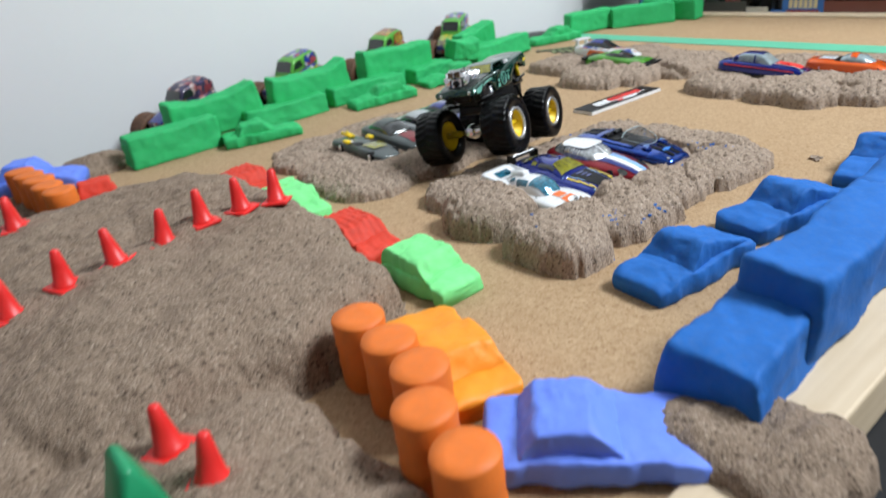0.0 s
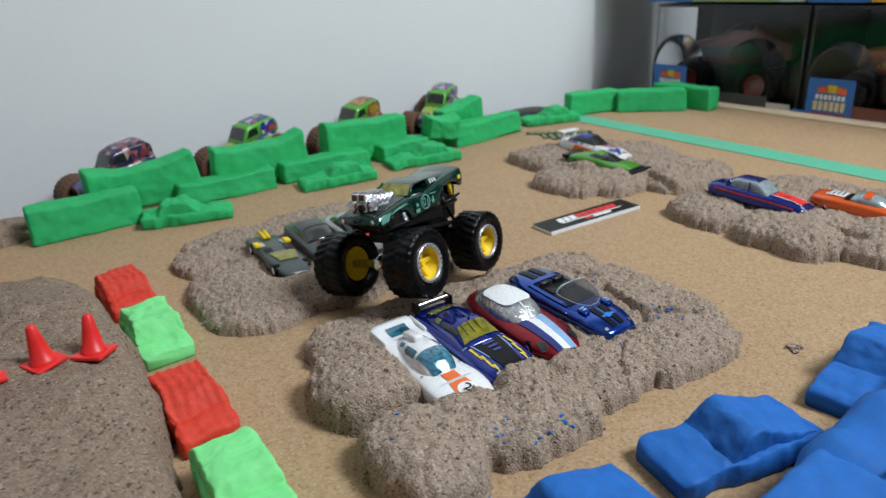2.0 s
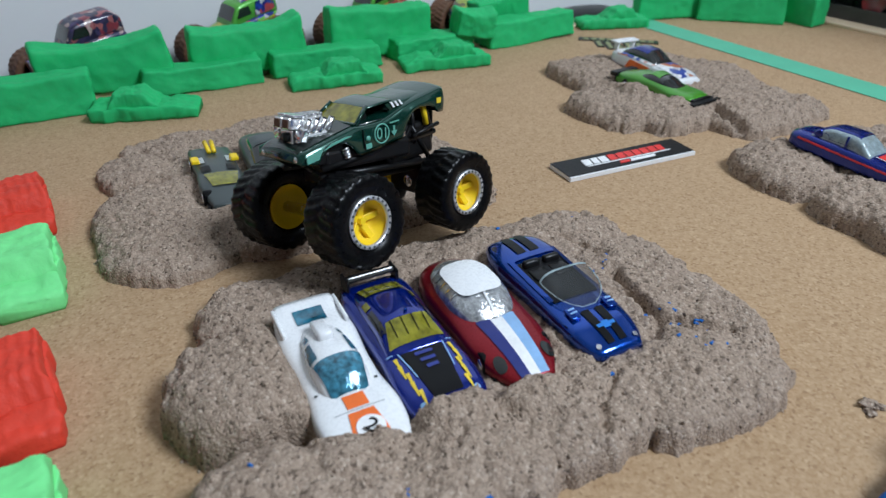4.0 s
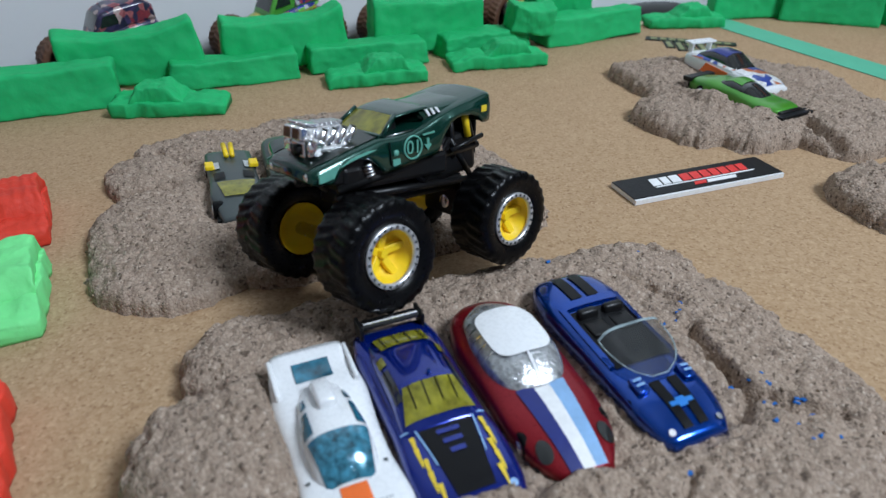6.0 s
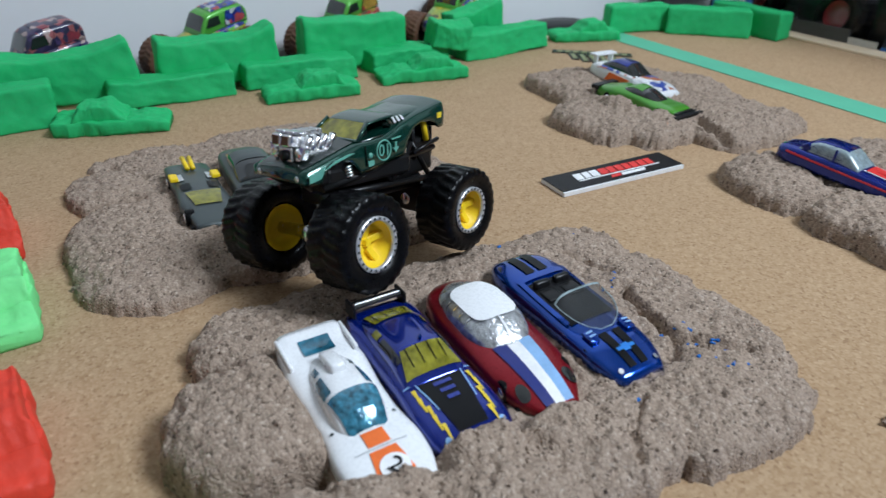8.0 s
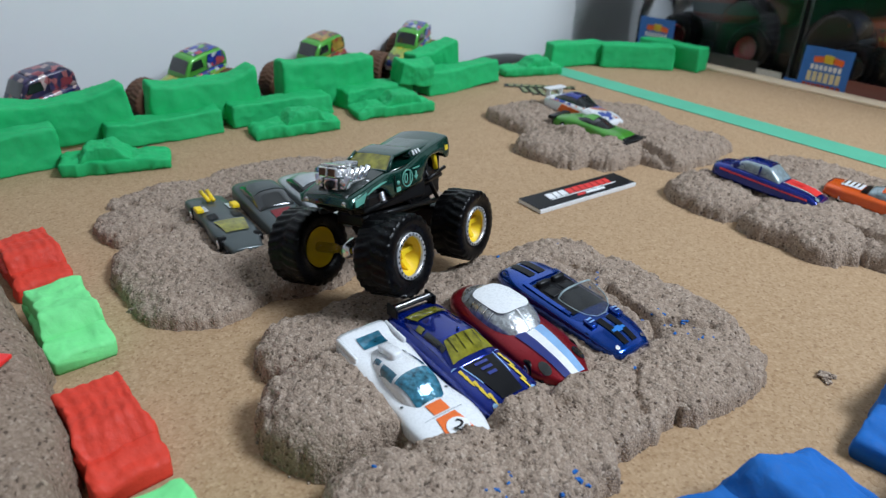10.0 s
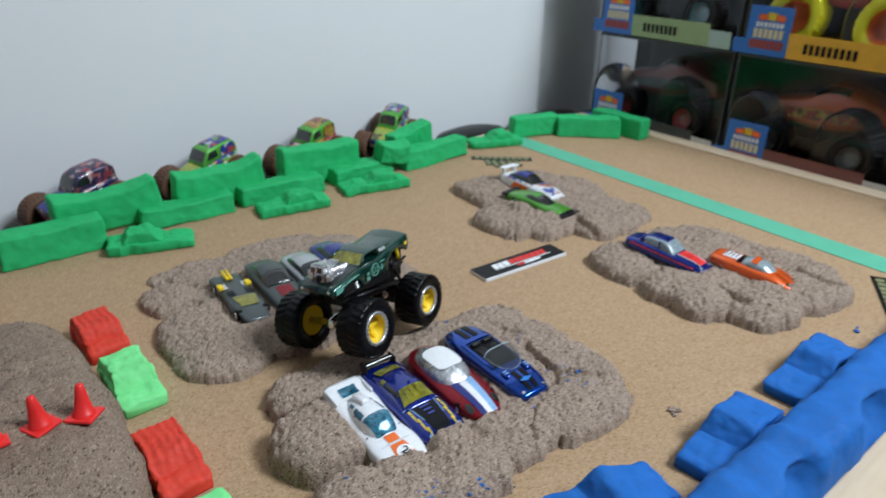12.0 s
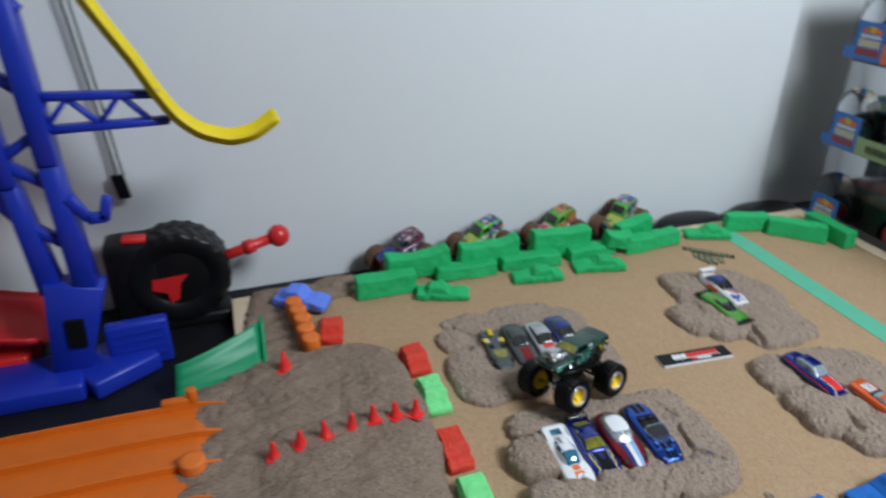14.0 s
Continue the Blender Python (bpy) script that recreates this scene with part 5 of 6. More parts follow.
part("cockpit", sh.patch(-0.0150, 0.0110, -0.0092, 0.0092, 0.0004, y0b=-0.0088, y1b=0.0088), BLACK_INK, c_car, "black open cockpit")
part("cockpit_rim", sh.patch(-0.0195, -0.0165, -0.0096, 0.0096, 0.0010), COBALT, c_car)
for s in (-1, 1):
    part("seat", moved(slab(0.0030, 0.0066, 0.0034, 0.0010), pose(-0.0120, s * 0.0042, 0.0108, 0, -12)), BLACK, c_car)
    part("seat_cushion", moved(slab(0.0070, 0.0064, 0.0012, 0.0005), pose(-0.0060, s * 0.0042, 0.0108)), BLACK, c_car)
    part("cockpit_side", sh.patch(-0.0195, 0.0100, s * 0.0088, s * 0.0104, 0.0010, 8, 3), COBALT, c_car)
    part("bonnet_stripe", sh.patch(0.0190, 0.0345, s * 0.0012, s * 0.0044, 0.0004, y0b=s * 0.0010, y1b=s * 0.0036), BLACK_INK, c_car)
    part("boot_stripe", sh.patch(-0.0345, -0.0205, s * 0.0010, s * 0.0046, 0.0005, 6, 4), BLACK_INK, c_car)
    part("bonnet_scoop", moved(slab(0.0056, 0.0036, 0.0014, 0.0005), pose(0.0190, s * 0.0074, 0.0094, 0, 7)), COBALT, c_car)
    for k in range(2):
        part("vent_mark", sh.patch(0.0176 + 0.0018 * k, 0.0184 + 0.0018 * k, s * 0.0062, s * 0.0086, 0.0022, 2, 3), SKY_INK, c_car)
    part("head_lamp", sh.round_patch(0.0342, s * 0.0072, 0.0009, 0.0005), CHROME, c_car)
for pts in ((0.0268, 0.0282, -0.0034, 0.0034), (0.0260, 0.0290, -0.0013, 0.0013)):
    part("badge", sh.patch(*pts, 0.0007, 3, 4), BADGE_INK, c_car, "pale blue badge shape")
wsh = Shell([(0.0025, 0.0104, 0.0102, 0.0180, 3.4), (0.009, 0.0104, 0.0102, 0.0158, 2.8), (0.0190, 0.0092, 0.0095, 0.0102, 2.4)], 20, 0.15)
v, f = [], []
for i in range(15):
    u = i / 14
    x, hw = 0.0027 + 0.0154 * u, 0.0101 * math.sqrt(max(0.06, 1 - 0.94 * u**2.6))
    v += [(x, hw * (j / 8 - 1), wsh.top(x, hw * (j / 8 - 1))) for j in range(17)]
f = [(i * 17 + j, i * 17 + j + 17, i * 17 + j + 18, i * 17 + j + 1) for i in range(14) for j in range(16)]
rim_v = [v[i * 17] for i in range(15)] + [v[14 * 17 + j] for j in range(1, 17)] + [v[i * 17 + 16] for i in range(13, -1, -1)]
ws = part("windscreen", (v, f), GL_SMOKE, c_car, "smoked clear windscreen")
ws.visible_shadow = False
part("windscreen_edge", wsh.patch(0.0025, 0.0033, -0.0101, 0.0101, 0.0003, 2, 14), GL_PALE, c_car)
for k in range(0, len(rim_v) - 2, 2):
    part("windscreen_edge", rod(Vector(rim_v[k]) + Vector((0, 0, 0.0002)), Vector(rim_v[k + 2]) + Vector((0, 0, 0.0002)), 0.00022, 6), GL_PALE, ws)

# cars in the two far heaps and in the heap behind the truck
SALOON = [(-0.0355, 0.0105, 0.003, 0.0105, 3.2), (-0.030, 0.0122, 0.002, 0.0120, 3.2), (-0.010, 0.0126, 0.002, 0.0118, 3.2), (0.012, 0.0126, 0.002, 0.0110, 3.2), (0.028, 0.0120, 0.002, 0.0098, 3.2), (0.0365, 0.0102, 0.002, 0.0070, 3.2)]
HOUSE = [(-0.0260, 0.0092, 0.009, 0.0128, 3), (-0.0150, 0.0098, 0.009, 0.0178, 2.8), (-0.002, 0.0098, 0.009, 0.0180, 2.8), (0.009, 0.0100, 0.008, 0.0118, 3)]
m_car, sh = toy_car(0.0288, -0.0742, 0.0088, -85, "dark blue toy muscle car with a red bonnet scoop", "dark blue body", SALOON, NAVY, pitch=3, roll=-4, grow=(0.92, 0.96))
cabin(m_car, [(-0.0250, 0.0098, 0.009, 0.0118, 4), (-0.0165, 0.0094, 0.009, 0.0176, 4.5), (0.0000, 0.0093, 0.009, 0.0182, 4.5), (0.0100, 0.0106, 0.008, 0.0116, 4)], GL_PALE, NAVY, (-0.0185, 0.0008), "pale windows", "dark blue roof", roof_y=0.99)
part("bonnet_panel", sh.patch(0.0120, 0.0325, -0.0062, 0.0062, 0.0006, y0b=-0.0054, y1b=0.0054), RED_INK, m_car, "red bonnet panel")
part("bonnet_scoop", moved(slab(0.0075, 0.0052, 0.0012, 0.0004), pose(0.0185, 0, 0.0104)), RED_INK, m_car, "red bonnet scoop")
part("rear_pillar", moved(slab(0.0050, 0.0196, 0.0046, 0.0010), pose(-0.0196, 0, 0.0108, 0, -38)), NAVY, m_car)
for s in (-1, 1):
    part("bonnet_line", sh.patch(0.0110, 0.0330, s * 0.0064, s * 0.0071, 0.0005, 8, 2, y0b=s * 0.0056, y1b=s * 0.0063), WHITE_INK, m_car)
    part("roof_pillar", moved(slab(0.0012, 0.0010, 0.0075, 0.0003), pose(-0.0045, s * 0.0100, 0.0095)), NAVY, m_car)
for s in (-1, 1):
    part("side_line", side_plate([(-0.030, 0.0078), (-0.030, 0.0088), (0.030, 0.0072), (0.030, 0.0064)], s * 0.0128), RED_INK, m_car, smooth=False)
    part("head_lamp", sh.round_patch(0.0345, s * 0.0075, 0.0015, 0.0006), GL_PALE, m_car)
o_car, sh = toy_car(0.0605, -0.1290, 0.0076, -85, "bright orange toy sports car with silver engine and pale canopy", "bright orange body",
                    [(-0.0340, 0.0100, 0.003, 0.0092, 3.4), (-0.022, 0.0120, 0.002, 0.0102, 3.2), (0.0, 0.0120, 0.002, 0.0104, 3.0), (0.020, 0.0122, 0.002, 0.0102, 3.0), (0.0350, 0.0090, 0.002, 0.0056, 3.0)], ORANGE_CAR, pitch=3, grow=(0.90, 0.96))
cabin(o_car, [(-0.0080, 0.0080, 0.008, 0.0128, 2.4), (0.0, 0.0086, 0.008, 0.0158, 2.2), (0.010, 0.0082, 0.008, 0.0140, 2.2), (0.018, 0.0055, 0.007, 0.0100, 2.2)], GL_PALE, ORANGE_CAR, (-0.001, 0.0045), "pale clear canopy", roof_y=0.85)
part("engine_cover", sh.patch(-0.0260, -0.0130, -0.0055, 0.0055, 0.0005), WHITE, o_car, "white engine panel")
part("dash", sh.patch(-0.0125, -0.0085, -0.0082, 0.0082, 0.0006, 4, 6), BLACK_INK, o_car)
for s in (-1, 1):
    part("nose_line", sh.patch(0.0190, 0.0330, s * 0.0030, s * 0.0038, 0.0005, 8, 2), BLACK_INK, o_car)
    part("head_lamp", sh.round_patch(0.0310, s * 0.0066, 0.0013, 0.0005), GL_DARK, o_car)
for k in range(4):
    part("engine_rib", moved(slab(0.0012, 0.0080, 0.0010), pose(-0.0245 + 0.003 * k, 0, 0.0102)), CHROME, o_car, smooth=False)
e_car, sh = toy_car(0.0545, 0.0995, 0.0080, -86, "white toy rally car with blue windows and orange marks", "white body", SALOON, WHITE, pitch=3, roll=-3, grow=(0.92, 0.96))
cabin(e_car, HOUSE, GL_DARK, NAVY, (-0.0215, -0.0015), "dark windows", "blue roof", roof_y=0.9)
part("bonnet_print", sh.patch(0.010, 0.034, -0.0108, 0.0108, 0.0004), LIV_RALLY, e_car, "white bonnet with blue and orange prints")
part("flank_print", sh.patch(-0.030, 0.009, -0.0120, -0.0098, 0.0005, 12, 4), LIV_RALLY, e_car)
part("rear_mark", sh.patch(-0.026, -0.018, 0.003, 0.010, 0.0012), ORANGE_INK, e_car)
part("rear_wing", moved(slab(0.007, 0.024, 0.0014, 0.0004), pose(-0.0345, 0, 0.0160)), WHITE, e_car, smooth=False)
for s in (-1, 1):
    part("side_mark", side_plate([(-0.018, 0.003), (-0.014, 0.009), (0.006, 0.008), (0.002, 0.003)], s * 0.0129), ORANGE_INK, e_car, smooth=False)
    part("wing_stay", moved(slab(0.004, 0.0012, 0.0055), pose(-0.0340, s * 0.0085, 0.0108)), WHITE, e_car, smooth=False)
l_car, sh = toy_car(0.0285, 0.0648, 0.0068, -85, "leaf green toy buggy half buried in sand", "leaf green body",
                    [(-0.0330, 0.0088, 0.003, 0.0092, 3.2), (-0.018, 0.0118, 0.002, 0.0128, 2.8), (0.0, 0.0104, 0.002, 0.0122, 2.8), (0.016, 0.0116, 0.002, 0.0098, 2.8), (0.0270, 0.0108, 0.002, 0.0096, 3.0), (0.0315, 0.0090, 0.003, 0.0080, 3.0)], LEAF_CAR)
for x_ in (-0.0325, 0.0318):
    part("bumper", moved(slab(0.0030, 0.0180, 0.0042, 0.0010), pose(x_, 0, 0.0034)), BLACK, l_car, "black bumper")
cabin(l_car, [(-0.012, 0.0076, 0.009, 0.0128, 2.6), (-0.004, 0.0082, 0.009, 0.0158, 2.4), (0.006, 0.0080, 0.008, 0.0145, 2.4), (0.016, 0.0066, 0.007, 0.0100, 2.4)], GL_DARK, LEAF_CAR, (-0.010, 0.003), "dark windows", roof_y=0.8)
part("front_wing", moved(slab(0.006, 0.026, 0.0016, 0.0004), pose(0.0345, 0, 0.0048)), BLACK, l_car, smooth=False)
part("rear_bar", moved(slab(0.006, 0.022, 0.0028, 0.0006), pose(-0.0335, 0, 0.0072)), BLACK, l_car, smooth=False)
g_car, sh = toy_car(-0.2625, 0.0740, 0.0045, -93, "dark grey toy roadster with gold engine and yellow-green windows", "dark grey body",
                    [(-0.0340, 0.0108, 0.003, 0.0080, 3.4), (-0.020, 0.0112, 0.002, 0.0094, 3.2), (-0.004, 0.0106, 0.002, 0.0100, 3.0), (0.014, 0.0120, 0.002, 0.0096, 3.0), (0.0340, 0.0080, 0.002, 0.0058, 2.8)], GREY, roll=-4)
part("canopy", sh.patch(0.0060, 0.0190, -0.0082, 0.0082, 0.0006, y0b=-0.006, y1b=0.006), GL_YELLOW, g_car, "yellow-green tinted canopy")
for s in (-1, 1):
    part("gold_pipe", rod((-0.0330, s * 0.0017, 0.0118), (-0.0210, s * 0.0013, 0.0106), 0.0012, 10), YELLOW, g_car, "gold pipe")
    part("gold_intake", moved(slab(0.0065, 0.0040, 0.0022, 0.0006), pose(-0.0120, s * 0.0098, 0.0090)), YELLOW, g_car, smooth=False)
    part("silver_panel", sh.patch(-0.016, -0.008, s * 0.0055, s * 0.0082, 0.0006, 4, 4), CHROME, g_car)
    part("cockpit_dark", sh.patch(-0.004, 0.003, s * 0.0040, s * 0.0088, 0.0005, 4, 4), BLACK_INK, g_car)
h_car, sh = toy_car(-0.2345, 0.0745, 0.0045, -94, "grey toy hot rod coupe half buried in sand", "mid grey body", SALOON, GREY)
cabin(h_car, HOUSE, GL_DARK, GREY, (-0.0225, -0.0015), "dark windows", "grey roof", roof_y=0.9)
part("bonnet_panel", sh.patch(0.012, 0.032, -0.0055, 0.0055, 0.0004), CRIMSON, h_car)
i_car, sh = toy_car(-0.2070, 0.0700, 0.0045, -93, "silver white toy coupe with red marks beside the truck", "silver white body", SALOON, SILVER)
cabin(i_car, HOUSE, GL_DARK, SILVER, (-0.0225, -0.0015), "dark windows", "silver roof", roof_y=0.9)
part("bonnet_mark", sh.patch(0.010, 0.018, -0.006, 0.006, 0.0004), RED_INK, i_car)
part("bonnet_panel", sh.patch(0.020, 0.034, -0.007, 0.007, 0.0004), WHITE_INK, i_car)
j_car, sh = toy_car(-0.1790, 0.0740, 0.0045, -92, "dark blue toy saloon half hidden behind the truck", "dark blue body", SALOON, NAVY)
cabin(j_car, HOUSE, GL_DARK, NAVY, (-0.0225, -0.0015), "dark windows", "dark blue roof", roof_y=0.9)


# --- small monster trucks along the wall
def wall_truck(x, y, z, yaw, hood, cab_mat, flank, label, pitch=0.0, roll=0.0):
    ob = thing("monster_truck", pose(x, y, z, roll, pitch, yaw), label, "toy truck", "trucks along the wall")
    base = Shell([(-0.034, 0.0125, 0.026, 0.0375, 4), (-0.022, 0.0138, 0.024, 0.0395, 4), (-0.004, 0.0138, 0.022, 0.0390, 4), (0.008, 0.0136, 0.022, 0.0370, 4), (0.020, 0.0130, 0.022, 0.0350, 4), (0.034, 0.0112, 0.022, 0.0320, 4)], 26, 0.6)
    part("body", base.mesh(12), flank, ob)
    part("hood", base.patch(0.010, 0.0335, -0.0118, 0.0118, 0.0006), hood, ob)
    part("fender", base.patch(0.004, 0.034, 0.0110, 0.0134, 0.0005, 8, 3), hood, ob)
    top = Shell([(-0.034, 0.0110, 0.037, 0.0480, 4), (-0.030, 0.0116, 0.037, 0.0520, 4), (-0.010, 0.0116, 0.037, 0.0528, 4), (0.002, 0.0114, 0.036, 0.0518, 4), (0.010, 0.0116, 0.035, 0.0378, 4)], 22, 0.55)
    cab_ = part("cabin", top.mesh(12), cab_mat, ob)
    part("windscreen", top.patch(0.0085, 0.0025, -0.0095, 0.0095, 0.0005), GL_DARK, cab_, "dark windscreen")
    part("roof_panel", top.patch(-0.031, -0.004, -0.0092, 0.0092, 0.0005), flank, cab_)
    for s in (-1, 1):
        part("side_window", side_plate([(-0.009, 0.0425), (-0.008, 0.0490), (0.000, 0.0490), (0.004, 0.0425)], s * 0.0119 if s > 0 else -0.0124), GL_DARK, cab_, smooth=False)
        part("flank_mark", side_plate([(-0.030, 0.0280), (-0.028, 0.0365), (-0.012, 0.0350), (-0.004, 0.0275)], s * 0.0141 if s > 0 else -0.0146), hood, ob, smooth=False)
        for k, mk in enumerate((BLACK_INK, WHITE_INK, cab_mat, BLACK_INK)):
            xa = -0.026 + 0.0085 * k
            part("paint_mark", side_plate([(xa, 0.0262 + 0.001 * (k % 2)), (xa + 0.002, 0.0330 + 0.002 * (k % 2)), (xa + 0.0045, 0.0342), (xa + 0.0060, 0.0285)], s * 0.0143 if s > 0 else -0.0149), mk, ob, smooth=False)
        part("rear_quarter", side_plate([(-0.032, 0.0395), (-0.030, 0.0500), (-0.015, 0.0505), (-0.012, 0.0400)], s * 0.0119 if s > 0 else -0.0124), flank, cab_, smooth=False)
        part("frame_tube", rod((-0.030, s * 0.009, 0.0205), (0.030, s * 0.009, 0.0205), 0.0016), BLACK, ob)
    part("chassis", moved(slab(0.052, 0.016, 0.006, 0.001), pose(0, 0, 0.016)), BLACK, ob, smooth=False)
    for wx in (0.0265, -0.0265):
        part("axle", moved(tube(0.002, 0.034, seg=10), pose(wx, 0.017, 0.0175, 90)), BLACK, ob)
        for s in (-1, 1):
            monster_wheel(ob, pose(wx, s * 0.0215, 0.0175, 0, 20 * s + 31 * wx, 0), 0.0175, 0.017, s, MUD, MUD, False)
    return ob


LIME_P = paint("lime_toy_paint", (0.10, 0.40, 0.05), 0.2, 0.35)
RED_P = paint("red_toy_paint", (0.45, 0.03, 0.04), 0.2, 0.35)


LIV_PINK = livery("pink_navy_livery", [(0.03, 0.025, 0.08), (0.42, 0.12, 0.13), (0.025, 0.02, 0.06), (0.26, 0.03, 0.05), (0.06, 0.04, 0.12), (0.50, 0.36, 0.34)])
LIV_NAVY = livery("navy_lime_livery", [(0.01, 0.02, 0.22), (0.02, 0.05, 0.40), (0.10, 0.10, 0.14), (0.45, 0.06, 0.08), (0.55, 0.55, 0.60), (0.16, 0.50, 0.05)])
LIV_GOLD = livery("gold_livery", [(0.38, 0.24, 0.03), (0.10, 0.06, 0.03), (0.50, 0.30, 0.05), (0.35, 0.05, 0.03)])
LIV_YELL = livery("yellow_livery", [(0.50, 0.44, 0.03), (0.40, 0.45, 0.05), (0.10, 0.09, 0.03), (0.30, 0.45, 0.06)], 120)
LIV_RED = livery("red_livery", [(0.45, 0.04, 0.06), (0.55, 0.16, 0.18), (0.10, 0.02, 0.03), (0.60, 0.45, 0.42)])
wall_truck(-0.304, 0.3175, -0.006, 197, NAVY, LIV_PINK, LIV_PINK, "navy and dusty red toy monster truck with muddy brown tyres", 9, -5)
wall_truck(-0.187, 0.3175, -0.004, 198, LIV_YELL, LIME_P, LIV_NAVY, "lime and navy toy monster truck with muddy brown tyres", 9, -5)
wall_truck(-0.071, 0.3175, -0.004, 200, LIV_RED, LIME_P, LIV_GOLD, "lime and red toy monster truck with muddy brown tyres", 9, -5)
wall_truck(0.036, 0.3175, -0.004, 212, LIV_YELL, LIME_P, LIV_NAVY, "lime and yellow toy monster truck with muddy brown tyres", 9, -5)

# ---------------------------------------------------------------- prints on the cork
sign = thing("sign_card", pose(-0.0555, 0.0045, 0.0002, 0, 0, -4.0), "black foam card with red and white bars lying on the cork", "sign")
part("card", slab(0.0845, 0.0205, 0.0022), WHITE, sign, "white foam core", smooth=False)
part("face", moved(slab(0.0844, 0.0190, 0.0004), pose(0, 0.0007, 0.0022)), BLACK_INK, sign, smooth=False)


def slanted(x0, x1, y0, y1, z, h=0.0003, slant=0.0014):
    bm = bmesh.new()
    vs = [bm.verts.new(v) for v in ((x0, y0, z), (x1, y0, z), (x1 + slant, y1, z), (x0 + slant, y1, z))]
    f = bm.faces.new(vs)
    r = bmesh.ops.extrude_face_region(bm, geom=[f])
    bmesh.ops.translate(bm, vec=(0, 0, h), verts=[v for v in r["geom"] if isinstance(v, bmesh.types.BMVert)])
    bmesh.ops.recalc_face_normals(bm, faces=bm.faces)
    return bm


for x0, x1, mat in ((-0.0265, -0.0215, WHITE_INK), (-0.0205, -0.0165, WHITE_INK), (-0.0155, -0.0105, WHITE_INK), (-0.0095, -0.0045, RED_INK), (-0.0036, 0.0012, RED_INK), (0.0021, 0.0066, RED_INK),
                    (0.0075, 0.0120, RED_INK), (0.0129, 0.0175, RED_INK), (0.0184, 0.0230, RED_INK), (0.0239, 0.0282, RED_INK)):
    part("bar", slanted(x0, x1, -0.0010, 0.0058, 0.0026), mat, sign, smooth=False)
part("underline", slanted(-0.0265, 0.0300, -0.0026, -0.0018, 0.0026), WHITE_INK, sign, smooth=False)
part("bar", slanted(-0.0070, -0.0005, -0.0062, -0.0036, 0.0026), RED_INK, sign, smooth=False)
part("bar", slanted(0.0003, 0.0170, -0.0062, -0.0036, 0.0026), WHITE_INK, sign, smooth=False)


def emblem(x, y, yaw, flip):
    ob = thing("emblem_sticker", pose(x, y, 0.0002, 0, 0, yaw), "flat black and olive emblem lying on the cork board", "sticker", "emblems")
    olive = OLIVE
    part("band", slab(0.070, 0.0112, 0.0005), BLACK_INK, ob, smooth=False)
    for k in range(9):
        part("band_bar", moved(slab(0.0050, 0.0060, 0.0003), pose(-0.0285 + 0.0071 * k, 0, 0.0005)), olive, ob, smooth=False)
    for k in range(5):
        cx, ln = -0.018 + 0.0085 * k, (0.020, 0.026, 0.030, 0.028, 0.020)[k]
        part("stripe", moved(slab(0.0068, ln, 0.0005, 0.0001), pose(cx + 0.002, flip * (0.0056 + ln / 2), 0, 0, 0, -flip * 12)), BLACK_INK, ob, smooth=False)
        part("stripe_fill", moved(slab(0.0036, ln * 0.8, 0.0003), pose(cx + 0.002, flip * (0.0056 + ln / 2), 0.0005, 0, 0, -flip * 12)), olive, ob, smooth=False)
    return ob


OLIVE = matte("olive_print", (0.24, 0.25, 0.12), 0.55)
emblem(0.1215, -0.2045, 30, -1)
emblem(0.1200, 0.2095, -42, -1)
for x, y, s in ((0.054, -0.210, 0.004), (0.060, -0.208, 0.002)):
    tagged(part("clay_crumb", rbox(s, s * 0.7, s * 0.4, s * 0.15, (4, 4, 3)), CL_BLUE, m=pose(x, y, 0, 0, 0, 40)), "tiny crumb of blue clay on the cork", "clay crumb")
random.seed(5)
for k in range(14):
    x, y = random.uniform(-0.31, -0.13), random.uniform(-0.165, -0.03)
    if abs(x + 0.225) < 0.062 and abs(y + 0.088) < 0.046:
        continue
    s = random.uniform(0.0008, 0.0022)
    tagged(part("clay_crumb", rbox(s, s * 0.6, s * 0.5, s * 0.2, (4, 3, 3)), CL_BLUE, m=pose(x, y, heap_pit.height(x, y) - s * 0.2, random.uniform(-40, 40), 0, random.uniform(0, 180))), "tiny crumb of blue clay in the sand", "clay crumb")

for cx, cy, n_, spread in ((-0.275, -0.152, 10, 0.004), (-0.247, -0.163, 5, 0.003), (-0.259, -0.164, 8, 0.004), (-0.146, -0.125, 10, 0.006), (-0.148, -0.086, 5, 0.004), (-0.145, -0.139, 5, 0.005)):
    for _ in range(n_):
        x, y, s = cx + random.gauss(0, spread), cy + random.gauss(0, spread), random.uniform(0.0010, 0.0024)
        z = heap_pit.height(x, y)
        if z > 0.001:
            tagged(part("clay_crumb", rbox(s, s * 0.6, s * 0.4, s * 0.15, (5, 4, 3), lambda q: q + noise.noise_vector(q * 900 + Vector((x, y, 0)) * 5000) * 0.0003), CL_BLUE, m=pose(x, y, z - s * 0.30, random.uniform(-25, 25), 0, random.uniform(0, 180))), "tiny crumb of blue clay in the sand", "clay crumb")

# ---------------------------------------------------------------- boxed trucks on the rack
BOX_X, BOX_W, BOX_H, BOX_D = 0.3765, 0.2185, 0.1175, 0.13
BOX_SCALE = Matrix.Diagonal((1, 0.934, 1.09, 1))


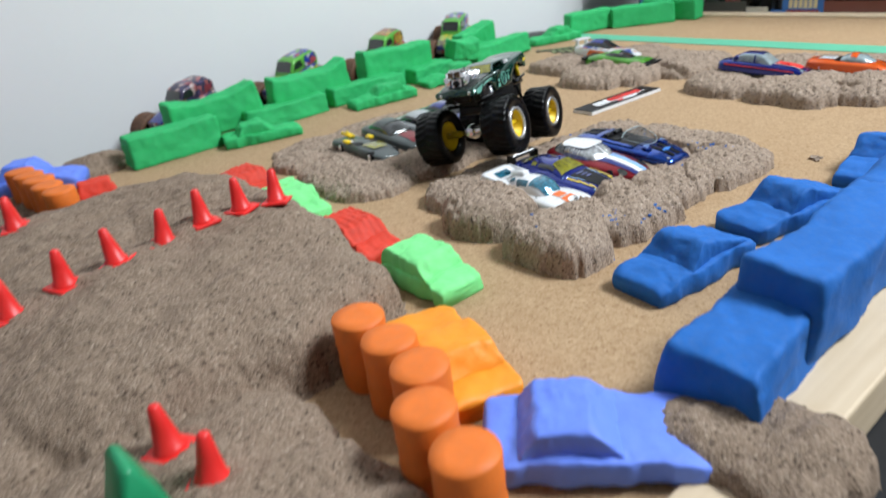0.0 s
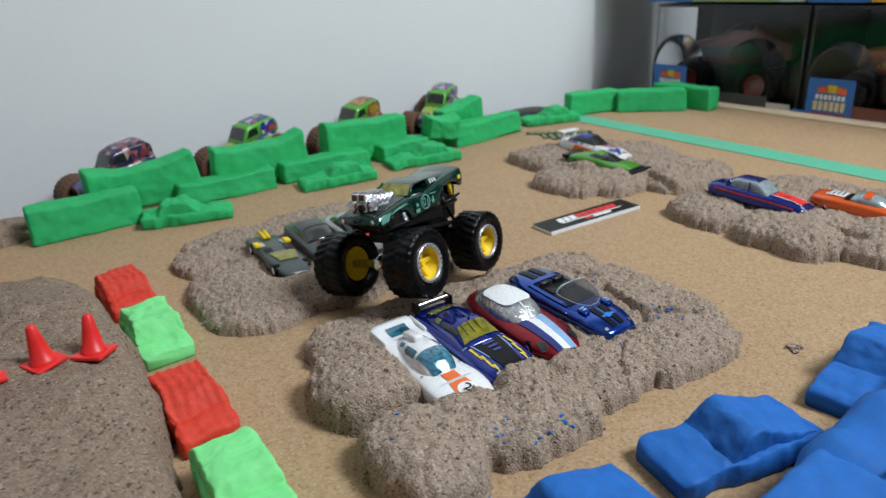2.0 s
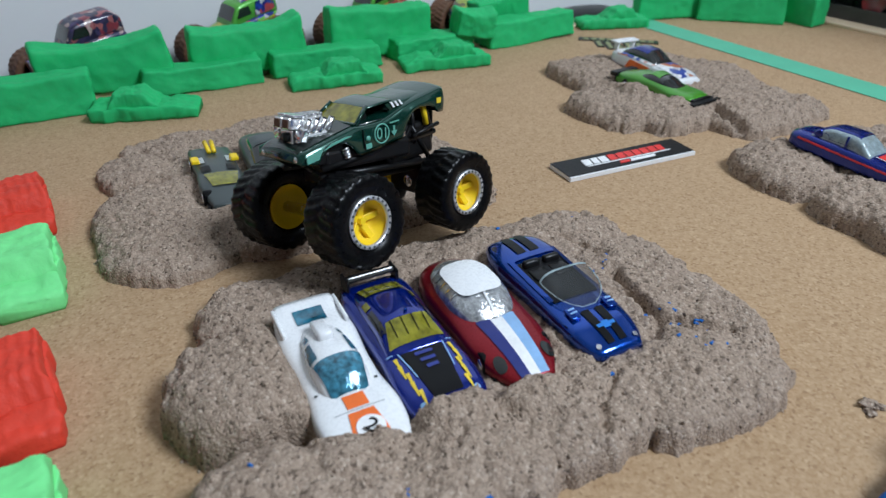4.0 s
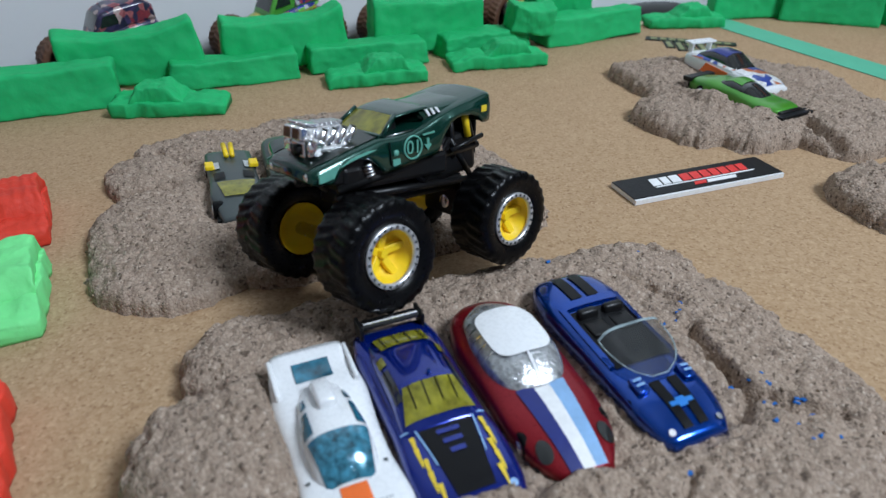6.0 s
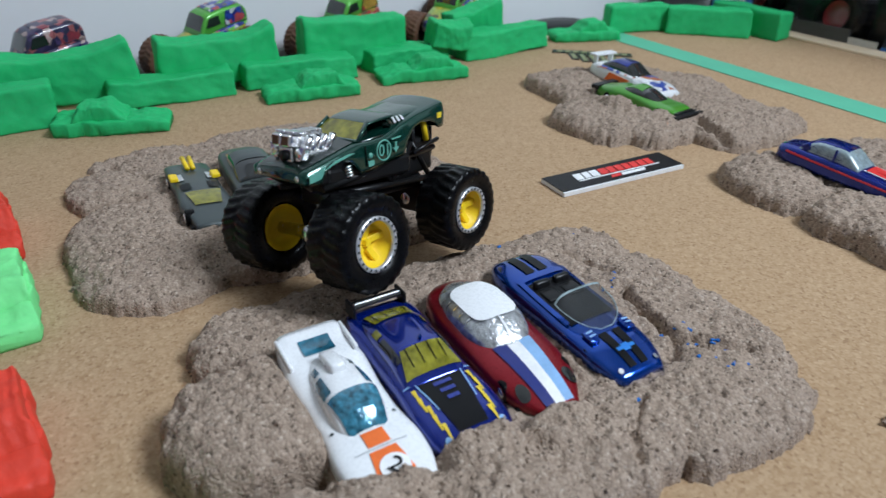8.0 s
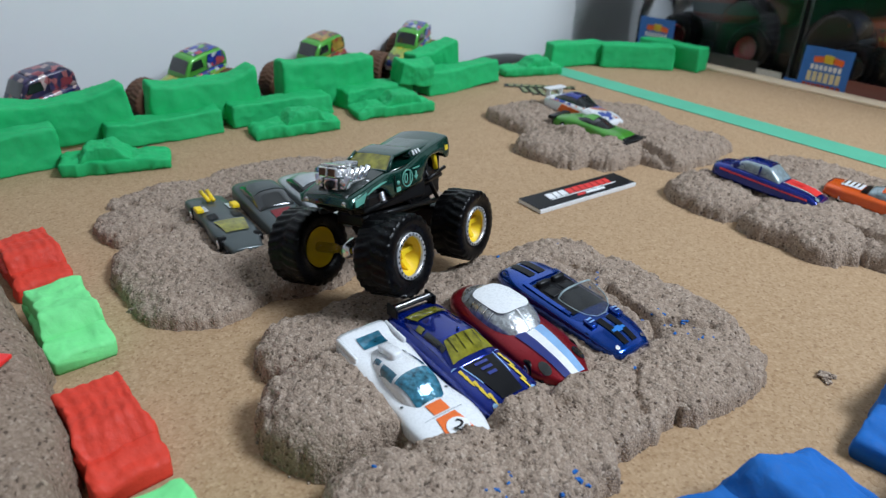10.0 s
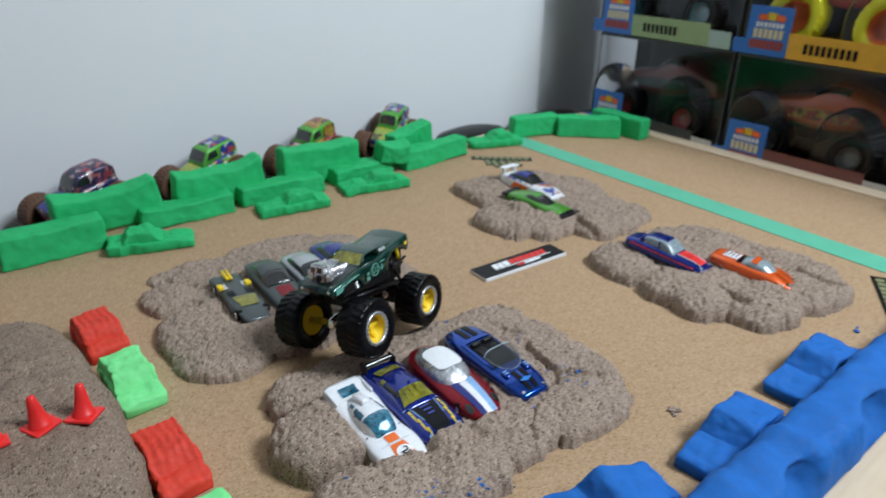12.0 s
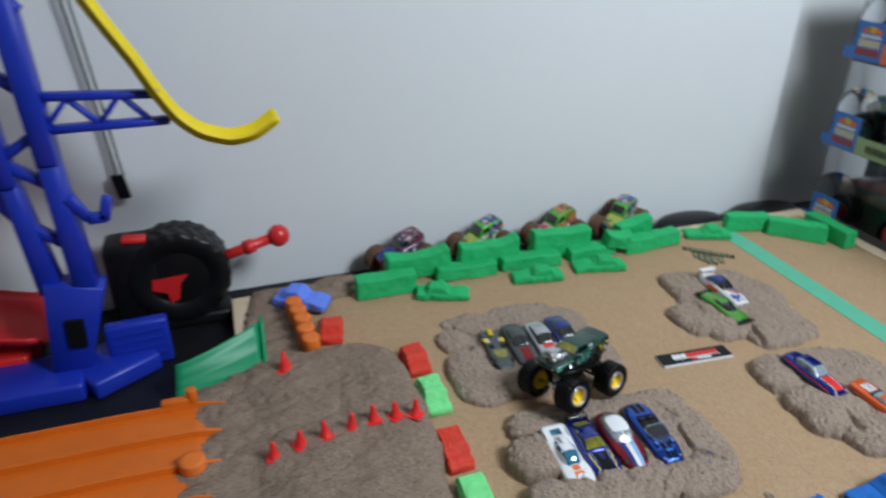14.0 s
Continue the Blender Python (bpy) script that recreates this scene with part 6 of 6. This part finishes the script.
def arch(w, h, d, seg=14):
    """A bulge with a round top: flat below, a half round above, pushed out by d along -x."""
    pts = [(-w / 2, 0)] + [(-(w / 2) * math.cos(math.pi * k / seg), h - w / 2 + (w / 2) * math.sin(math.pi * k / seg)) for k in range(seg + 1)] + [(w / 2, 0)]
    bm = bmesh.new()
    f = bm.faces.new([bm.verts.new((0, y, z)) for y, z in pts])
    r = bmesh.ops.extrude_face_region(bm, geom=[f])
    bmesh.ops.translate(bm, vec=(-d, 0, 0), verts=[v for v in r["geom"] if isinstance(v, bmesh.types.BMVert)])
    bmesh.ops.recalc_face_normals(bm, faces=bm.faces)
    front = [e for e in bm.edges if all(abs(v.co.x + d) < 1e-6 for v in e.verts)]
    bmesh.ops.bevel(bm, geom=front, offset=0.010, segments=5, affect="EDGES", profile=0.6)
    return bm


CREAM_INK = matte("cream_print", (0.72, 0.62, 0.36), 0.5)
RUST_INK = matte("rust_print", (0.34, 0.045, 0.02), 0.5)
LIMON = matte("lemon_plastic", (0.80, 0.74, 0.02), 0.4)
BOX_DARK = matte("dark_card", (0.06, 0.06, 0.063), 0.5, 0, 20, 0.4, 0.05)


def boxed_truck(y, z, paint_mat, wheel_mat, hub_mat, strip_mat, name_bars, flank=None, wheel_r=0.024, open_side=False):
    ob = thing("boxed_toy_truck", pose(BOX_X, y, z) @ BOX_SCALE, "large boxed toy truck in a dark clear-fronted package", "toy box", "boxed trucks on the rack")
    part("back_card", moved(slab(0.004, BOX_W - 0.003, BOX_H - 0.003), pose(BOX_D - 0.004, 0, 0.001)), BOX_DARK, ob, smooth=False)
    part("tray", moved(slab(BOX_D - 0.006, BOX_W - 0.003, 0.010, 0.001), pose((BOX_D - 0.006) / 2, 0, 0.001)), BOX_DARK, ob, smooth=False)
    part("lid_card", moved(slab(BOX_D - 0.006, BOX_W - 0.003, 0.003), pose((BOX_D - 0.006) / 2, 0, BOX_H - 0.005)), BOX_DARK, ob, smooth=False)
    for s in (-1, 1):
        clear = open_side and s > 0
        side = part("side_pane" if clear else "side_card", moved(slab(BOX_D - 0.006, 0.001 if clear else 0.003, BOX_H - 0.016), pose((BOX_D - 0.006) / 2, s * (BOX_W / 2 - 0.004), 0.011)), GL_CLEAR if clear else BOX_DARK, ob, smooth=False)
        side.visible_shadow = not clear
    # the toy inside, side on to the window
    sh = Shell([(-0.078, 0.020, 0.048, 0.066, 4), (-0.050, 0.028, 0.044, 0.076, 3.5), (-0.030, 0.030, 0.042, 0.086, 3), (0.0, 0.030, 0.040, 0.088, 3), (0.020, 0.030, 0.042, 0.072, 3.5), (0.060, 0.026, 0.044, 0.064, 4), (0.078, 0.018, 0.046, 0.058, 4)], 30, 0.5)
    turn = pose(0.040, -0.004, 0.010, 0, 0, 90)
    part("truck_body", sh.mesh(12), paint_mat, ob, m=turn)
    part("truck_windows", sh.patch(-0.026, 0.014, 0.020, 0.028, 0.0008), GL_DARK, ob, m=turn)
    part("truck_flank", side_plate([(-0.060, 0.050), (-0.050, 0.064), (0.050, 0.058), (0.062, 0.048)], 0.0305), flank or strip_mat, ob, m=turn, smooth=False)
    for wx in (-0.050, 0.050):
        spot = turn @ pose(wx, 0.034, wheel_r - 0.002, 0, 25, 0)
        monster_wheel(ob, Matrix.Translation(spot.translation) @ Matrix.Diagonal((1, 1 / 0.934, 1 / 1.09, 1)) @ spot.to_3x3().to_4x4(), wheel_r, 0.030, 1, wheel_mat, hub_mat, False)
    # clear front with bulges over the wheels
    pane = part("front_pane", moved(slab(0.0012, BOX_W - 0.004, BOX_H - 0.006), pose(0.0, 0, 0.002)), GL_CLEAR, ob, "clear plastic window", smooth=False)
    pane.visible_shadow = False
    b = part("wheel_bulge", arch(0.076, 0.080, 0.016), GL_CLEAR, ob, "clear plastic bulge", m=pose(-0.001, -0.050, 0.003))
    b.visible_shadow = False
    b = part("label_bulge", arch(0.074, 0.080, 0.016), GL_CLEAR, ob, "clear plastic bulge", m=pose(-0.001, 0.064, 0.003))
    b.visible_shadow = False
    card = part("label", moved(slab(0.001, 0.052, 0.046), pose(-0.0185, 0.066, 0.003)), BLUE_INK, ob, "blue label card", smooth=False)
    part("label_foot", moved(slab(0.001, 0.066, 0.015), pose(-0.0183, 0.074, 0.001)), BLUE_INK, card, smooth=False)
    for k in range(3):
        part("logo_flame", moved(slab(0.0006, 0.011, 0.0055 + 0.002 * (k == 1), 0.0012), pose(-0.0192, 0.054 + 0.010 * k, 0.0355, 8 - 6 * k)), ORANGE_INK if k != 1 else YELLOW_INK, card, smooth=False)
    for k in range(7):
        part("letter_bar", moved(slab(0.0005, 0.0034, 0.0046), pose(-0.0192, 0.0505 + 0.0049 * k, 0.0288)), WHITE_INK, card, smooth=False)
    for k in range(6):
        part("letter_bar", moved(slab(0.0005, 0.0045, 0.0090), pose(-0.0192, 0.0500 + 0.0062 * k, 0.0180)), CREAM_INK, card, smooth=False)
    for k in range(8):
        part("letter_bar", moved(slab(0.0005, 0.0042, 0.0085), pose(-0.0192, 0.0475 + 0.0052 * k, 0.0075)), RUST_INK, card, smooth=False)
    strip = part("strip", moved(slab(0.0010, 0.118, 0.024), pose(-0.0190, -0.020, 0.0015, 0, -4)), strip_mat, ob, "printed name strip", smooth=False)
    for k in range(name_bars):
        part("name_bar", moved(slab(0.0006, 0.0040, 0.0095), pose(-0.0204, 0.018 - 0.0068 * k, 0.0080, 0, -4)), BLACK_INK, strip, smooth=False)
    part("strip_end", moved(slab(0.0010, 0.030, 0.018), pose(-0.0190, -0.094, 0.0015, 0, -4)), SILVER, ob, smooth=False)
    return ob


AMBER_INK = matte("amber_print", (0.80, 0.42, 0.03), 0.45)
GREEN_INK = matte("lime_print", (0.32, 0.42, 0.20), 0.5)
DARK_P = paint("dark_toy_paint", (0.16, 0.04, 0.035), 0.2, 0.4)
TEAL_P = paint("teal_toy_paint", (0.05, 0.20, 0.20), 0.2, 0.4)
ORANGE_P = paint("orange_toy_paint", (0.50, 0.10, 0.03), 0.2, 0.4)
SKINS = [[(DARK_P, RUBBER, RED_P, BOX_DARK, 0, GREY), (ORANGE_P, RUBBER, GREY, DARK_P, 0, LIV_GOLD), (COBALT, RUBBER, RED_P, BOX_DARK, 0, ORANGE_P), (DARK_P, RUBBER, GREY, BOX_DARK, 0, RED_P)],
         [(TEAL_P, RUBBER, TEAL_P, GREEN_INK, 8, LIV_NAVY), (RED_P, LIMON, ORANGE_INK, AMBER_INK, 9, LIV_RED, 0.031), (COBALT, RUBBER, RED_P, BOX_DARK, 0, NAVY), (RED_P, RUBBER, GREY, YELLOW_INK, 6, LIV_GOLD)],
         [(DARK_P, RUBBER, GREY, ORANGE_INK, 7), (TEAL_P, RUBBER, GREY, RED_INK, 6), (RED_P, RUBBER, GREY, GREEN_INK, 8), (TEAL_P, RUBBER, RED_P, ORANGE_INK, 6)]]
rack = thing("storage_rack", pose(BOX_X + 0.07, -0.11, DESK_Z), "dark storage rack standing on the black desk", "rack")
for k, row in enumerate(SKINS):
    zz = DESK_Z + 0.006 + k * 0.129
    for c, skin in enumerate(row):
        boxed_truck(0.1855 - c * 0.2045, zz, *skin, open_side=c == 0)
part("foot", slab(0.12, 0.88, 0.006), BLACK, rack, smooth=False)
part("back", moved(slab(0.01, 0.88, 0.45), pose(0.085, 0, 0)), BLACK, rack, smooth=False)

# ---------------------------------------------------------------- launcher and tracks at the open end


def sheet(rows, thick=0.0018):
    """A solid sheet through rows of points."""
    bm = bmesh.new()
    grid = [[bm.verts.new(p) for p in r] for r in rows]
    for a, b in zip(grid, grid[1:]):
        for i in range(len(a) - 1):
            bm.faces.new((a[i], a[i + 1], b[i + 1], b[i]))
    bmesh.ops.recalc_face_normals(bm, faces=bm.faces)
    bmesh.ops.solidify(bm, geom=bm.faces[:], thickness=thick)
    return bm


def lanes(y0, y1, n):
    """Cross section of a track with low walls between lanes: rows of (y, lift)."""
    out, w = [], (y1 - y0) / n
    for k in range(n):
        a = y0 + k * w
        out += [(a, 0.006), (a + 0.002, 0.006), (a + 0.0026, 0.0), (a + w - 0.0026, 0.0), (a + w - 0.002, 0.006)]
    return out + [(y1, 0.006)]


track = thing("orange_track", pose(0, 0, 0), "wide orange plastic three-lane track running into the sand", "toy track")
prof = lanes(-0.058, 0.064, 3)
part("lane_sheet", sheet([[(x, y, z + h) for y, h in prof] for x, z in ((-0.86, 0.024), (-0.74, 0.024), (-0.64, 0.024), (-0.575, 0.022), (-0.545, 0.015))]), TOY_ORANGE, track, smooth=False)
part("end_lip", moved(slab(0.030, 0.008, 0.012, 0.002), pose(-0.590, 0.066, 0.022)), TOY_ORANGE, track)
part("latch_post", moved(tube(0.005, 0.014, seg=16, bevel=0.001), pose(-0.577, 0.066, 0.028)), TOY_ORANGE, track)
for x in (-0.80, -0.64):
    part("support", moved(slab(0.012, 0.110, 0.040, 0.001), pose(x, 0.002, DESK_Z)), TOY_ORANGE, track, smooth=False)

ramp_ob = thing("green_ramp", pose(0, 0, 0), "curved green plastic bank beside the sand ramp", "toy track")
rows_ = []
for k in range(13):
    u = k / 12
    x = -0.598 + 0.088 * u
    rows_.append([(x + 0.003 * v, 0.1145 + v * (0.018 + 0.040 * u**1.4), -0.001 + (0.026 + 0.010 * u) * v**1.5 + 0.0011 * abs(math.sin(v * 11))) for v in [j / 24 for j in range(25)]])
part("bank", sheet(rows_, 0.002), TOY_GREEN, ramp_ob)
part("edge_wall", sheet([[(-0.5105 + 0.003 * v + d, 0.1145 + 0.058 * v, z0 + 0.036 * v**1.5) for v in [j / 8 for j in range(9)]] for d, z0 in ((0.0, -0.002), (0.002, 0.007))], 0.004), TOY_GREEN, ramp_ob)
for vx in (-0.59, -0.55):
    part("foot", moved(slab(0.008, 0.05, 0.009, 0.001), pose(vx, 0.138, DESK_Z)), TOY_GREEN, ramp_ob, smooth=False)

launcher = thing("tyre_launcher", pose(-0.590, 0.292, DESK_Z), "black toy launcher shaped like a big tyre with red lever", "toy launcher")
v, f = tyre_data(0.059, 0.048, 22)
part("tyre_shell", ([a + Vector((0.002, 0, 0.0695)) for a in v], f), BLACK, launcher, "black plastic tyre")
part("side_plate", moved(tube(0.042, 0.006, 0.039, 40, 0.001), pose(0.002, -0.014, 0.0695, 90)), BLACK, launcher)
part("badge", moved(side_plate([(-0.018, 0.016), (0.022, 0.018), (0.012, 0.006), (0.008, -0.014), (-0.002, -0.018), (-0.004, -0.004), (-0.020, 0.002)], -0.0235), pose(-0.010, 0, 0.058)), TOY_RED, launcher, "plain red badge shape", smooth=False)
part("housing", moved(slab(0.060, 0.050, 0.120, 0.008), pose(-0.046, 0.004, 0)), BLACK, launcher)
part("stand", moved(slab(0.100, 0.040, 0.016, 0.004), pose(0.004, 0, 0)), BLACK, launcher)
part("button", moved(slab(0.026, 0.018, 0.006, 0.002), pose(-0.040, -0.006, 0.119, 0, 4)), TOY_RED, launcher, "red button")
part("lever", rod((0.045, -0.004, 0.080), (0.112, -0.004, 0.098), 0.0065, 12), TOY_RED, launcher, "red lever")
part("lever_collar", rod((0.080, -0.004, 0.0894), (0.092, -0.004, 0.0926), 0.0088, 12), TOY_RED, launcher)
v, f = lathe([(0.0001, -0.0115), (0.006, -0.0098), (0.0100, -0.0057), (0.0115, 0), (0.0100, 0.0057), (0.006, 0.0098), (0.0001, 0.0115)], 24)
part("knob", ([Vector(a) * 1.2 + Vector((0.122, -0.004, 0.1005)) for a in v], f), TOY_RED, launcher, "red ball knob")

tower = thing("track_tower", pose(0, 0, DESK_Z), "tall blue plastic crane tower with a truss arm", "toy tower")


def beam(a, b, wa, wb, depth):
    """A tapered bar from a to b, wide in the xz plane."""
    a, b = Vector(a), Vector(b)
    d = (b - a).normalized()
    n = Vector((d.z, 0, -d.x))
    bm = bmesh.new()
    rings = []
    for p, w in ((a, wa), (b, wb)):
        rings.append([bm.verts.new(p + n * (s * w / 2) + Vector((0, t * depth / 2, 0))) for s, t in ((-1, -1), (1, -1), (1, 1), (-1, 1))])
    bm.faces.new(rings[0])
    bm.faces.new(rings[1][::-1])
    for i in range(4):
        bm.faces.new((rings[0][i], rings[0][(i + 1) % 4], rings[1][(i + 1) % 4], rings[1][i]))
    bmesh.ops.recalc_face_normals(bm, faces=bm.faces)
    bmesh.ops.bevel(bm, geom=bm.edges[:], offset=0.0012, segments=1, affect="EDGES")
    return bm


TY = 0.205
part("foot_plate", moved(slab(0.110, 0.070, 0.022, 0.004), pose(-0.745, 0.195, 0)), TOY_BLUE, tower)
part("foot_plate", moved(slab(0.075, 0.070, 0.022, 0.004), pose(-0.665, 0.205, 0, 0, 0, 32)), TOY_BLUE, tower)
part("foot_block", moved(slab(0.064, 0.016, 0.056, 0.003), pose(-0.636, 0.213, 0.001, 0, 0, 3)), TOY_BLUE, tower)
for k in range(4):
    part("grip_rib", moved(slab(0.052, 0.0015, 0.003), pose(-0.636, 0.2046, 0.014 + 0.010 * k, 0, 0, 3)), TOY_BLUE, tower, smooth=False)
part("mast_foot", beam((-0.704, TY, 0.018), (-0.680, TY, 0.120), 0.036, 0.056, 0.030), TOY_BLUE, tower)
part("front_mast", beam((-0.670, TY, 0.112), (-0.673, TY, 0.250), 0.022, 0.017, 0.028), TOY_BLUE, tower)
part("front_mast", beam((-0.673, TY, 0.246), (-0.676, TY, 0.400), 0.018, 0.020, 0.028), TOY_BLUE, tower)
part("front_mast", beam((-0.676, TY, 0.396), (-0.680, TY, 0.560), 0.020, 0.016, 0.028), TOY_BLUE, tower)
part("rear_mast", beam((-0.703, TY + 0.004, 0.112), (-0.712, TY + 0.004, 0.230), 0.022, 0.015, 0.024), TOY_BLUE, tower)
part("rear_mast", beam((-0.712, TY + 0.004, 0.226), (-0.716, TY + 0.004, 0.330), 0.015, 0.013, 0.024), TOY_BLUE, tower)
part("rear_mast", beam((-0.716, TY + 0.004, 0.326), (-0.700, TY + 0.004, 0.560), 0.014, 0.013, 0.024), TOY_BLUE, tower)
part("outer_leg", beam((-0.708, TY + 0.006, 0.190), (-0.790, TY + 0.006, 0.330), 0.016, 0.016, 0.020), TOY_BLUE, tower)
for za, zb in ((0.150, 0.190), (0.215, 0.250), (0.285, 0.255), (0.300, 0.345), (0.390, 0.350), (0.410, 0.460)):
    part("cross_brace", beam((-0.664, TY + 0.002, za), (-0.712, TY + 0.002, zb), 0.009, 0.009, 0.014), TOY_BLUE, tower)
part("arm_rail", beam((-0.664, TY, 0.310), (-0.566, TY, 0.305), 0.007, 0.007, 0.014), TOY_BLUE, tower)
part("arm_rail", beam((-0.664, TY, 0.279), (-0.560, TY, 0.279), 0.007, 0.007, 0.014), TOY_BLUE, tower)
for xa, xb, up in ((-0.668, -0.645, 1), (-0.645, -0.622, -1), (-0.622, -0.600, 1), (-0.600, -0.578, -1)):
    za, zb = (0.281, 0.307) if up > 0 else (0.307, 0.281)
    part("arm_strut", beam((xa, TY, za), (xb, TY, zb), 0.005, 0.005, 0.010), TOY_BLUE, tower)
for a, b in (((-0.664, 0.215), (-0.650, 0.190)), ((-0.652, 0.191), (-0.634, 0.190)), ((-0.637, 0.188), (-0.630, 0.212))):
    part("hook", beam((a[0], TY - 0.01, a[1]), (b[0], TY - 0.01, b[1]), 0.011, 0.009, 0.010), TOY_BLUE, tower)
part("window_plate", moved(slab(0.018, 0.004, 0.034, 0.001), pose(-0.690, TY - 0.0165, 0.050, 0, 4)), BLACK, tower, smooth=False)

# yellow track: a shallow channel along a curve
bend = [(-0.640, 0.428), (-0.615, 0.374), (-0.602, 0.349), (-0.585, 0.319), (-0.573, 0.292), (-0.557, 0.263), (-0.536, 0.244), (-0.507, 0.234), (-0.481, 0.238), (-0.457, 0.254)]
t_ = np.linspace(0, len(bend) - 1, 46)
bx, bz = (np.interp(t_, range(len(bend)), [q[i] for q in bend]) for i in (0, 1))
for arr in (bx, bz):
    for _ in range(3):
        arr[1:-1] = (arr[:-2] + arr[1:-1] * 2 + arr[2:]) / 4
rows_ = []
for k in range(len(bx)):
    i0, i1 = max(0, k - 1), min(len(bx) - 1, k + 1)
    d = Vector((bx[i1] - bx[i0], 0, bz[i1] - bz[i0])).normalized()
    nrm = Vector((-d.z, 0, d.x))
    p = Vector((bx[k], 0, bz[k]))
    rows_.append([tuple(p + nrm * h + Vector((0, y, 0))) for y, h in ((0.182, 0.006), (0.184, 0.006), (0.185, 0.0), (0.217, 0.0), (0.218, 0.006), (0.220, 0.006))])
tagged(part("yellow_track", sheet(rows_, 0.0018), TOY_YELLOW), "curved yellow plastic track held by the blue arm", "toy track")

# red tray and hanging cables beside the tower
red = thing("red_tray", pose(-0.80, 0.255, DESK_Z), "red plastic scoop behind the blue tower", "toy part")
part("bowl", sheet([[(-0.08 + 0.15 * u, -0.05 + 0.10 * v, 0.030 + 0.060 * (1 - u) ** 1.5 + 0.030 * (2 * v - 1) ** 2) for v in [j / 10 for j in range(11)]] for u in [i / 12 for i in range(13)]], 0.003), TOY_RED, red)
part("base", moved(slab(0.12, 0.07, 0.03, 0.004), pose(-0.01, 0, 0)), TOY_RED, red)
CABLE = matte("grey_cable", (0.16, 0.17, 0.16), 0.5)
for k, (xa, xb) in enumerate(((-0.668, -0.640), (-0.660, -0.634))):
    cu = bpy.data.curves.new("cable", "CURVE")
    cu.dimensions, cu.bevel_depth, cu.resolution_u = "3D", 0.0016, 6
    sp = cu.splines.new("BEZIER")
    sp.bezier_points.add(2)
    for bp, co in zip(sp.bezier_points, ((xa, 0.345, 0.50), ((xa + xb) / 2 + 0.004, 0.346, 0.30), (xb, 0.346, 0.16))):
        bp.co, bp.handle_left_type, bp.handle_right_type = co, "AUTO", "AUTO"
    ob = new("cable", cu)
    cu.materials.append(CABLE)
    tagged(ob, "thin grey cable hanging on the white wall", "cable", "hanging cables")
    part("plug", moved(slab(0.008, 0.006, 0.030, 0.001), pose(xb, 0.346, 0.132, 0, -8)), BLACK, ob, smooth=False)
wedge = part("green_wedge", beam((-0.506, -0.169, 0.0), (-0.506, -0.169, 0.026), 0.020, 0.003, 0.016), TOY_GREEN, m=pose(0, 0, 0.008))
tagged(wedge, "small green plastic wedge standing in the sand", "toy part")

for x, y, rx, ry, h in ((0.172, 0.3235, 0.062, 0.030, 0.021), (0.315, 0.3235, 0.070, 0.030, 0.019)):
    v, f = lathe([(0.0005, h), (0.5, h * 0.96), (0.85, h * 0.75), (1.0, h * 0.3), (1.0, 0.0)], 36)
    ob = part("rounded_base", ([Vector((a * rx, b_ * ry, z)) for a, b_, z in v], f), BLACK, m=pose(x, y, DESK_Z))
    tagged(ob, "low rounded black plastic base on the desk by the wall", "toy part")
